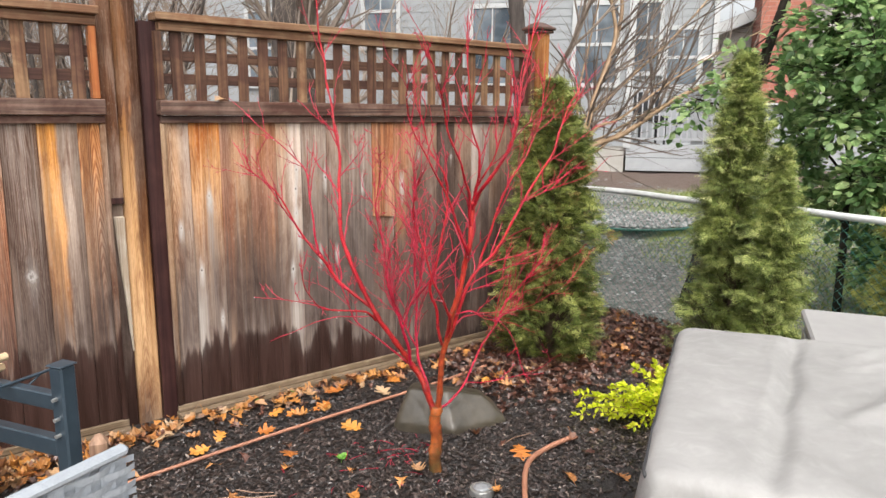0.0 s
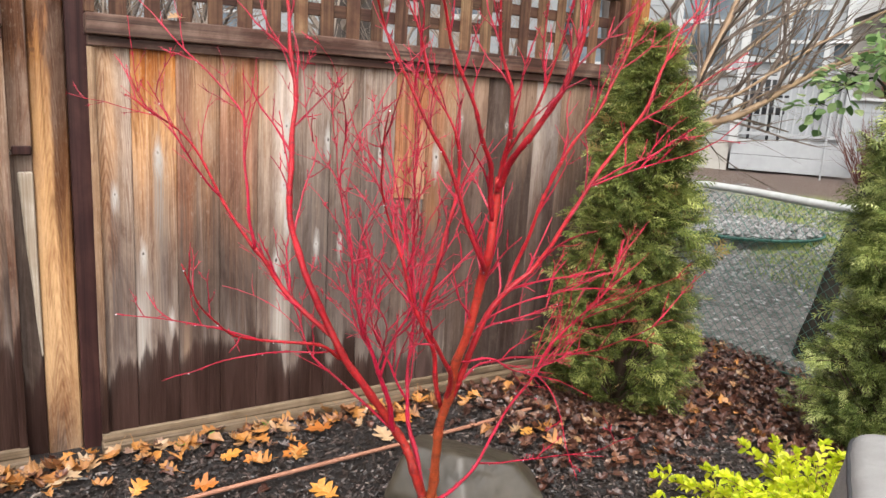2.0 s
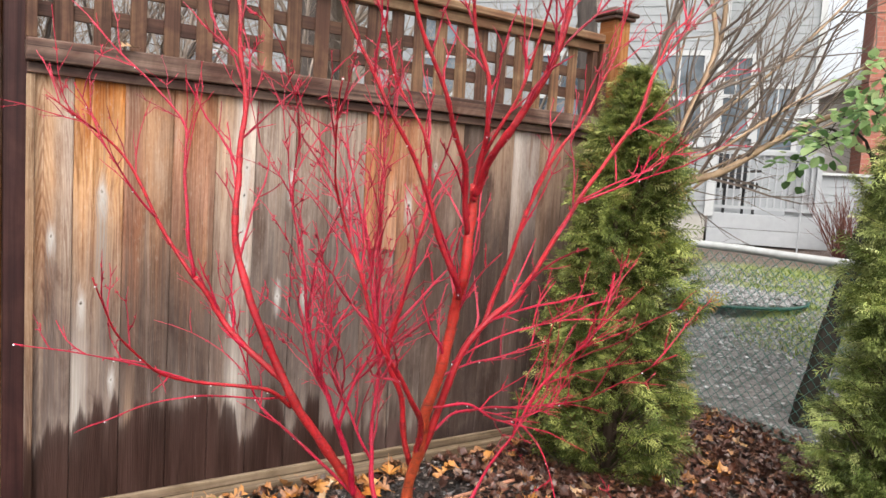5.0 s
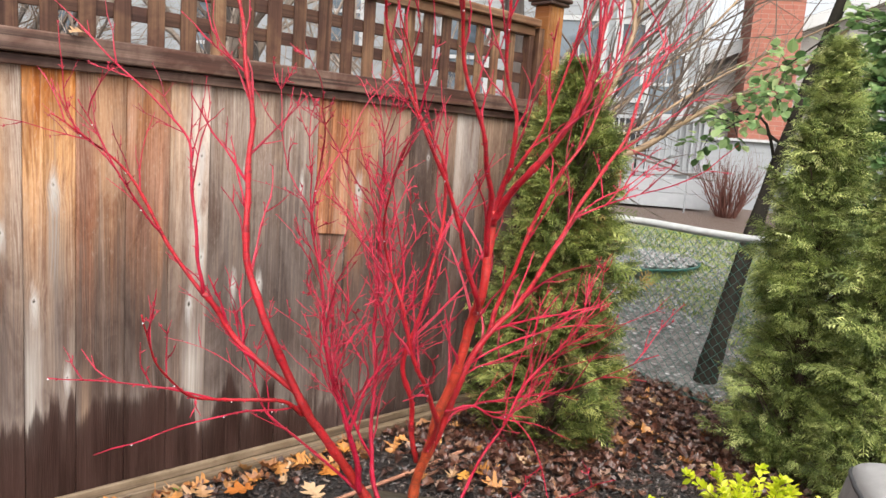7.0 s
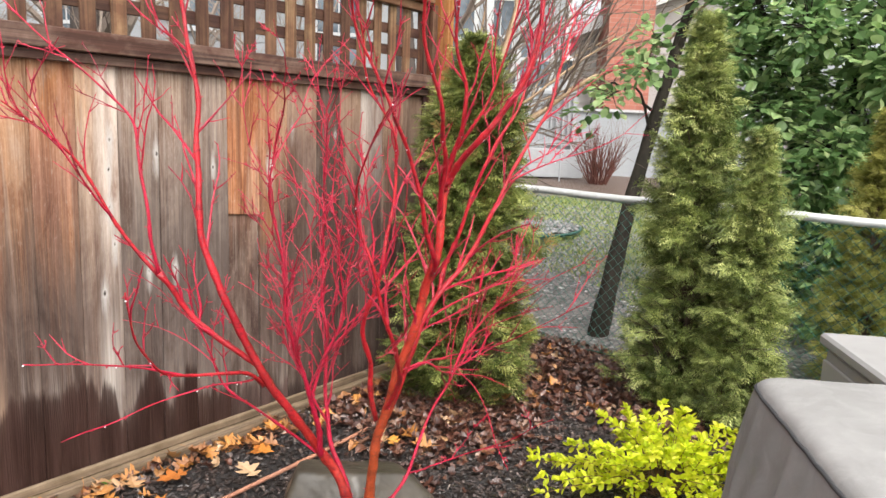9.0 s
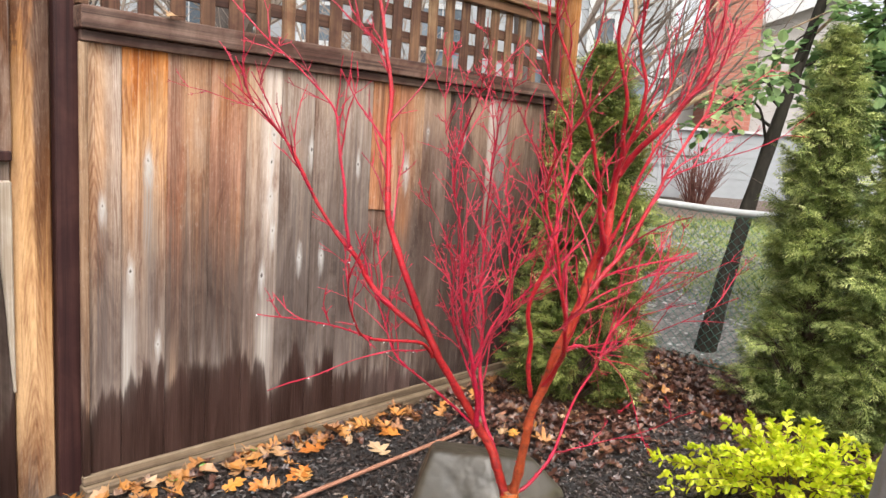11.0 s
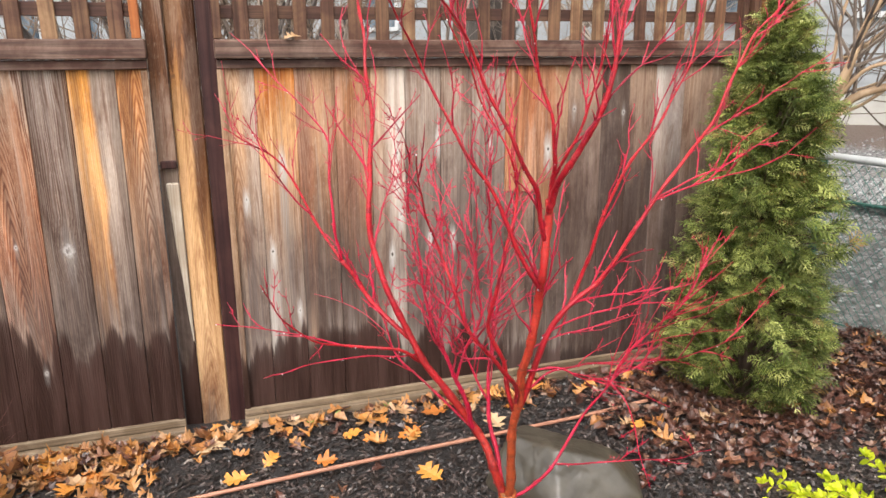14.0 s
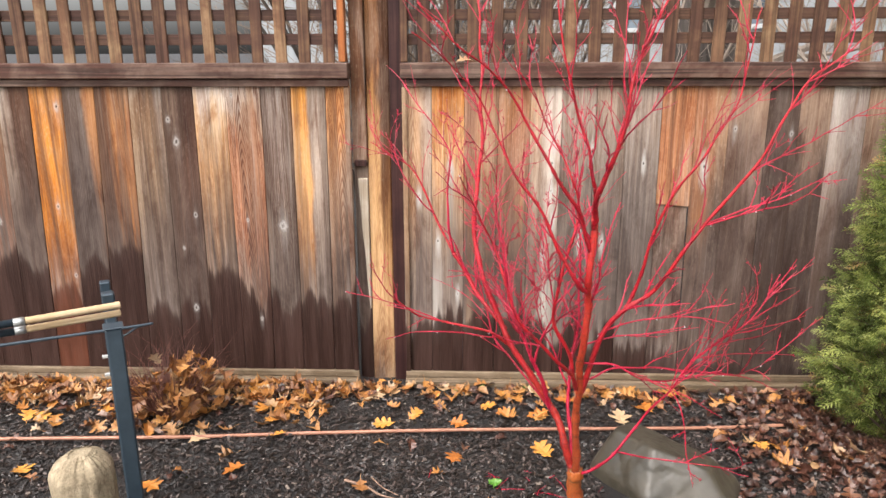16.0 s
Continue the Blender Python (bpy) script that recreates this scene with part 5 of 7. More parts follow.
# right-hand limbs
limb("limb", [(1.668, 2.045, 0.58), (1.685, 2.0, 0.70), (1.719, 1.98, 0.822), (1.775, 1.965, 0.89), (1.831, 1.953, 0.94), (1.90, 1.923, 1.07), (1.983, 1.90, 1.204), (2.045, 1.875, 1.317), (2.117, 1.875, 1.46), (2.21, 1.91, 1.53), (2.30, 1.96, 1.59)], 0.0105, 0.0014, BARK_LIMB, 22, 12, 0.28, 0.2)
limb("limb", [(1.76, 1.972, 0.87), (1.79, 1.985, 0.93), (1.803, 1.948, 1.03), (1.836, 1.906, 1.186), (1.90, 1.872, 1.30), (1.963, 1.876, 1.417), (1.99, 1.88, 1.536), (2.01, 1.89, 1.64)], 0.007, 0.0013, BARK_LIMB, 23, 9, 0.24, 0.25)
limb("limb", [(1.935, 1.915, 1.125), (1.99, 1.89, 1.15), (2.04, 1.83, 1.185), (2.07, 1.74, 1.222)], 0.0034, 0.001, BARK_TWIG, 24, 4, 0.16)
limb("limb", [(1.94, 1.915, 1.13), (2.03, 1.92, 1.165), (2.13, 1.90, 1.21), (2.22, 1.87, 1.27)], 0.0032, 0.001, BARK_TWIG, 25, 3, 0.14)
limb("limb", [(1.66, 1.975, 0.77), (1.74, 1.99, 0.79), (1.83, 2.0, 0.80), (1.93, 1.98, 0.83)], 0.003, 0.001, BARK_TWIG, 32, 5, 0.16)
limb("limb", [(1.70, 1.985, 0.80), (1.78, 1.93, 0.86), (1.87, 1.89, 0.89), (1.97, 1.87, 0.93)], 0.003, 0.001, BARK_TWIG, 33, 5, 0.14)
# low branch from the foot, with its tangle
limb("limb", [(1.69, 2.115, 0.285), (1.735, 2.09, 0.325), (1.782, 2.071, 0.379), (1.851, 2.074, 0.482), (1.917, 2.061, 0.584), (1.981, 2.042, 0.696), (2.044, 2.005, 0.778), (2.112, 1.992, 0.848), (2.19, 2.035, 0.96)], 0.0065, 0.0013, BARK_TWIG, 26, 16, 0.26, 0.5)
limb("limb", [(1.79, 2.072, 0.39), (1.86, 2.09, 0.365), (1.936, 2.105, 0.347), (2.05, 2.08, 0.345), (2.10, 1.98, 0.40), (2.088, 1.83, 0.51)], 0.0032, 0.001, BARK_TWIG, 27, 4, 0.10)
limb("limb", [(1.672, 2.03, 0.64), (1.76, 2.05, 0.665), (1.857, 2.085, 0.658), (2.0, 2.12, 0.635), (2.09, 2.08, 0.64), (2.09, 1.95, 0.71), (2.076, 1.75, 0.84)], 0.0042, 0.001, BARK_TWIG, 28, 9, 0.18)
limb("limb", [(1.668, 2.0, 0.71), (1.75, 1.99, 0.71), (1.84, 2.0, 0.66), (1.93, 2.02, 0.65), (2.05, 2.0, 0.69)], 0.0042, 0.001, BARK_TWIG, 29, 8, 0.2)
limb("limb", [(1.90, 2.01, 0.65), (1.94, 1.96, 0.58), (1.95, 1.92, 0.48), (1.96, 1.88, 0.40)], 0.0024, 0.0009, BARK_TWIG, 30, 2, 0.08)



def build_drops():
    v, f = [], []
    for p in DROPS:
        s = len(v)
        v.extend(p + Vector(d) * 0.0020 for d in ((1, 0, 0), (0, 1, 0), (-1, 0, 0), (0, -1, 0), (0, 0, 1.2), (0, 0, -0.9)))
        f.extend(tuple(s + j for j in t) for t in ((0, 1, 4), (1, 2, 4), (2, 3, 4), (3, 0, 4), (1, 0, 5), (2, 1, 5), (3, 2, 5), (0, 3, 5)))
    tagged(raw_object("rain_drops", v, f, WATER, maple, "clear rain drops", True), kind="stuff")


build_drops()

tagged(maple, "bare young maple with coral red bark and fine twigs", "tree")


# ---- arborvitae ----
def foliage_material(name, stops, rough=0.55, thin=0.35, clump=None):
    """Leaves of many tones in one mesh; some light passes through each."""
    k = Nodes(name)
    geo = k.n.new("ShaderNodeNewGeometry")
    tone = k.ramp(geo.outputs["Random Per Island"], stops)
    fine = k.noise(k.coords(), 3.2, 3)
    colour = k.mix(k.math("MULTIPLY", k.ramp(fine, [(0.35, 0.0), (0.65, 1.0)]), 0.30), tone, (0.03, 0.04, 0.01))
    if clump is not None:
        # whole twigs older and darker, or younger and paler
        k.bsdf.inputs["Specular IOR Level"].default_value = 0.22
        age = k.noise(k.coords(), clump[0], 3, 0.6, 0.5)
        colour = k.mix(k.math("MULTIPLY", k.ramp(age, [(0.38, 1.0), (0.52, 0.0)]), 0.72), colour, clump[1])
        colour = k.mix(k.math("MULTIPLY", k.ramp(age, [(0.52, 0.0), (0.66, 1.0)]), 0.42), colour, clump[2])
    through_leaf = k.n.new("ShaderNodeBsdfTranslucent")
    k.link(colour, through_leaf.inputs["Color"])
    both = k.n.new("ShaderNodeMixShader")
    both.inputs[0].default_value = thin
    k.link(k.bsdf.outputs[0], both.inputs[1])
    k.link(through_leaf.outputs[0], both.inputs[2])
    k.link(both.outputs[0], k.n["Material Output"].inputs["Surface"])
    return k.done(colour, rough)


ARB_GREEN = foliage_material("arborvitae_sprays", [(0.0, (0.050, 0.075, 0.018)), (0.35, (0.145, 0.19, 0.042)), (0.70, (0.29, 0.33, 0.092)), (0.90, (0.53, 0.56, 0.165)), (0.955, (0.66, 0.67, 0.27)), (0.965, (0.40, 0.22, 0.09)), (1.0, (0.34, 0.19, 0.08))], 0.42, 0.28, (10.0, (0.044, 0.056, 0.014), (0.42, 0.45, 0.13)))
ARB_PALE = foliage_material("paler_arborvitae_sprays", [(0.0, (0.060, 0.092, 0.024)), (0.35, (0.22, 0.285, 0.075)), (0.70, (0.42, 0.48, 0.165)), (0.90, (0.60, 0.64, 0.22)), (1.0, (0.72, 0.74, 0.33))], 0.42, 0.30, (10.0, (0.055, 0.072, 0.020), (0.48, 0.52, 0.175)))
ARB_YELLOW = foliage_material("golden_arborvitae_sprays", [(0.0, (0.17, 0.18, 0.03)), (0.5, (0.36, 0.36, 0.08)), (1.0, (0.52, 0.48, 0.15))], 0.5, 0.45)
ARB_BARK = mottled("arborvitae_bark", (0.05, 0.03, 0.02), (0.13, 0.085, 0.06), 30, 0.9, 0, 0.6, stretch=(1, 1, 0.3))


def spray_into(verts, faces, base, out, size, rng):
    """A flat fan of scale-leaved fingers on one rib, hanging a little at the tips."""
    out = out.normalized()
    flat = Vector((rng.uniform(-1, 1), rng.uniform(-1, 1), rng.uniform(-0.35, 0.35)))
    across = (flat - out * flat.dot(out)).normalized()
    up = out.cross(across)
    if up.z < 0:
        up = -up
    n = rng.choice((4, 5, 5))
    droop = rng.uniform(0.05, 0.30)
    rib = len(verts)
    for i in range(n + 1):
        a = i / n
        q = base + out * size * a + Vector((0, 0, -droop * size * a * a))
        w = across * size * 0.026 * (1.25 - a)
        verts.extend((q - w, q + w))
    faces.extend((rib + 2 * i, rib + 2 * i + 1, rib + 2 * i + 3, rib + 2 * i + 2) for i in range(n))
    for i in range(n):
        a = (i + 0.3) / n
        for sgn in (-1, 1):
            root = rib + 2 * i + (1 if sgn > 0 else 0)
            d = (out * rng.uniform(0.75, 1.1) + across * sgn * rng.uniform(0.6, 1.0)).normalized()
            length = size * rng.uniform(0.34, 0.55) * (1.15 - 0.75 * a)
            side = (d.cross(up)).normalized() * size * 0.036
            mid = verts[root] + d * length * 0.6 + up * 0.05 * length
            tip = verts[root] + d * length - Vector((0, 0, 0.22 * length))
            s = len(verts)
            verts.extend((mid + side, mid - side, tip))
            faces.extend(((root, s, s + 1), (s + 1, s, s + 2)))


def build_arborvitae(at, leaders, count, label, material, seed, bare=0.05, tip=(0.056, 0.098), taper=0.31, gap=None):
    """leaders: each a column of foliage: offset x, y, height, widest radius. Sprays grow in tufts, with dark gaps between."""
    rng = random.Random(seed)
    thing = empty("arborvitae", (at[0], at[1], ground_height(*at) - 0.01))
    for lx, ly, h, rad in leaders:
        v, f = tube_arrays([Vector((lx * 0.5, ly * 0.5, -0.05)), Vector((lx * 0.8, ly * 0.8, h * 0.4)), Vector((lx, ly, h * 0.95))], [0.032, 0.022, 0.006], 8)
        raw_object("trunk", v, f, ARB_BARK, thing, "", True)
    verts, faces, bv, bf = [], [], [], []
    total = sum(h * r for _, _, h, r in leaders)
    for lx, ly, h, rad in leaders:
        for i in range(int(count / 15 * h * rad / total)):
            u = rng.random() ** 0.95
            z = bare * h + (1 - bare) * h * u
            profile = min(1.0, (u + 0.22) / 0.28) * min(1.0, 1.08 * (1.0 - u) ** taper)
            a = rng.uniform(0, 2 * math.pi)
            if gap and z < gap[2] and abs((a - gap[0] + math.pi) % (2 * math.pi) - math.pi) < gap[1] * (1.3 - z / gap[2]):
                continue
            lump = 1 + 0.50 * noise.noise(Vector((math.cos(a) * 1.9 + lx * 7 + seed, math.sin(a) * 1.9, z * 4.2))) + 0.22 * noise.noise(Vector((math.cos(a) * 5 + seed, math.sin(a) * 5, z * 10)))
            r = rad * profile * lump * (rng.uniform(0.72, 1.04) if rng.random() < 0.76 else rng.uniform(0.35, 0.8))
            aim = Vector((math.cos(a), math.sin(a), rng.uniform(0.0, 0.8)))
            reach = min(0.11, r * 0.7)
            heart = Vector((lx + math.cos(a) * max(0.02, r - 0.06), ly + math.sin(a) * max(0.02, r - 0.06), z - 0.02))
            tail = heart - aim * reach
            tube_arrays([Vector((lx, ly, max(0.02, z - r * 0.8))), tail, heart], [0.004, 0.003, 0.0016], 3, bv, bf)
            big = rng.uniform(*tip) * (1.0 if u < 0.85 else 0.8)
            # sprays ranked along the twig, the last ones splayed like a hand
            for j in range(15):
                t = (j / 14) ** 0.7
                around = Vector((rng.gauss(0, 1), rng.gauss(0, 1), rng.gauss(0, 0.7)))
                out = aim * (0.75 + 0.5 * t) + around * 0.55 + Vector((0, 0, -0.15))
                spray_into(verts, faces, tail.lerp(heart, t) + around * 0.006, out, big * rng.uniform(0.7, 1.05) * (0.8 + 0.2 * t), rng)
    tagged(raw_object("crown", verts, faces, material, thing, "dense flat sprays of scale leaves"), kind="stuff")
    tagged(raw_object("bough", bv, bf, ARB_BARK, thing), kind="stuff")
    tagged(thing, label, "shrub")


build_arborvitae((3.125, 2.83), [(-0.015, 0.02, 1.68, 0.335)], 18500, "narrow green arborvitae beside the fence end", ARB_GREEN, 3, taper=0.28, gap=(3.98, 0.34, 0.55))
build_arborvitae((3.72, 1.97), [(0.03, 0.10, 1.81, 0.29), (-0.08, -0.20, 1.32, 0.225)], 23000, "broad green arborvitae with two leaders", ARB_PALE, 8, taper=0.36)
build_arborvitae((4.66, 1.44), [(0, 0, 1.45, 0.29)], 7000, "yellow green arborvitae beyond the wire fence", ARB_YELLOW, 12, taper=0.5)


# ---- broad-leaved evergreen behind the wire fence ----
HOLLY_LEAF = foliage_material("broad_glossy_leaves", [(0.0, (0.09, 0.18, 0.065)), (0.5, (0.28, 0.44, 0.18)), (0.85, (0.48, 0.65, 0.28)), (1.0, (0.68, 0.79, 0.40))], 0.2, 0.5)
HOLLY_BARK = mottled("dark_wet_trunk", (0.012, 0.011, 0.009), (0.050, 0.042, 0.033), 30, 0.95, 0, 1.0, stretch=(1, 1, 0.3))


HOLLY_BARK.node_tree.nodes["Principled BSDF"].inputs["Specular IOR Level"].default_value = 0.12


def leaf_into(verts, faces, p, d, size, rng, width=0.42):
    """An oval leaf, folded along its midrib."""
    d = d.normalized()
    side = d.cross(Vector((rng.uniform(-0.6, 0.6), rng.uniform(-0.6, 0.6), 1))).normalized()
    up = side.cross(d)
    s = len(verts)
    w, fold, droop = size * width, rng.uniform(0.04, 0.12) * size, rng.uniform(0.05, 0.2) * size
    rim = ((0.12, 0.42), (0.36, 0.96), (0.62, 0.92), (0.85, 0.5))
    verts.append(p)
    for u, k in rim:
        c = p + d * size * u - up * droop * u * u
        verts.extend((c + side * w * k + up * fold * k, c - up * fold * 0.3, c - side * w * k + up * fold * k))
    verts.append(p + d * size - up * droop)
    faces.extend(((s, s + 1, s + 2), (s, s + 2, s + 3)))
    for i in range(3):
        a = s + 1 + 3 * i
        faces.extend(((a, a + 3, a + 4, a + 1), (a + 1, a + 4, a + 5, a + 2)))
    faces.extend(((s + 10, s + 13, s + 11), (s + 11, s + 13, s + 12)))


def build_broadleaf(name, trunk, r0, clumps, label, seed, leaf=(0.07, 0.11), per=70, back_stems=()):
    rng = random.Random(seed)
    base = Vector(trunk[0])
    thing = empty(name, tuple(base))
    stem = smooth_line([Vector(p) - base for p in trunk], 8)
    m = len(stem) - 1
    tv, tf = tube_arrays(stem, [r0 * (1.25 - 0.65 * i / m + 1.35 * math.exp(-i / 6.5)) * (1 + 0.06 * math.sin(i * 1.7)) for i in range(m + 1)], 14)
    raw_object("trunk", tv, tf, HOLLY_BARK, thing, "dark leaning trunk", True)
    verts, faces, bv, bf = [], [], [], []
    line = smooth_line([Vector(p) - base for p in trunk], 8)
    for stem in back_stems:
        tube("trunk", [Vector(p) - base for p in stem], 0.032, 0.012, HOLLY_BARK, thing, "dark inner stem", 8)
        line = line + smooth_line([Vector(p) - base for p in stem], 8)
    for cx, cy, cz, rad, amount in clumps:
        c = Vector((cx, cy, cz)) - base
        root = min(line, key=lambda q: (q - c).length + 2 * max(0, q.z - c.z + 0.1))
        mid = (root + c) / 2 + Vector((rng.uniform(-0.12, 0.12), rng.uniform(-0.12, 0.12), rng.uniform(-0.05, 0.22)))
        tube_arrays(smooth_line([root, mid, c], 4), [0.011 - 0.0010 * i for i in range(9)], 5, bv, bf)
        for i in range(int(per * amount)):
            q = Vector((rng.gauss(0, 1), rng.gauss(0, 1), rng.gauss(0, 0.9)))
            q = q.normalized() * rad * 0.86 * rng.uniform(0.25, 1.05) * (1 + 0.4 * noise.noise(q.normalized() * 2.2 + c))
            if i % 3 == 0:
                tube_arrays([c + q * 0.2, c + q], [0.004, 0.0015], 3, bv, bf)
            for j in range(4):
                leaf_into(verts, faces, c + q + Vector((rng.gauss(0, 0.03), rng.gauss(0, 0.03), rng.gauss(0, 0.03))),
                          q.normalized() + Vector((rng.uniform(-0.9, 0.9), rng.uniform(-0.9, 0.9), rng.uniform(-0.7, 0.5))), rng.uniform(*leaf), rng)
    tagged(raw_object("crown", verts, faces, HOLLY_LEAF, thing, "glossy broad green leaves"), kind="stuff")
    tagged(raw_object("bough", bv, bf, HOLLY_BARK, thing), kind="stuff")
    tagged(thing, label, "tree")


build_broadleaf("evergreen_tree", [(4.60, 2.88, -0.2), (4.64, 2.86, 0.1), (4.84, 2.80, 0.9), (5.16, 2.70, 1.9), (5.55, 2.60, 2.9)], 0.044,
                [(5.25, 2.30, 2.05, 0.36, 2.2), (5.35, 1.95, 2.25, 0.40, 2.4), (5.5, 1.6, 2.0, 0.42, 2.6), (5.4, 2.1, 1.6, 0.36, 2.2), (5.6, 1.7, 1.5, 0.40, 2.4), (5.7, 1.25, 1.75, 0.42, 2.4), (5.7, 1.9, 2.7, 0.5, 2.6),
                 (5.9, 1.4, 2.6, 0.5, 2.6), (5.7, 1.05, 1.35, 0.40, 2.0), (5.9, 0.9, 2.2, 0.5, 2.4), (6.0, 0.5, 1.7, 0.45, 2.2), (5.3, 2.55, 2.6, 0.4, 1.6), (6.1, 2.2, 1.7, 0.5, 2.2),
                 (4.70, 2.72, 1.66, 0.15, 0.24), (4.62, 2.90, 1.50, 0.15, 0.2), (4.95, 2.78, 1.85, 0.18, 0.26), (4.66, 3.06, 1.40, 0.13, 0.14), (4.80, 2.95, 1.62, 0.13, 0.14),
                 (5.2, 1.75, 1.2, 0.30, 1.6), (5.15, 1.45, 1.65, 0.34, 2.0), (5.1, 1.95, 1.9, 0.30, 1.6), (5.3, 1.3, 2.1, 0.38, 2.0), (5.25, 2.15, 2.45, 0.34, 1.6), (5.6, 2.0, 1.0, 0.4, 2.0),
                 (5.45, 2.62, 1.50, 0.22, 0.9), (5.55, 2.55, 1.10, 0.24, 1.0), (5.35, 2.45, 1.28, 0.20, 0.8), (5.60, 2.70, 1.85, 0.22, 0.7), (5.4, 2.35, 0.85, 0.24, 0.9),
                 (5.15, 2.15, 1.45, 0.26, 1.3), (5.05, 2.3, 1.75, 0.22, 0.9), (5.2, 1.95, 1.05, 0.26, 1.3), (5.3, 1.65, 0.75, 0.28, 1.4)],
                "broad leaved evergreen with leaning dark trunk", 5, (0.046, 0.078), per=70, back_stems=(((5.85, 1.75, 0.0), (5.80, 1.72, 1.0), (5.62, 1.80, 1.9), (5.5, 1.9, 2.7)), ((6.0, 1.1, 0.0), (5.95, 1.15, 1.0), (5.8, 1.2, 1.8), (5.8, 1.1, 2.5)), ((5.45, 2.15, 0.0), (5.42, 2.15, 0.9), (5.35, 2.2, 1.7), (5.3, 2.4, 2.5))))
build_broadleaf("evergreen_shrub", [(6.1, 1.2, 0.0), (6.1, 1.2, 0.3), (6.1, 1.2, 0.7)], 0.045,
                [(5.9, 2.1, 0.70, 0.45, 2.2), (6.0, 1.6, 0.75, 0.5, 2.4), (6.05, 1.05, 0.8, 0.5, 2.4), (6.1, 0.5, 0.85, 0.55, 2.4), (6.1, 0.0, 0.9, 0.55, 2.4), (6.4, 1.5, 1.25, 0.5, 2.2), (6.3, 0.6, 1.3, 0.5, 2.2),
                 (5.35, 1.6, 0.30, 0.34, 1.6), (5.3, 1.1, 0.32, 0.36, 1.8), (5.25, 0.65, 0.34, 0.36, 1.8), (5.2, 0.2, 0.34, 0.36, 1.6), (5.5, 1.9, 0.45, 0.34, 1.6)],
                "dense dark green evergreen shrub behind wire fence", 6, (0.048, 0.078), per=70)


# ---- bare trees behind the fence ----
TAN_BARK = mottled("smooth_tan_bark", (0.15, 0.085, 0.045), (0.44, 0.30, 0.175), 22, 0.6, 0, 0.25, stretch=(1, 1, 0.4))
GREY_BARK = mottled("rough_grey_bark", (0.035, 0.027, 0.023), (0.12, 0.098, 0.085), 34, 0.9, 0, 0.8, stretch=(1, 1, 0.25))
TWIG_BROWN = mottled("thin_brown_twigs", (0.16, 0.12, 0.095), (0.32, 0.26, 0.21), 20, 0.8)


def branch_into(verts, faces, p, d, length, r, rng, depth, up=0.1, spread=0.7):
    n = max(3, int(length / 0.16))
    line, q, h = [p.copy()], p.copy(), d.normalized()
    for i in range(n):
        h = (h + Vector((rng.uniform(-0.22, 0.22), rng.uniform(-0.22, 0.22), rng.uniform(-0.12, 0.12) + up * 0.3))).normalized()
        q = q + h * (length / n)
        line.append(q.copy())
    tube_arrays(line, [r * (1 - 0.6 * i / n) for i in range(n + 1)], 6 if r > 0.012 else 4, verts, faces)
    if depth > 0:
        for i in range(1, n + 1):
            if rng.random() < 0.75:
                t = (line[i] - line[i - 1]).normalized()
                side = Matrix.Rotation(rng.uniform(0, 6.28), 3, t) @ t.orthogonal().normalized()
                branch_into(verts, faces, line[i], t + side * rng.uniform(0.4, 1.0) * spread, length * rng.uniform(0.35, 0.62), r * (1 - 0.6 * i / n) * 0.62, rng, depth - 1, up, spread)


def build_bare_tree(name, at, stems, label, bark, seed, depth=2, up=0.1, twig=TWIG_BROWN):
    """stems: heading, length, radius of each main stem."""
    rng = random.Random(seed)
    thing = empty(name, (at[0], at[1], ground_height(*at) - 0.03))
    for heading, length, r in stems:
        line, q, h = [Vector((rng.uniform(-0.04, 0.04), rng.uniform(-0.04, 0.04), 0))], Vector(), Vector(heading).normalized()
        n = 9
        q = line[0].copy()
        for i in range(n):
            h = (h + Vector((rng.uniform(-0.1, 0.1), rng.uniform(-0.1, 0.1), rng.uniform(-0.03, 0.06)))).normalized()
            q = q + h * (length / n)
            line.append(q.copy())
        line = smooth_line(line, 3)
        m = len(line) - 1
        v, f = tube_arrays(line, [r * (1 - 0.62 * i / m) for i in range(m + 1)], 10)
        stem = raw_object("stem", v, f, bark, thing, "", True)
        verts, faces = [], []
        for i in range(4, m):
            if rng.random() < 0.62:
                t = (line[i + 1] - line[i - 1]).normalized()
                side = Matrix.Rotation(rng.uniform(0, 6.28), 3, t) @ t.orthogonal().normalized()
                branch_into(verts, faces, line[i], t * 0.7 + side * rng.uniform(0.5, 1.0), length * rng.uniform(0.15, 0.4), r * 0.34 * (1 - 0.5 * i / m), rng, depth, up)
        tagged(raw_object("branch", verts, faces, twig, stem, "thin bare branches"), kind="stuff")
    tagged(thing, label, "tree")


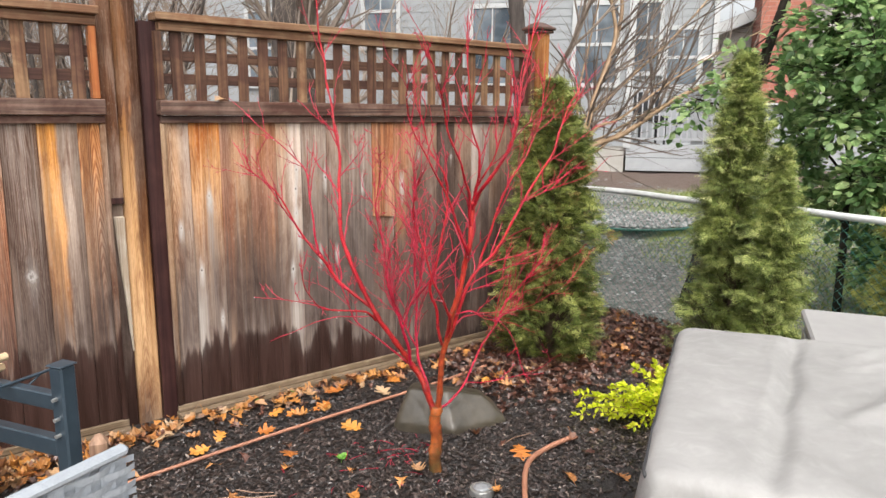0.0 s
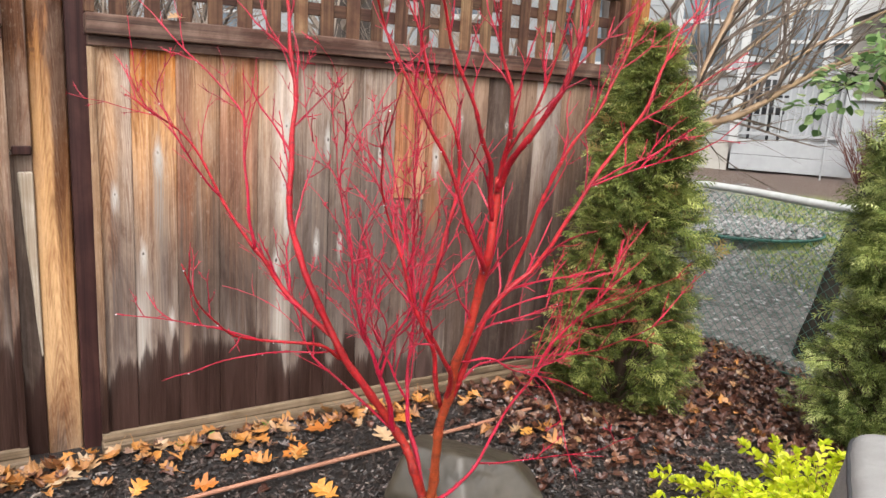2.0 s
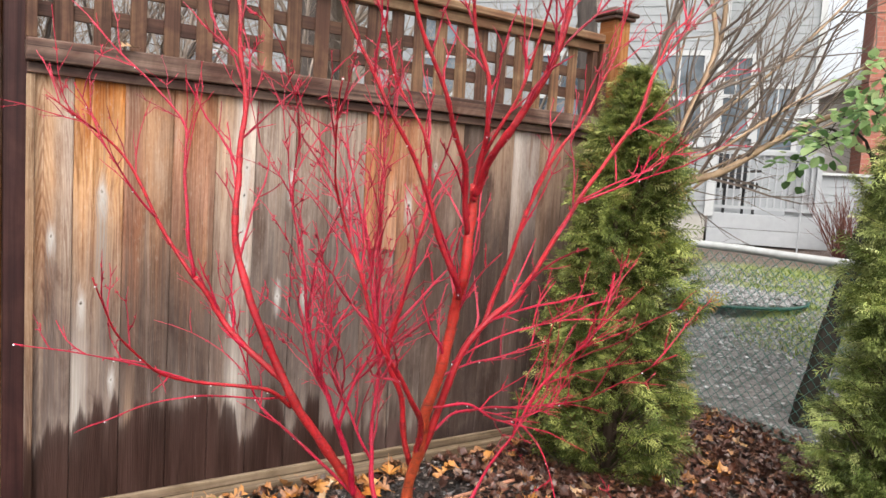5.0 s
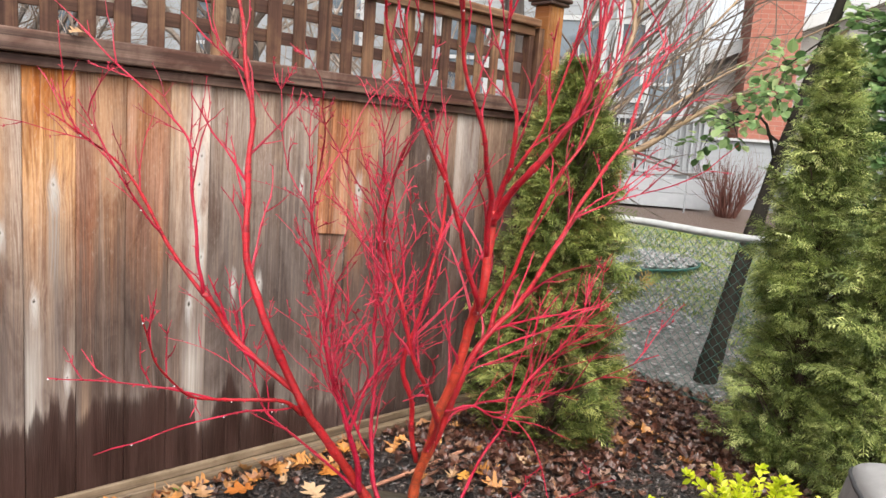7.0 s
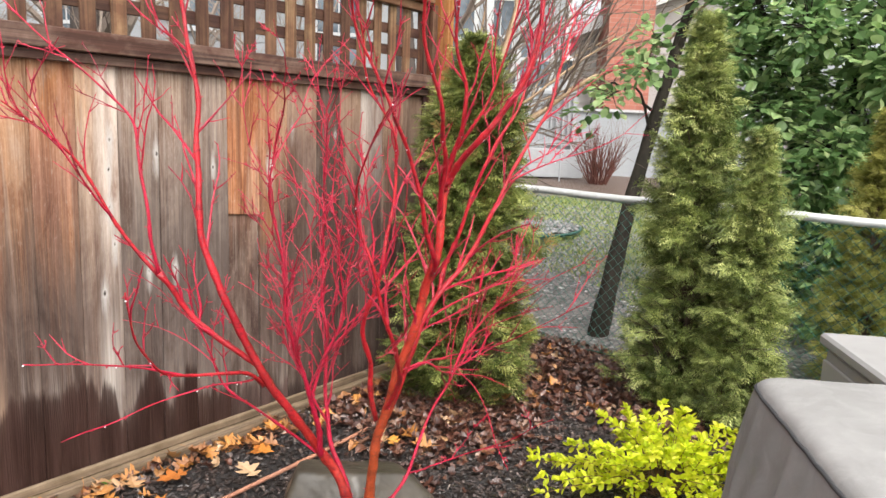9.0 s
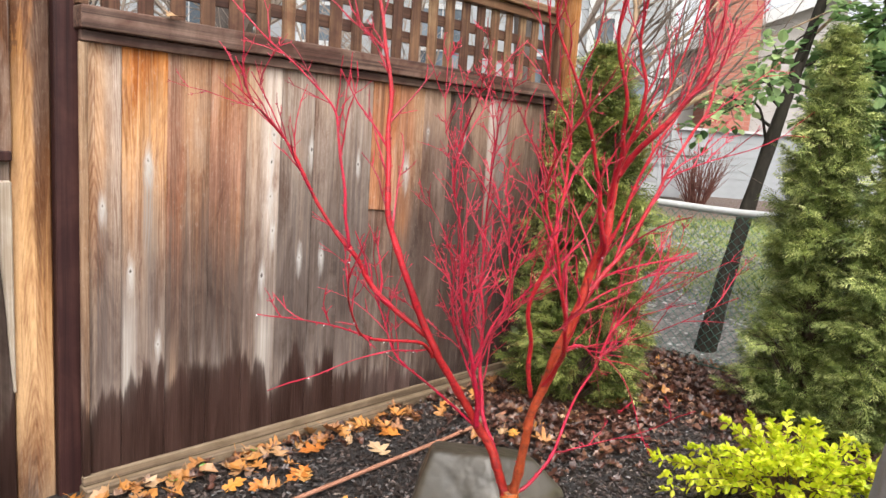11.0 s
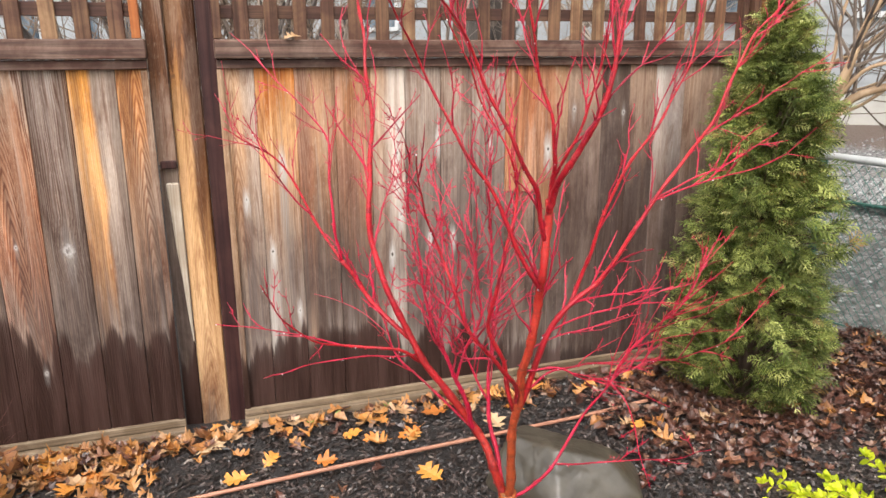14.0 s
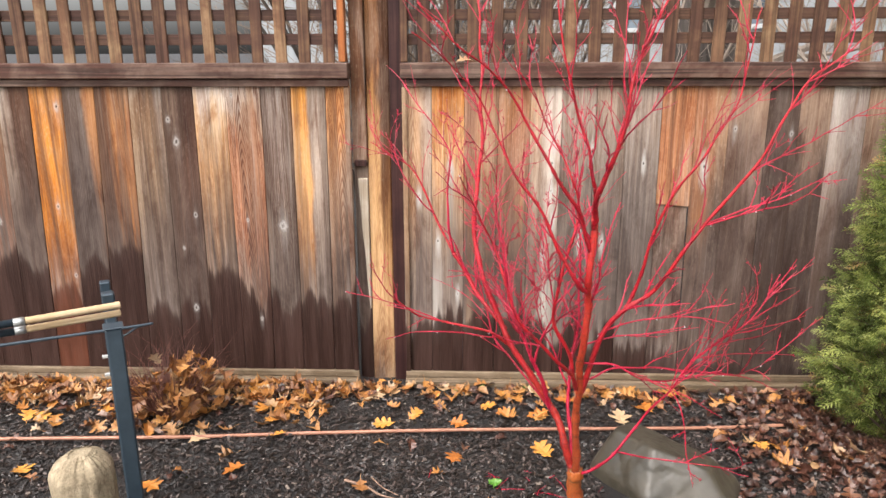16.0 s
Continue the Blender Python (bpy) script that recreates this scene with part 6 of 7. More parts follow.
def build_tan_tree():
    """Many smooth stems that rise together behind the fence end and lean out over the yard."""
    rng = random.Random(21)
    base = Vector((4.0, 4.0, 0.0))
    base.z = ground_height(base.x, base.y) - 0.03
    thing = empty("bare_tree", tuple(base))
    for j in range(8):
        out = Vector((rng.uniform(0.30, 1.0), rng.uniform(-0.50, 0.40), 0))
        rise = rng.uniform(0.45, 1.5)
        knee = Vector((rng.uniform(0.0, 0.22), rng.uniform(-0.60, -0.30), rng.uniform(1.05, 1.40)))
        pts = [Vector((rng.uniform(-0.06, 0.06), rng.uniform(-0.06, 0.06), 0)), knee * 0.55 + Vector((0, 0, 0.1)), knee,
               knee + out * 0.35 + Vector((0, 0, 0.22 * rise)), knee + out * 0.9 + Vector((rng.uniform(-0.1, 0.1), rng.uniform(-0.1, 0.1), 0.62 * rise)),
               knee + out * 1.5 + Vector((rng.uniform(-0.2, 0.2), rng.uniform(-0.2, 0.2), 1.05 * rise)), knee + out * 2.1 + Vector((rng.uniform(-0.3, 0.3), rng.uniform(-0.3, 0.3), 1.7 * rise))]
        r = rng.uniform(0.012, 0.031)
        line = smooth_line(pts, 6)
        m = len(line) - 1
        v, f = tube_arrays(line, [r * (1 - 0.68 * i / m) for i in range(m + 1)], 9)
        stem = raw_object("stem", v, f, TAN_BARK, thing, "", True)
        v, f = [], []
        for i in range(12, m):
            if rng.random() < 0.62:
                t = (line[i] - line[i - 1]).normalized()
                side = Matrix.Rotation(rng.uniform(0, 6.28), 3, t) @ t.orthogonal().normalized()
                branch_into(v, f, line[i], t * 0.7 + side * rng.uniform(0.4, 0.9), rng.uniform(0.35, 0.95), max(0.003, r * 0.35), rng, 2, 0.1)
        if v:
            tagged(raw_object("branch", v, f, TWIG_GREY, stem, "thin bare branches"), kind="stuff")
    tagged(thing, "bare multi stemmed tree with smooth tan bark", "tree")


DRY_BROWN = mottled("dry_brown_twigs", (0.10, 0.065, 0.045), (0.24, 0.17, 0.12), 20, 0.85)
TWIG_GREY = mottled("thin_dark_twigs", (0.06, 0.045, 0.038), (0.20, 0.15, 0.115), 20, 0.8)
build_tan_tree()
for i, (bx, by) in enumerate(((1.25, 7.3), (1.75, 7.6), (2.15, 8.1), (0.9, 7.9), (0.95, 6.1), (1.3, 6.0), (0.35, 6.7))):
    build_bare_tree("bare_shrub", (bx, by), [((math.sin(j * 2.4) * 0.55, math.cos(j * 2.4) * 0.55, 1.2), 3.0, 0.022) for j in range(9)],
                    "dense brown leafless shrub behind the fence", GREY_BARK, 70 + i, 2, 0.1, DRY_BROWN)
build_bare_tree("bare_tree", (4.09, 3.84), [((0.03, -0.01, 1), 6.5, 0.074)], "dark straight tree trunk behind the fence post", GREY_BARK, 22)
build_bare_tree("bare_tree", (3.05, 6.4), [((0.0, 0.0, 1), 7.0, 0.17)], "rough dark tree trunk behind the fence", GREY_BARK, 23)
build_bare_tree("bare_tree", (3.75, 6.9), [((0.02, 0.0, 1), 7.0, 0.16)], "rough dark tree trunk behind the fence", GREY_BARK, 24)
for i, (bx, by) in enumerate(((1.5, 5.6), (2.4, 5.0), (3.9, 5.3), (4.6, 6.2))):
    build_bare_tree("bare_shrub", (bx, by), [((math.sin(j * 2.4) * 0.5, math.cos(j * 2.4) * 0.5, 1.2), 2.6, 0.016) for j in range(5)],
                    "tangled bare shrub behind the lattice fence", TWIG_BROWN, 30 + i)


from mathutils.bvhtree import BVHTree

# ---- stone, hoses and small things on the bed ----
STONE = mottled("smooth_wet_fieldstone", (0.030, 0.025, 0.018), (0.088, 0.074, 0.054), 12, 0.33, 0, 0.3)
HOSE = mottled("copper_brown_drip_hose", (0.27, 0.112, 0.066), (0.42, 0.205, 0.13), 26, 0.45, 0, 0.1)


def build_stone():
    """A wedge of fieldstone: a flat tilted top, steep worn sides."""
    foot = ((-0.26, 0.10), (-0.10, -0.17), (0.20, -0.21), (0.29, -0.02), (-0.05, 0.25))
    crown = ((-0.165, 0.105, 0.165), (-0.06, -0.055, 0.165), (0.12, -0.125, 0.125), (0.175, -0.03, 0.115), (-0.075, 0.175, 0.15))
    bm = bmesh.new()
    for x, y in foot:
        bm.verts.new((x, y, -0.05))
        bm.verts.new((x * 0.99, y * 0.99, 0.02))
    for c in crown:
        bm.verts.new(c)
    bmesh.ops.convex_hull(bm, input=bm.verts[:])
    hull = BVHTree.FromBMesh(bm)
    bm.free()
    bm = bmesh.new()
    bmesh.ops.create_icosphere(bm, subdivisions=6, radius=1.0)
    heart = Vector((0.0, 0.0, 0.05))
    for v in bm.verts:
        v.co = hull.ray_cast(heart + v.co * 2, -v.co)[0]
    for i in range(9):
        bmesh.ops.smooth_vert(bm, verts=bm.verts[:], factor=0.5, use_axis_x=True, use_axis_y=True, use_axis_z=True)
    for v in bm.verts:
        v.co += (v.co - heart).normalized() * (0.009 * noise.noise(v.co * 8) + 0.004 * noise.noise(v.co * 21) + 0.0015 * noise.noise(v.co * 60))
    ob = mesh_object("boulder", bm, STONE, smooth=True)
    ob.matrix_basis = pose(2.07, 2.52, 0.004)
    tagged(ob, "smooth wet grey brown boulder on the mulch", "stone")


build_stone()


def ground_line(points, lift):
    return [(x, y, ground_height(x, y) + lift) for x, y in points]


def build_hose(points, r, label):
    line = smooth_line(ground_line(points, r * 0.7 + 0.012), 8)
    base = line[0].copy()
    v, f = tube_arrays([p - base for p in line], [r] * len(line), 8)
    ob = raw_object("drip_hose", v, f, HOSE, None, "", True)
    ob.matrix_basis = Matrix.Translation(base)
    tagged(ob, label, "hose", "drip hoses")


build_hose([(-1.5, 2.66), (-0.58, 2.73), (0.2, 2.77), (0.73, 2.82), (1.3, 2.85), (1.9, 2.88), (2.4, 2.9), (2.77, 2.925)], 0.0078, "long copper brown drip hose across the mulch")
build_hose([(1.62, 1.52), (1.84, 1.77), (2.02, 1.93), (2.2, 1.99), (2.39, 2.0)], 0.0115, "copper brown hose curving out of the mulch")
build_hose([(0.42, 1.85), (0.75, 1.95), (1.05, 1.90), (1.25, 1.80)], 0.009, "copper brown hose half sunk in mulch")

# ---- low golden shrub ----
GOLD_LEAF = foliage_material("golden_leaves", [(0.0, (0.48, 0.60, 0.02)), (0.5, (0.80, 0.87, 0.035)), (1.0, (0.95, 0.92, 0.10))], 0.42, 0.5)
BROWN_TWIG = mottled("brown_twig", (0.10, 0.055, 0.03), (0.20, 0.11, 0.06), 30, 0.7)


def build_golden_shrub():
    rng = random.Random(77)
    at = Vector((2.88, 1.78, ground_height(2.88, 1.78)))
    thing = empty("golden_shrub", tuple(at))
    bv, bf, lv, lf = [], [], [], []
    tips = []
    for i in range(78):
        a, reach = rng.uniform(0, 2 * math.pi), 0.29 * math.sqrt(rng.random())
        tips.append(Vector((math.cos(a) * reach, math.sin(a) * reach, rng.uniform(0.10, 0.28) * (1.1 - reach))))
    for i in range(16):
        # low sprigs creep out over the mulch
        a, reach = rng.gauss(2.1, 0.35), rng.uniform(0.2, 0.52)
        tips.append(Vector((math.cos(a) * reach, math.sin(a) * reach, rng.uniform(0.03, 0.12))))
    for tip in tips:
        line = smooth_line([Vector((tip.x * 0.15, tip.y * 0.15, 0)), tip * 0.55 + Vector((rng.gauss(0, 0.015), rng.gauss(0, 0.015), 0.03)), tip], 7)
        n = len(line)
        tube_arrays(line, [0.0024 - 0.0001 * k for k in range(n)], 4, bv, bf)
        for k in range(int(n * 0.4), n):
            t = (line[k] - line[k - 1]).normalized()
            side = Matrix.Rotation(k * 1.9, 3, t) @ t.orthogonal().normalized()
            for s in (1, -1):
                leaf_into(lv, lf, line[k], side * s + t * rng.uniform(0.3, 0.9) + Vector((0, 0, 0.3)), rng.uniform(0.024, 0.038), rng, 0.30)
        for s in range(7):
            leaf_into(lv, lf, tip, Vector((rng.gauss(0, 0.8), rng.gauss(0, 0.8), rng.uniform(0.3, 1.0))), rng.uniform(0.022, 0.034), rng, 0.30)
    tagged(raw_object("foliage", lv, lf, GOLD_LEAF, thing, "bright yellow green small leaves"), kind="stuff")
    tagged(raw_object("stem", bv, bf, BROWN_TWIG, thing), kind="stuff")
    tagged(thing, "low bright yellow green shrub in the mulch", "shrub")

build_golden_shrub()

# ---- twiggy dormant shrub with leaves caught in it ----
RED_TWIG = mottled("dark_red_brown_twigs", (0.07, 0.022, 0.018), (0.16, 0.06, 0.04), 30, 0.7)
OAK_LEAF = islands("fallen_oak_leaf", [(0.0, (0.17, 0.06, 0.025)), (0.28, (0.38, 0.155, 0.042)), (0.55, (0.56, 0.235, 0.045)), (0.80, (0.42, 0.21, 0.085)), (0.95, (0.46, 0.28, 0.14)), (1.0, (0.58, 0.42, 0.27))], 0.5)
LITTER = islands("brown_leaf_litter", [(0.0, (0.040, 0.017, 0.012)), (0.4, (0.085, 0.031, 0.020)), (0.72, (0.14, 0.052, 0.032)), (0.92, (0.18, 0.085, 0.05)), (1.0, (0.32, 0.20, 0.14))], 0.34)
MULCH = islands("wet_bark_chips", [(0.0, (0.011, 0.009, 0.008)), (0.5, (0.033, 0.026, 0.0235)), (0.80, (0.074, 0.056, 0.050)), (0.955, (0.135, 0.100, 0.090)), (1.0, (0.34, 0.28, 0.235))], 0.30)


def oak_leaf_into(verts, faces, m, size, rng, curl=0.35, lobed=True):
    """A lobed oak leaf, curled along and across its midrib."""
    if lobed:
        half = ((0.0, 0.01), (0.13, 0.05), (0.20, 0.25), (0.29, 0.29), (0.34, 0.11), (0.47, 0.40), (0.58, 0.45), (0.57, 0.15), (0.73, 0.35), (0.84, 0.33), (0.81, 0.13), (1.0, 0.0))
    else:
        half = ((0.0, 0.01), (0.10, 0.08), (0.18, 0.22), (0.26, 0.28), (0.35, 0.23), (0.46, 0.35), (0.54, 0.38), (0.58, 0.27), (0.70, 0.31), (0.78, 0.28), (0.84, 0.16), (1.0, 0.0))
    rim = [[(u + rng.uniform(-0.03, 0.03) * (0.0 < u < 1.0), side * w * rng.uniform(0.6, 1.12)) for u, w in half] for side in (1, -1)]
    spine = [(u, 0.0) for u in (0.0, 0.11, 0.20, 0.27, 0.34, 0.44, 0.52, 0.58, 0.67, 0.76, 0.83, 1.0)]
    c1, c2, tw = rng.uniform(-curl, curl), rng.uniform(0.2, 1.0) * curl * 1.6, rng.uniform(-0.5, 0.5)

    def lift(p):
        x, y = p
        return m @ (Vector((x - 0.5, y, c1 * (x - 0.5) ** 2 * 1.6 + c2 * abs(y) ** 1.5 + tw * y * (x - 0.5))) * size)
    s = len(verts)
    n = len(spine)
    verts.extend(lift(p) for p in spine)
    verts.extend(lift(p) for p in rim[0])
    verts.extend(lift(p) for p in rim[1])
    for i in range(n - 1):
        faces.append((s + i, s + i + 1, s + n + i + 1, s + n + i))
        faces.append((s + i + 1, s + i, s + 2 * n + i, s + 2 * n + i + 1))
    stem = [m @ (Vector((-0.5, 0, c1 * 0.4)) * size), m @ (Vector((-0.74, 0.03, c1 * 0.5 + 0.03)) * size)]
    tube_arrays(stem, [0.0013, 0.001], 3, verts, faces)


def build_dormant_shrub():
    rng = random.Random(44)
    at = Vector((0.035, 2.98, ground_height(0.035, 2.98)))
    thing = empty("dormant_shrub", tuple(at))
    v, f = [], []
    for i in range(100):
        a, r = rng.uniform(0, 6.28), rng.uniform(0.04, 0.24)
        branch_into(v, f, Vector((math.cos(a) * 0.05, math.sin(a) * 0.05, 0)), Vector((math.cos(a) * r * 1.9, math.sin(a) * r * 1.9, 0.42)), rng.uniform(0.15, 0.27), 0.0036, rng, 2, 0.0, 0.8)
    tagged(raw_object("twig", v, f, RED_TWIG, thing, "fine dark red brown twigs"), kind="stuff")
    v, f = [], []
    for i in range(80):
        a, r = rng.gauss(-0.4, 1.4), rng.uniform(0.03, 0.26)
        m = pose(math.cos(a) * r, math.sin(a) * r, rng.uniform(0.03, 0.25) * (1.2 - r * 2), rng.uniform(-70, 70), rng.uniform(-70, 70), rng.uniform(0, 360))
        oak_leaf_into(v, f, m, rng.uniform(0.06, 0.10), rng, 0.7)
    tagged(raw_object("caught_leaf", v, f, OAK_LEAF, thing, "dry tan oak leaves"), kind="stuff")
    tagged(thing, "twiggy leafless shrub with dry leaves caught in it", "shrub")


build_dormant_shrub()

# ---- path light sunk in the mulch ----
STEEL = mottled("brushed_steel", (0.42, 0.42, 0.41), (0.62, 0.62, 0.60), 40, 0.32, 0.8, 0.1)
DARK_CELL = mottled("grey_light_lens", (0.16, 0.165, 0.17), (0.26, 0.27, 0.28), 30, 0.25)


def build_path_light():
    thing = empty("path_light", (1.735, 1.90, ground_height(1.735, 1.90)))
    bm = bmesh.new()
    bmesh.ops.create_cone(bm, cap_ends=True, segments=28, radius1=0.050, radius2=0.046, depth=0.03, matrix=Matrix.Translation((0, 0, 0.012)))
    bmesh.ops.bevel(bm, geom=[e for e in bm.edges if e.calc_length() < 0.02], offset=0.003, segments=2, affect="EDGES")
    part("housing", bm, STEEL, thing)
    bm = bmesh.new()
    bmesh.ops.create_uvsphere(bm, u_segments=24, v_segments=8, radius=0.034, matrix=Matrix.Translation((0, 0, 0.026)) @ Matrix.Diagonal((1, 1, 0.28, 1)))
    part("lens", bm, DARK_CELL, thing, "", True)
    tagged(thing, "small round steel path light in the mulch", "path light")


build_path_light()

# ---- grey furniture covers ----
def fabric(name, a, b):
    k = Nodes(name)
    v = k.coords()
    weave = k.noise(v, 420, 2)
    soft = k.noise(v, 3.5, 4, 0.55, 0.6)
    stain = k.noise(v, 1.7, 5, 0.65, 1.0)
    colour = k.mix(k.ramp(soft, [(0.35, 0.0), (0.65, 1.0)]), a, b)
    colour = k.mix(k.math("MULTIPLY", k.ramp(stain, [(0.5, 0.0), (0.7, 1.0)]), 0.3), colour, tuple(c * 0.6 for c in a))
    worn = k.noise(v, 11, 6, 0.72, 1.4)
    colour = k.mix(k.math("MULTIPLY", k.ramp(worn, [(0.50, 0.0), (0.68, 1.0)]), 0.22), colour, tuple(min(1.0, c * 1.5) for c in b))
    colour = k.mix(k.math("MULTIPLY", k.ramp(worn, [(0.32, 1.0), (0.46, 0.0)]), 0.22), colour, tuple(c * 0.65 for c in a))
    crumple = k.noise(v, 17, 3, 0.5, 1.6)
    k.bump(k.math("ADD", k.math("MULTIPLY", weave, 0.15), k.math("ADD", soft, k.math("MULTIPLY", crumple, 0.06))), 0.32, 0.02)
    return k.done(colour, 0.62)


COVER_GREY = fabric("grey_cover_cloth", (0.22, 0.213, 0.205), (0.275, 0.267, 0.258))
PIPING = mottled("dark_seam_piping", (0.020, 0.020, 0.022), (0.045, 0.045, 0.047), 40, 0.7)
BENCH_GREY = mottled("pale_grey_resin", (0.24, 0.232, 0.227), (0.30, 0.29, 0.283), 12, 0.55)


def build_cover(name, corner, length, width, h, label, seed=0.0, flare=0.10):
    """A cloth cover with eased corners: one far corner is given, the sides run back towards the added terrace. It lies
    flat along the seam, sags into a valley and bunches up beyond.
    """
    along, across = Vector((-0.87, -0.493, 0)), Vector((0.493, -0.87, 0))
    centre = Vector((*corner, 0)) + along * length / 2 + across * width / 2
    thing = empty(name, (centre.x, centre.y, -0.01), math.degrees(math.atan2(-along.y, -along.x)))
    bm = bmesh.new()
    bmesh.ops.create_cube(bm, size=1.0)
    bmesh.ops.subdivide_edges(bm, edges=bm.edges[:], cuts=104, use_grid_fill=True)

    def ridge(p, sharp):
        return max(0.0, 1 - sharp * abs(noise.noise(p)))
    for v in bm.verts:
        x, y, z = v.co * 2
        p = 24.0
        n = (abs(x) ** p + abs(y) ** p + abs(z) ** p) ** (1 / p)
        q = Vector((x / n, y / n, z / n))
        down = 1 - (q.z + 1) / 2
        g = 1 + flare * down
        out = Vector((q.x * length / 2 * g, q.y * width / 2 * g, (q.z + 1) / 2 * h))
        inward, ahead = (1 - q.y) * width / 2, (q.x + 1) / 2
        top = (q.z + 1) / 2
        beyond = max(0.0, min(1.0, (inward - 0.42) / 0.15))
        # the valley narrows towards the near edge
        valley = inward - (0.25 + 0.13 * ahead) - 0.012 * noise.noise(Vector((x * 3, seed, 0)))
        crease = -0.034 * math.exp(-(valley / 0.024) ** 2) * (0.45 + 0.55 * ahead) + 0.009 * math.exp(-((valley + 0.05) / 0.028) ** 2) * ahead
        crease -= 0.014 * math.exp(-((valley + 0.038 - 0.03 * (1 - ahead)) / 0.012) ** 2) * max(0.0, ahead - 0.45)
        sash = inward - 0.44 - 0.75 * (ahead - 0.35) - 0.02 * noise.noise(Vector((x * 2.5, y, 4)))
        crease += (0.013 * math.exp(-(sash / 0.035) ** 2) - 0.010 * math.exp(-((sash - 0.06) / 0.03) ** 2)) * max(0.0, min(1.0, (ahead - 0.3) * 5)) * max(0.0, min(1.0, (inward - 0.36) / 0.1))
        flat = 0.0015 * ridge(Vector((x * 1.7, y * 2.6, 9)), 6.0) + 0.001 * ridge(Vector((x * 3.4 + 4, y * 1.2, 2)), 6.0) + 0.003 * noise.noise(Vector((x * 2.4 + seed, y * 2.4, 0)))
        bunch = 0.014 * noise.noise(Vector((x * 1.7 + seed, y * 1.7, 3))) + 0.014 * ridge(Vector((x * 1.1 + y * 1.6, y * 1.4 - x * 0.8, 7 + seed)), 6.0) + 0.006 * ridge(Vector((x * 3.2, y * 4.0 + x * 2, 11 + seed)), 4.0)
        out.z += top ** 6 * (crease * (1 - ahead ** 9) + flat + beyond * (0.006 + bunch) * (1 - ahead ** 5))
        if down > 0.02:
            fold = 0.022 * noise.noise(Vector((x * 2.6 + seed, y * 2.6, z * 0.5))) + 0.016 * ridge(Vector((x * 5 + seed, y * 5, z * 0.6)), 3.0)
            out += Vector((q.x, q.y, 0)) * fold * min(1.0, down * 3)
        v.co = out
    bmesh.ops.delete(bm, geom=[f for f in bm.faces if f.calc_center_median().z < 0.004], context="FACES")
    skin = BVHTree.FromBMesh(bm)
    # piped seam along the shoulder, following the cloth
    line = []
    for i in range(61):
        t = -0.94 + 1.912 * i / 60
        hit = skin.ray_cast(Vector((t * length / 2, width, h - 0.032)), Vector((0, -1, 0)))[0]
        if hit is not None:
            line.append(hit + Vector((0, 0.001, 0)))
    part("cloth", bm, COVER_GREY, thing, "", True)
    v, f = tube_arrays(line, [0.0046] * len(line), 6)
    raw_object("seam", v, f, PIPING, thing, "dark piped seam", True)
    tagged(thing, label, "furniture cover")

build_cover("furniture_cover", (2.215, 1.395), 1.17, 1.15, 0.732, "grey cloth cover over garden furniture, wrinkled on top")


def build_storage_box():
    """A low pale resin deck box with panelled sides."""
    along, across = Vector((-0.87, -0.493, 0)), Vector((0.493, -0.87, 0))
    c = Vector((3.20, 1.41, 0)) + along * 0.30 + across * 0.55
    thing = empty("deck_box", (c.x, c.y, -0.01), math.degrees(math.atan2(-along.y, -along.x)))
    part("body", boxed(-0.28, 0.28, -0.53, 0.53, 0, 0.57, 0.012), BENCH_GREY, thing)
    part("lid", boxed(-0.30, 0.30, -0.55, 0.55, 0.572, 0.615, 0.010), BENCH_GREY, thing)
    for i in range(4):
        y = -0.53 + 0.265 * i
        part("panel", boxed(0.281, 0.292, y + 0.012, y + 0.253, 0.05, 0.53, 0.004), BENCH_GREY, thing)
        part("panel", boxed(-0.292, -0.281, y + 0.012, y + 0.253, 0.05, 0.53, 0.004), BENCH_GREY, thing)
    for i in range(2):
        x = -0.28 + 0.28 * i
        part("panel", boxed(x + 0.012, x + 0.268, 0.531, 0.542, 0.05, 0.53, 0.004), BENCH_GREY, thing)
    tagged(thing, "low pale grey garden storage box", "storage box")


build_storage_box()

# ---- firewood rack with its log and fire tools ----
RACK_BLUE = mottled("slate_blue_steel", (0.018, 0.030, 0.042), (0.04, 0.06, 0.078), 24, 0.42, 0.2, 0.12)
HANDLE_WOOD = rail_wood("turned_handle_wood", (0.50, 0.36, 0.21), (0.62, 0.48, 0.32), (0.34, 0.22, 0.11), "X", 0.5)
LOG_BARK = mottled("pale_furrowed_bark", (0.13, 0.095, 0.055), (0.46, 0.37, 0.25), 95, 0.9, 0, 1.0, stretch=(1, 1, 1))


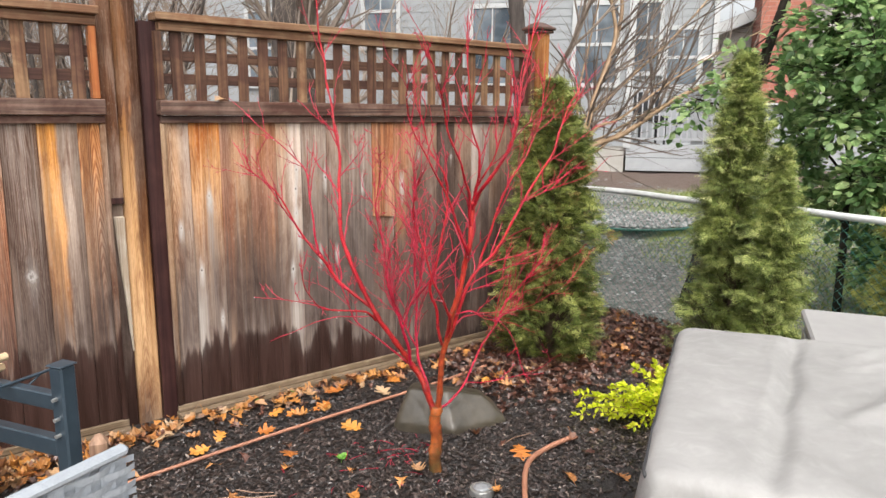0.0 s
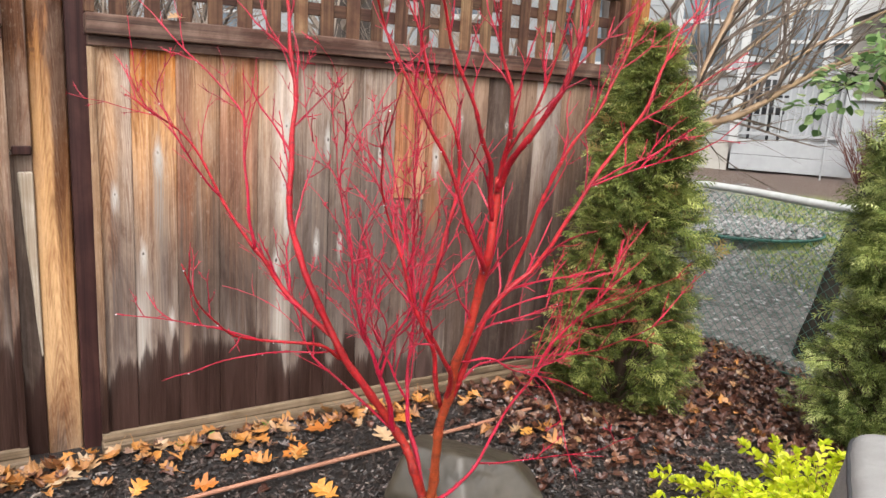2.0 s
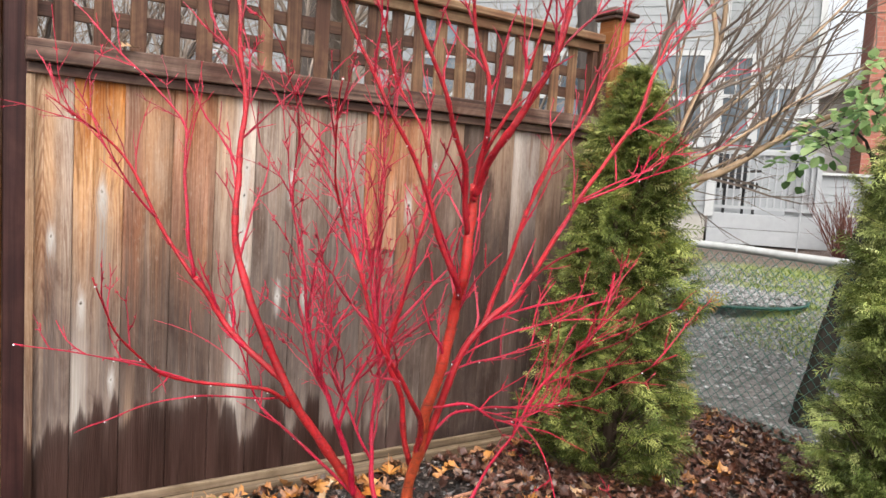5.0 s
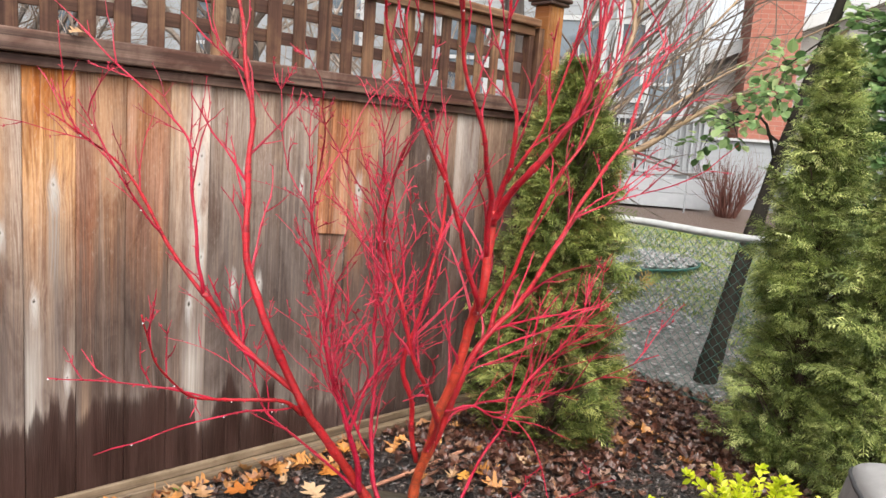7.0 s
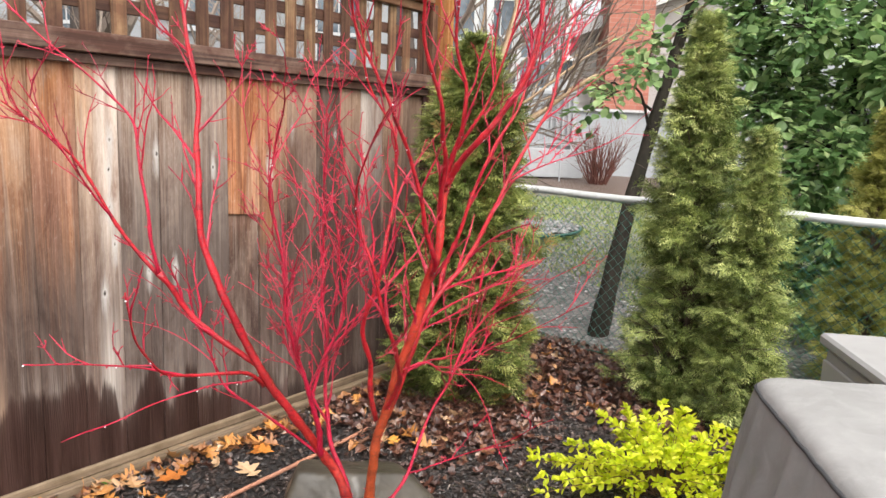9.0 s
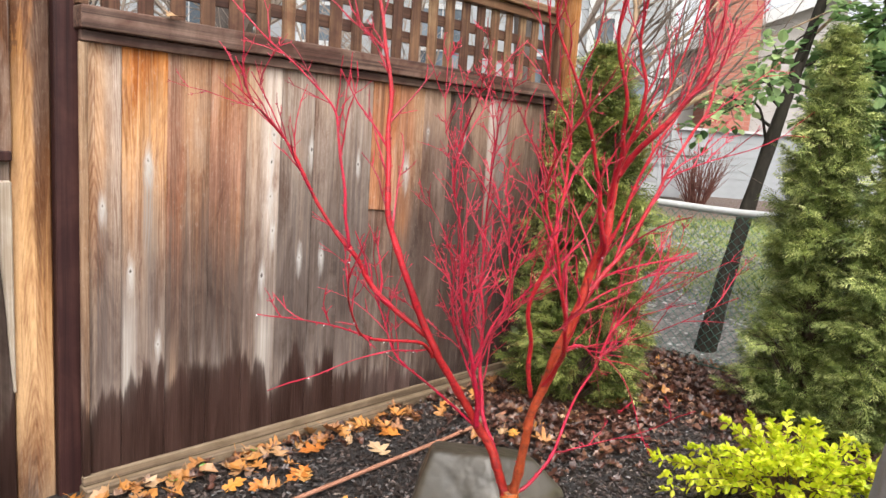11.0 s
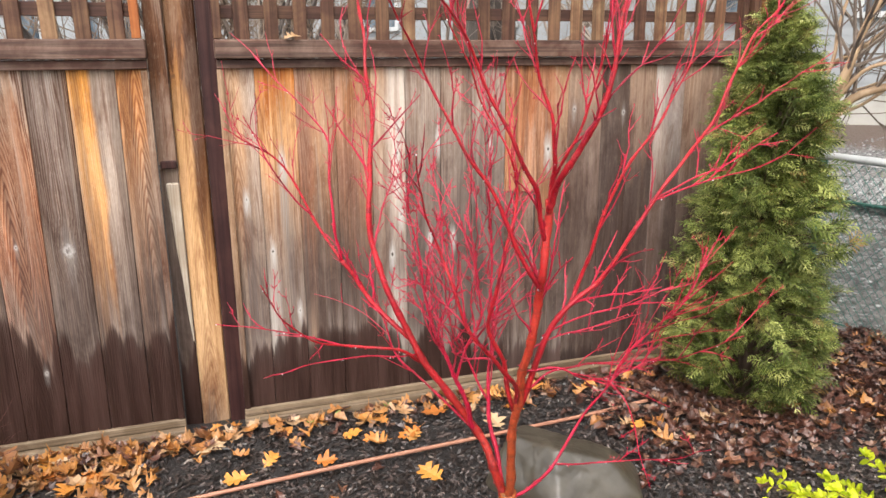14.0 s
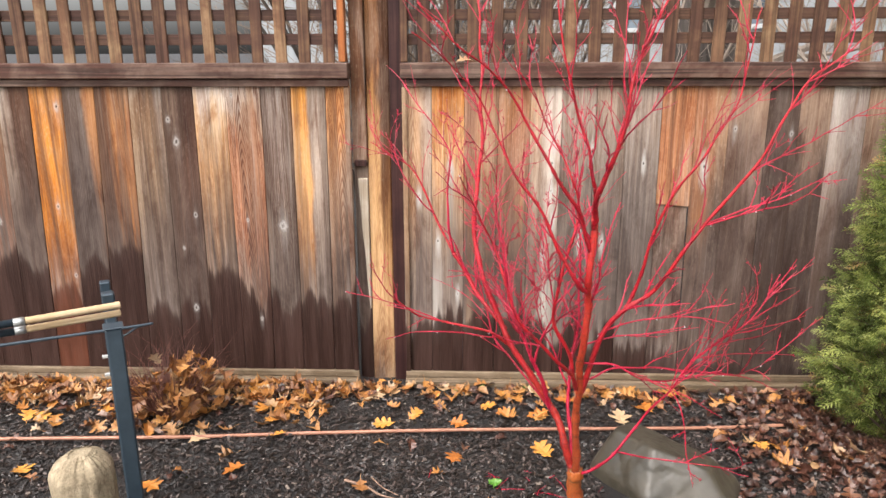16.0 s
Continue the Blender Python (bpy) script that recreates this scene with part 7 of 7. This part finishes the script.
def build_stand():
    """A steel sawhorse: two tapering legs joined by a bar at two heights."""
    near, far = Vector((0.345, 2.005, 0)), Vector((0.175, 2.315, 0))
    thing = empty("sawhorse", tuple(near), math.degrees(math.atan2(far.y - near.y, far.x - near.x)))
    d = (far - near).length
    part("leg", boxed(-0.023, 0.023, -0.023, 0.023, -0.02, 0.80, 0.005), RACK_BLUE, thing)
    part("leg", boxed(d - 0.02, d + 0.02, -0.02, 0.02, -0.02, 0.795, 0.005), RACK_BLUE, thing)
    part("leg", boxed(d + 0.58, d + 0.62, -0.02, 0.02, -0.02, 0.66, 0.005), RACK_BLUE, thing)
    part("upper_bar", boxed(0.024, d - 0.021, -0.016, 0.016, 0.675, 0.72, 0.004), RACK_BLUE, thing)
    part("lower_bar", boxed(0.024, d - 0.021, -0.018, 0.018, 0.545, 0.595, 0.004), RACK_BLUE, thing)
    part("back_bar", boxed(d + 0.021, d + 0.579, -0.016, 0.016, 0.57, 0.61, 0.004), RACK_BLUE, thing)
    for z in (0.715, 0.66, 0.615):
        bm = bmesh.new()
        bmesh.ops.create_cone(bm, cap_ends=True, segments=6, radius1=0.0055, radius2=0.0055, depth=0.014, matrix=pose(0, 0.03, z, 90, 0, 0))
        part("bolt", bm, STEEL, thing, "steel bolt")
    part("cap_plate", boxed(-0.027, 0.027, -0.027, 0.027, 0.801, 0.805, 0.002), RACK_BLUE, thing)
    tagged(thing, "slate blue steel sawhorse on the mulch", "sawhorse")


build_stand()


def build_rod():
    thing = new("steel_rod")
    thing.matrix_basis = pose(0.245, 2.158, 0.727, 0, 0, 26)
    tube("rod", [(-0.6, 0, 0), (-0.3, 0, 0), (0.06, 0, 0), (0.13, 0, 0.002)], 0.006, 0.004, RACK_BLUE, thing, "", 8)
    tube("brace", [(0.085, 0, -0.002), (0.05, 0, -0.022), (0.02, 0, -0.03)], 0.0035, 0.0035, RACK_BLUE, thing, "", 6)
    tagged(thing, "thin dark steel rod lying on the sawhorse", "steel rod")


def build_loppers():
    """Long-handled loppers: two pale wooden handles, steel ferrules, dark arms."""
    thing = new("loppers")
    thing.matrix_basis = pose(0.245, 2.237, 0.762, 0, 0, 34)
    for dy, dz in ((0.0, 0.018), (0.016, -0.014)):
        line = smooth_line([(-0.26, dy, dz), (-0.13, dy, dz), (-0.01, dy, dz), (0.008, dy, dz)], 5)
        v, f = tube_arrays(line, [0.0105] * 11 + [0.0112, 0.0116, 0.0116, 0.0105, 0.007], 12)
        raw_object("handle", v, f, HANDLE_WOOD, thing, "pale turned wooden handle", True)
        v, f = tube_arrays([Vector((-0.285, dy, dz)), Vector((-0.255, dy, dz))], [0.0125, 0.0125], 12)
        raw_object("ferrule", v, f, STEEL, thing, "steel ferrule", True)
        v, f = tube_arrays([Vector((-0.80, dy, dz)), Vector((-0.284, dy, dz))], [0.010, 0.012], 8)
        raw_object("arm", v, f, RACK_BLUE, thing, "", True)
    tagged(thing, "loppers with pale wooden handles on the sawhorse", "loppers")


build_loppers()
build_rod()


def build_log(at, turn, r, length):
    thing = new("firewood_log")
    thing.matrix_basis = pose(*at, 0, 0, turn)
    bm = bmesh.new()
    bmesh.ops.create_cone(bm, cap_ends=False, segments=96, radius1=r, radius2=r * 0.97, depth=length)
    bmesh.ops.subdivide_edges(bm, edges=[e for e in bm.edges if e.calc_length() > length * 0.8], cuts=40)
    for v in bm.verts:
        a, z = math.atan2(v.co.y, v.co.x), v.co.z
        q = Vector((v.co.x, v.co.y, 0)).normalized()
        rim = max(0.0, (abs(z) - length / 2 + 0.085) / 0.085)
        v.co += q * (0.008 * noise.noise(Vector((math.cos(a) * 9, math.sin(a) * 9, z * 9))) + 0.010 * noise.noise(Vector((math.cos(a) * 1.5, math.sin(a) * 1.5, z * 3))) - 0.060 * rim ** 2.6)
    part("bark", bm, LOG_BARK, thing, "pale furrowed bark", True)
    for s in (-1, 1):
        bm = bmesh.new()
        bmesh.ops.create_circle(bm, cap_ends=True, segments=48, radius=r - 0.052, matrix=pose(0, 0, s * (length / 2 - 0.006), 90 - 90 * s, 0, 0))
        part("sawn_end", bm, LOG_BARK, thing, "weathered end")
    tagged(thing, "upright round log with pale furrowed bark", "log")


build_log((0.122, 2.125, 0.157), 20, 0.096, 0.335)

# ---- woven garden chair ----
STRAP_GREY = mottled("woven_grey_strap", (0.215, 0.235, 0.26), (0.30, 0.325, 0.35), 120, 0.7, 0, 0.4)
TEAK = rail_wood("weathered_teak", (0.24, 0.135, 0.08), (0.36, 0.235, 0.165), (0.11, 0.06, 0.04), "Z", 0.55)


def build_chair():
    """A chair seen by the top of its woven back: teak uprights, flat grey straps over and under."""
    thing = empty("woven_chair", (0.045, 1.165, -0.01), 24)
    w, top = 0.27, 0.885
    for sx in (-1, 1):
        part("back_post", boxed(sx * w - 0.036, sx * w + 0.0, 0.004, 0.036, 0, top + 0.022, 0.014), TEAK, thing, "weathered teak post")
        part("leg", boxed(sx * w - 0.02, sx * w + 0.02, -0.53, -0.49, 0, 0.60, 0.006), TEAK, thing, "weathered teak leg")
        part("arm", boxed(sx * w - 0.025, sx * w + 0.025, -0.53, -0.02, 0.602, 0.625, 0.006), TEAK, thing, "weathered teak arm")
    part("top_bar", boxed(-w + 0.001, w - 0.037, 0.006, 0.022, top - 0.07, top - 0.045, 0.004), TEAK, thing)
    part("seat_frame", boxed(-w + 0.021, w - 0.021, -0.50, -0.02, 0.38, 0.41, 0.006), TEAK, thing)
    rows, cols = 27, 11
    for j in range(rows):
        z = 0.45 + (top - 0.030 - 0.45) * j / (rows - 1)
        v, f = [], []
        line = [Vector((-w - 0.022 + (2 * w + 0.044) * i / 48, 0, z)) for i in range(49)]
        for i, p in enumerate(line):
            y = -0.0155 + 0.005 * math.sin(i * math.pi * cols / 48 + (math.pi if j % 2 else 0))
            v.extend((Vector((p.x, y, z - 0.0066)), Vector((p.x, y - 0.002, z + 0.0066))))
        f.extend((2 * i, 2 * i + 2, 2 * i + 3, 2 * i + 1) for i in range(48))
        raw_object("strap", v, f, STRAP_GREY, thing)
    for i in range(cols):
        x = -w + 0.03 + (2 * w - 0.06) * i / (cols - 1)
        part("upright_strap", boxed(x - 0.015, x + 0.015, -0.0145, -0.0115, 0.42, top - 0.02, 0.001), STRAP_GREY, thing)
    part("back_cloth", boxed(-w - 0.012, w + 0.012, -0.010, 0.002, 0.43, top - 0.03, 0.002), STRAP_GREY, thing, "grey webbing behind the straps")
    part("top_wrap", boxed(-w - 0.014, w + 0.014, -0.022, 0.003, top - 0.022, top, 0.008), STRAP_GREY, thing, "grey strap wrapped over the top bar")
    tagged(thing, "garden chair with woven grey strap back and teak posts", "chair")


build_chair()

# ---- round gravel patch with green edging, in the yard ----
EDGE_GREEN = mottled("green_plastic_edging", (0.012, 0.06, 0.045), (0.025, 0.10, 0.075), 30, 0.5)
GRAVEL = islands("pale_gravel", [(0.0, (0.14, 0.14, 0.135)), (0.6, (0.28, 0.28, 0.27)), (1.0, (0.46, 0.46, 0.45))], 0.7)


def build_gravel_ring():
    c = Vector((6.62, 4.92, 0))
    c.z = ground_height(c.x, c.y)
    thing = empty("gravel_ring", tuple(c))
    line = [Vector((math.cos(a) * 0.8, math.sin(a) * 0.8, 0.012)) for a in (2 * math.pi * i / 60 for i in range(61))]
    v, f = tube_arrays(line, [0.014] * 61, 6)
    raw_object("edging", v, f, EDGE_GREEN, thing, "dark green plastic edging", True)
    rng = random.Random(9)
    v, f = [], []
    for i in range(4200):
        r, a = 0.77 * math.sqrt(rng.random()), rng.uniform(0, 6.28)
        pebble_into(v, f, Vector((math.cos(a) * r, math.sin(a) * r, rng.uniform(0.015, 0.04))), rng.uniform(0.012, 0.028), rng)
    tagged(raw_object("gravel", v, f, GRAVEL, thing, "pale loose gravel"), kind="stuff")
    tagged(thing, "round gravel patch edged with green plastic", "gravel patch")


def pebble_into(v, f, c, r, rng):
    s = len(v)
    k = [rng.uniform(0.7, 1.3) for _ in range(6)]
    rot = Matrix.Rotation(rng.uniform(0, 6.28), 3, "Z")
    for i, d in enumerate(((1, 0, 0), (-1, 0, 0), (0, 1, 0), (0, -1, 0), (0, 0, 0.6), (0, 0, -0.6))):
        v.append(c + rot @ (Vector(d) * r * k[i]))
    f.extend(tuple(s + j for j in t) for t in ((0, 2, 4), (2, 1, 4), (1, 3, 4), (3, 0, 4), (2, 0, 5), (1, 2, 5), (3, 1, 5), (0, 3, 5)))


build_gravel_ring()


def build_yard_gravel():
    rng = random.Random(19)
    v, f = [], []
    while len(v) < 6 * 7000:
        x, y = rng.uniform(4.35, 8.6), rng.uniform(1.9, 6.8)
        near = math.exp(-(math.hypot(x - 6.5, y - 4.8) / 1.3) ** 2)
        if rng.random() > 0.15 + 0.85 * near or noise.noise(Vector((x * 1.4, y * 1.4, 8))) < -0.12 or math.hypot(x - 6.62, y - 4.92) < 0.82:
            continue
        pebble_into(v, f, Vector((x, y, ground_height(x, y) + 0.004)), rng.uniform(0.006, 0.02), rng)
    tagged(raw_object("yard_gravel", v, f, GRAVEL), "loose pale gravel scattered over the yard", "gravel", kind="stuff")


build_yard_gravel()
GRASS = foliage_material("short_winter_grass", [(0.0, (0.10, 0.15, 0.03)), (0.5, (0.22, 0.30, 0.06)), (0.85, (0.36, 0.42, 0.12)), (1.0, (0.44, 0.38, 0.18))], 0.6, 0.4)


def build_lawn():
    rng = random.Random(29)
    v, f = [], []
    while len(f) < 16000:
        x, y = rng.uniform(5.2, 10.2), rng.uniform(0.8, 6.5)
        if rng.random() > (0.92 * x - 1.15 - y) * 1.4 + 1.4 * noise.noise(Vector((x * 1.2, y * 1.2, 3))) or 0.797 * x + 0.603 * y > 9.95:
            continue
        p = Vector((x, y, ground_height(x, y) - 0.004))
        a, h = rng.uniform(0, 6.28), rng.uniform(0.02, 0.05)
        side = Vector((math.cos(a), math.sin(a), 0)) * 0.006
        s = len(v)
        v.extend((p - side, p + side, p + Vector((rng.gauss(0, 0.02), rng.gauss(0, 0.02), h))))
        f.append((s, s + 1, s + 2))
    tagged(raw_object("grass", v, f, GRASS), "thin short winter grass in the yard", "grass", kind="stuff")


build_lawn()


# ---- dormant red-brown shrub by the house ----
def build_house_shrub():
    at = (10.05, 5.5)
    rng = random.Random(61)
    thing = empty("dormant_shrub", (*at, ground_height(*at) - 0.05))
    v, f = [], []
    for i in range(70):
        a, r = rng.uniform(0, 6.28), rng.uniform(0, 0.65)
        branch_into(v, f, Vector((math.cos(a) * 0.1, math.sin(a) * 0.1, 0)), Vector((math.cos(a) * r, math.sin(a) * r, 1.2)), rng.uniform(0.5, 0.82), 0.008, rng, 1, 0.1, 0.5)
    tagged(raw_object("twig", v, f, RED_TWIG, thing), kind="stuff")
    tagged(thing, "round leafless red brown shrub beside the house", "shrub")


build_house_shrub()


# ---- mulch chips, leaf litter and single fallen leaves ----
def clear_of_things(x, y):
    return not (math.hypot(x - 1.715, y - 2.165) < 0.03 or (1.84 < x < 2.27 and 2.40 < y < 2.60) or math.hypot(x - 1.735, y - 1.90) < 0.055)


def build_chips():
    rng = random.Random(101)
    v, f = [], []
    for i in range(32000):
        if i < 25000:
            x, y = rng.uniform(-0.9, 4.15), rng.uniform(1.7, 3.27)
        else:
            x, y = rng.uniform(0.6, 3.2), rng.uniform(1.3, 2.8)
        if not clear_of_things(x, y):
            continue
        l, w, h = rng.uniform(0.009, 0.030), rng.uniform(0.005, 0.013), rng.uniform(0.002, 0.007)
        m = pose(x, y, ground_height(x, y) + rng.uniform(0.0, 0.007), rng.uniform(-28, 28), rng.uniform(-28, 28), rng.uniform(0, 360))
        s = len(v)
        t = rng.uniform(0.3, 1.0)
        for sx, sy, sz in ((-1, -1, 0), (1, -t, 0), (1, t, 0), (-1, 1, 0), (-0.9, -0.8, 1), (0.85, -t * 0.7, 1), (0.8, t * 0.8, 1), (-0.8, 0.9, 1)):
            v.append(m @ Vector((sx * l / 2, sy * w / 2, sz * h)))
        f.extend(tuple(s + j for j in q) for q in ((4, 5, 6, 7), (0, 1, 5, 4), (1, 2, 6, 5), (2, 3, 7, 6), (3, 0, 4, 7)))
    tagged(raw_object("mulch_chips", v, f, MULCH), "wet dark shredded bark chips over the bed", "mulch", kind="stuff")


build_chips()


def litter_amount(x, y):
    """Leaves have drifted against the fence and into the corner under the evergreens."""
    by_fence = math.exp(-((3.27 - y) / (0.21 if x < 0.75 else 0.13)) ** 2) * (1.0 if x < 0.95 else 0.42)
    corner = max(0.0, min(1.0, (x - 2.30) / 0.5)) * max(0.0, min(1.0, (y - 2.25) / 0.4))
    corner2 = max(0.0, min(1.0, (x - 3.15) / 0.3)) * 0.9
    heap = 0.6 * math.exp(-((x - 0.03) / 0.22) ** 2 - ((y - 2.95) / 0.12) ** 2)
    return max(by_fence, corner, corner2, heap, 0.006)


def build_litter():
    rng = random.Random(202)
    for name, mat, count, tall, label, warm in (("leaf_litter", LITTER, 7000, (0.032, 0.066), "wet brown crumpled leaves drifted in the corner", False), ("oak_leaf_litter", OAK_LEAF, 3000, (0.05, 0.095), "orange and tan oak leaves drifted along the fence", True)):
        v, f, made = [], [], 0
        while made < count:
            x, y = rng.uniform(-1.4, 4.30), rng.uniform(1.6, 3.27)
            a = litter_amount(x, y)
            if warm and x > 2.35:
                a *= 0.06
            if not warm and x < 2.3:
                a *= 0.45
            made += 0.2
            if rng.random() > a or not clear_of_things(x, y):
                continue
            made += 0.8
            m = pose(x, y, ground_height(x, y) + rng.uniform(0.006, 0.028), rng.gauss(0, 17), rng.gauss(0, 17), rng.uniform(0, 360))
            oak_leaf_into(v, f, m, rng.uniform(*tall), rng, 1.15, warm and rng.random() < 0.6)
        tagged(raw_object(name, v, f, mat), label, "leaf litter", kind="stuff")


build_litter()


def build_single_leaves():
    rng = random.Random(303)
    meshes = []
    for i in range(5):
        v, f = [], []
        oak_leaf_into(v, f, Matrix.Identity(4), 1.0, rng, 0.3)
        data = bpy.data.meshes.new("oak_leaf")
        data.from_pydata([tuple(p) for p in v], [], f)
        data.materials.append(SINGLE_LEAF)
        meshes.append(data)
    caught = new("oak_leaf", meshes[0])
    caught.matrix_basis = pose(1.322, 3.29, 1.512, 12, -8, 40) @ Matrix.Diagonal((0.085, 0.085, 0.085, 1))
    tagged(caught, "orange oak leaf lying on the fence rail", "leaf", "fallen leaves")
    spots = [(2.53, 2.75), (1.65, 2.72), (2.08, 2.03), (1.30, 2.66), (0.45, 2.54), (0.17, 2.44), (-0.36, 2.52), (0.99, 2.88), (0.24, 2.77), (0.56, 2.78), (1.31, 2.91), (2.14, 3.09), (1.51, 3.03), (1.66, 3.02), (1.12, 2.98)]
    while len(spots) < 40:
        x, y = rng.uniform(-0.8, 2.25), 3.22 - abs(rng.gauss(0, 0.15))
        if y > 2.5 and clear_of_things(x, y):
            spots.append((x, y))
    for x, y in spots:
        ob = new("oak_leaf", rng.choice(meshes))
        s = rng.uniform(0.08, 0.125)
        ob.matrix_basis = pose(x, y, ground_height(x, y) + 0.016, rng.gauss(0, 9), rng.gauss(0, 9), rng.uniform(0, 360)) @ Matrix.Diagonal((s, s, s, 1))
        tagged(ob, "fallen orange oak leaf lying on mulch", "leaf", "fallen leaves")


def single_leaf_material():
    k = Nodes("single_oak_leaf")
    info = k.n.new("ShaderNodeObjectInfo")
    tone = k.ramp(info.outputs["Random"], [(0.0, (0.36, 0.11, 0.02)), (0.35, (0.54, 0.19, 0.03)), (0.7, (0.60, 0.28, 0.05)), (0.9, (0.42, 0.24, 0.11)), (1.0, (0.62, 0.47, 0.30))])
    v = k.coords(shift=True)
    fine = k.noise(v, 5, 5)
    k.bump(fine, 0.3, 0.02)
    return k.done(k.mix(k.math("MULTIPLY", fine, 0.4), tone, (0.16, 0.06, 0.02)), 0.45)


SINGLE_LEAF = single_leaf_material()
build_single_leaves()


# ---- sticks, shed red twigs and green seedlings on the mulch ----
def build_stick(points, r, label):
    line = smooth_line(ground_line(points, r * 0.8 + 0.012), 5)
    base = line[0].copy()
    n = len(line) - 1
    v, f = tube_arrays([p - base for p in line], [r * (1 - 0.5 * i / n) * (1 + 0.12 * math.sin(i * 2.3)) for i in range(n + 1)], 6)
    ob = raw_object("stick", v, f, STICK_BARK, None, "", True)
    ob.matrix_basis = Matrix.Translation(base)
    tagged(ob, label, "stick", "sticks on the mulch")


STICK_BARK = mottled("weathered_stick_bark", (0.13, 0.075, 0.05), (0.33, 0.21, 0.15), 50, 0.8, 0, 0.5)
build_stick([(0.89, 2.485), (0.97, 2.45), (1.03, 2.40), (1.10, 2.375)], 0.006, "short reddish brown stick lying on mulch")
build_stick([(0.99, 2.50), (1.04, 2.44), (1.10, 2.40)], 0.003, "thin pale stick beside the hose")
build_stick([(2.05, 2.12), (2.16, 2.16), (2.27, 2.15)], 0.0035, "thin brown stick lying near the stone")
build_stick([(1.25, 2.02), (1.34, 2.0), (1.41, 2.04)], 0.003, "thin brown twig lying on mulch")


def build_shed_twigs():
    rng = random.Random(404)
    v, f = [], []
    for i in range(44):
        x, y = rng.gauss(1.58, 0.16), rng.gauss(2.36, 0.10)
        if math.hypot(x - 1.7, y - 2.15) < 0.05:
            continue
        a, l = rng.uniform(0, 6.28), rng.uniform(0.02, 0.09)
        p = Vector((x, y, ground_height(x, y) + 0.012))
        d = Vector((math.cos(a), math.sin(a), rng.uniform(-0.05, 0.15))) * l
        tube_arrays([p, p + d * 0.5 + Vector((rng.gauss(0, 0.004), rng.gauss(0, 0.004), 0.003)), p + d], [0.0013, 0.0012, 0.0008], 4, v, f)
    tagged(raw_object("shed_twigs", v, f, BARK_TWIG), "fine crimson maple twigs shed on the mulch", "twigs", kind="stuff")


build_shed_twigs()
SEEDLING_GREEN = foliage_material("seedling_green", [(0.0, (0.10, 0.30, 0.04)), (1.0, (0.24, 0.48, 0.08))], 0.4, 0.4)


def build_seedling(x, y, size, seed):
    rng = random.Random(seed)
    thing = empty("seedling", (x, y, ground_height(x, y) + 0.008))
    v, f = [], []
    for i in range(5):
        a = i * 1.3 + rng.uniform(-0.3, 0.3)
        leaf_into(v, f, Vector((0, 0, 0.012)), Vector((math.cos(a), math.sin(a), 0.5)), size * rng.uniform(0.7, 1.1), rng, 0.4)
    tagged(raw_object("leaf", v, f, SEEDLING_GREEN, thing), kind="stuff")
    sv, sf = tube_arrays([Vector((0, 0, -0.015)), Vector((0, 0, 0.013))], [0.0015, 0.0012], 5)
    raw_object("stem", sv, sf, SEEDLING_GREEN, thing)
    tagged(thing, "tiny green seedling growing in the mulch", "seedling", "seedlings in the mulch")


for i, (sx, sy, size) in enumerate(((1.445, 2.47, 0.032), (1.30, 3.22, 0.026), (1.42, 3.23, 0.022), (1.62, 3.24, 0.02), (2.0, 3.22, 0.024))):
    build_seedling(sx, sy, size, 500 + i)
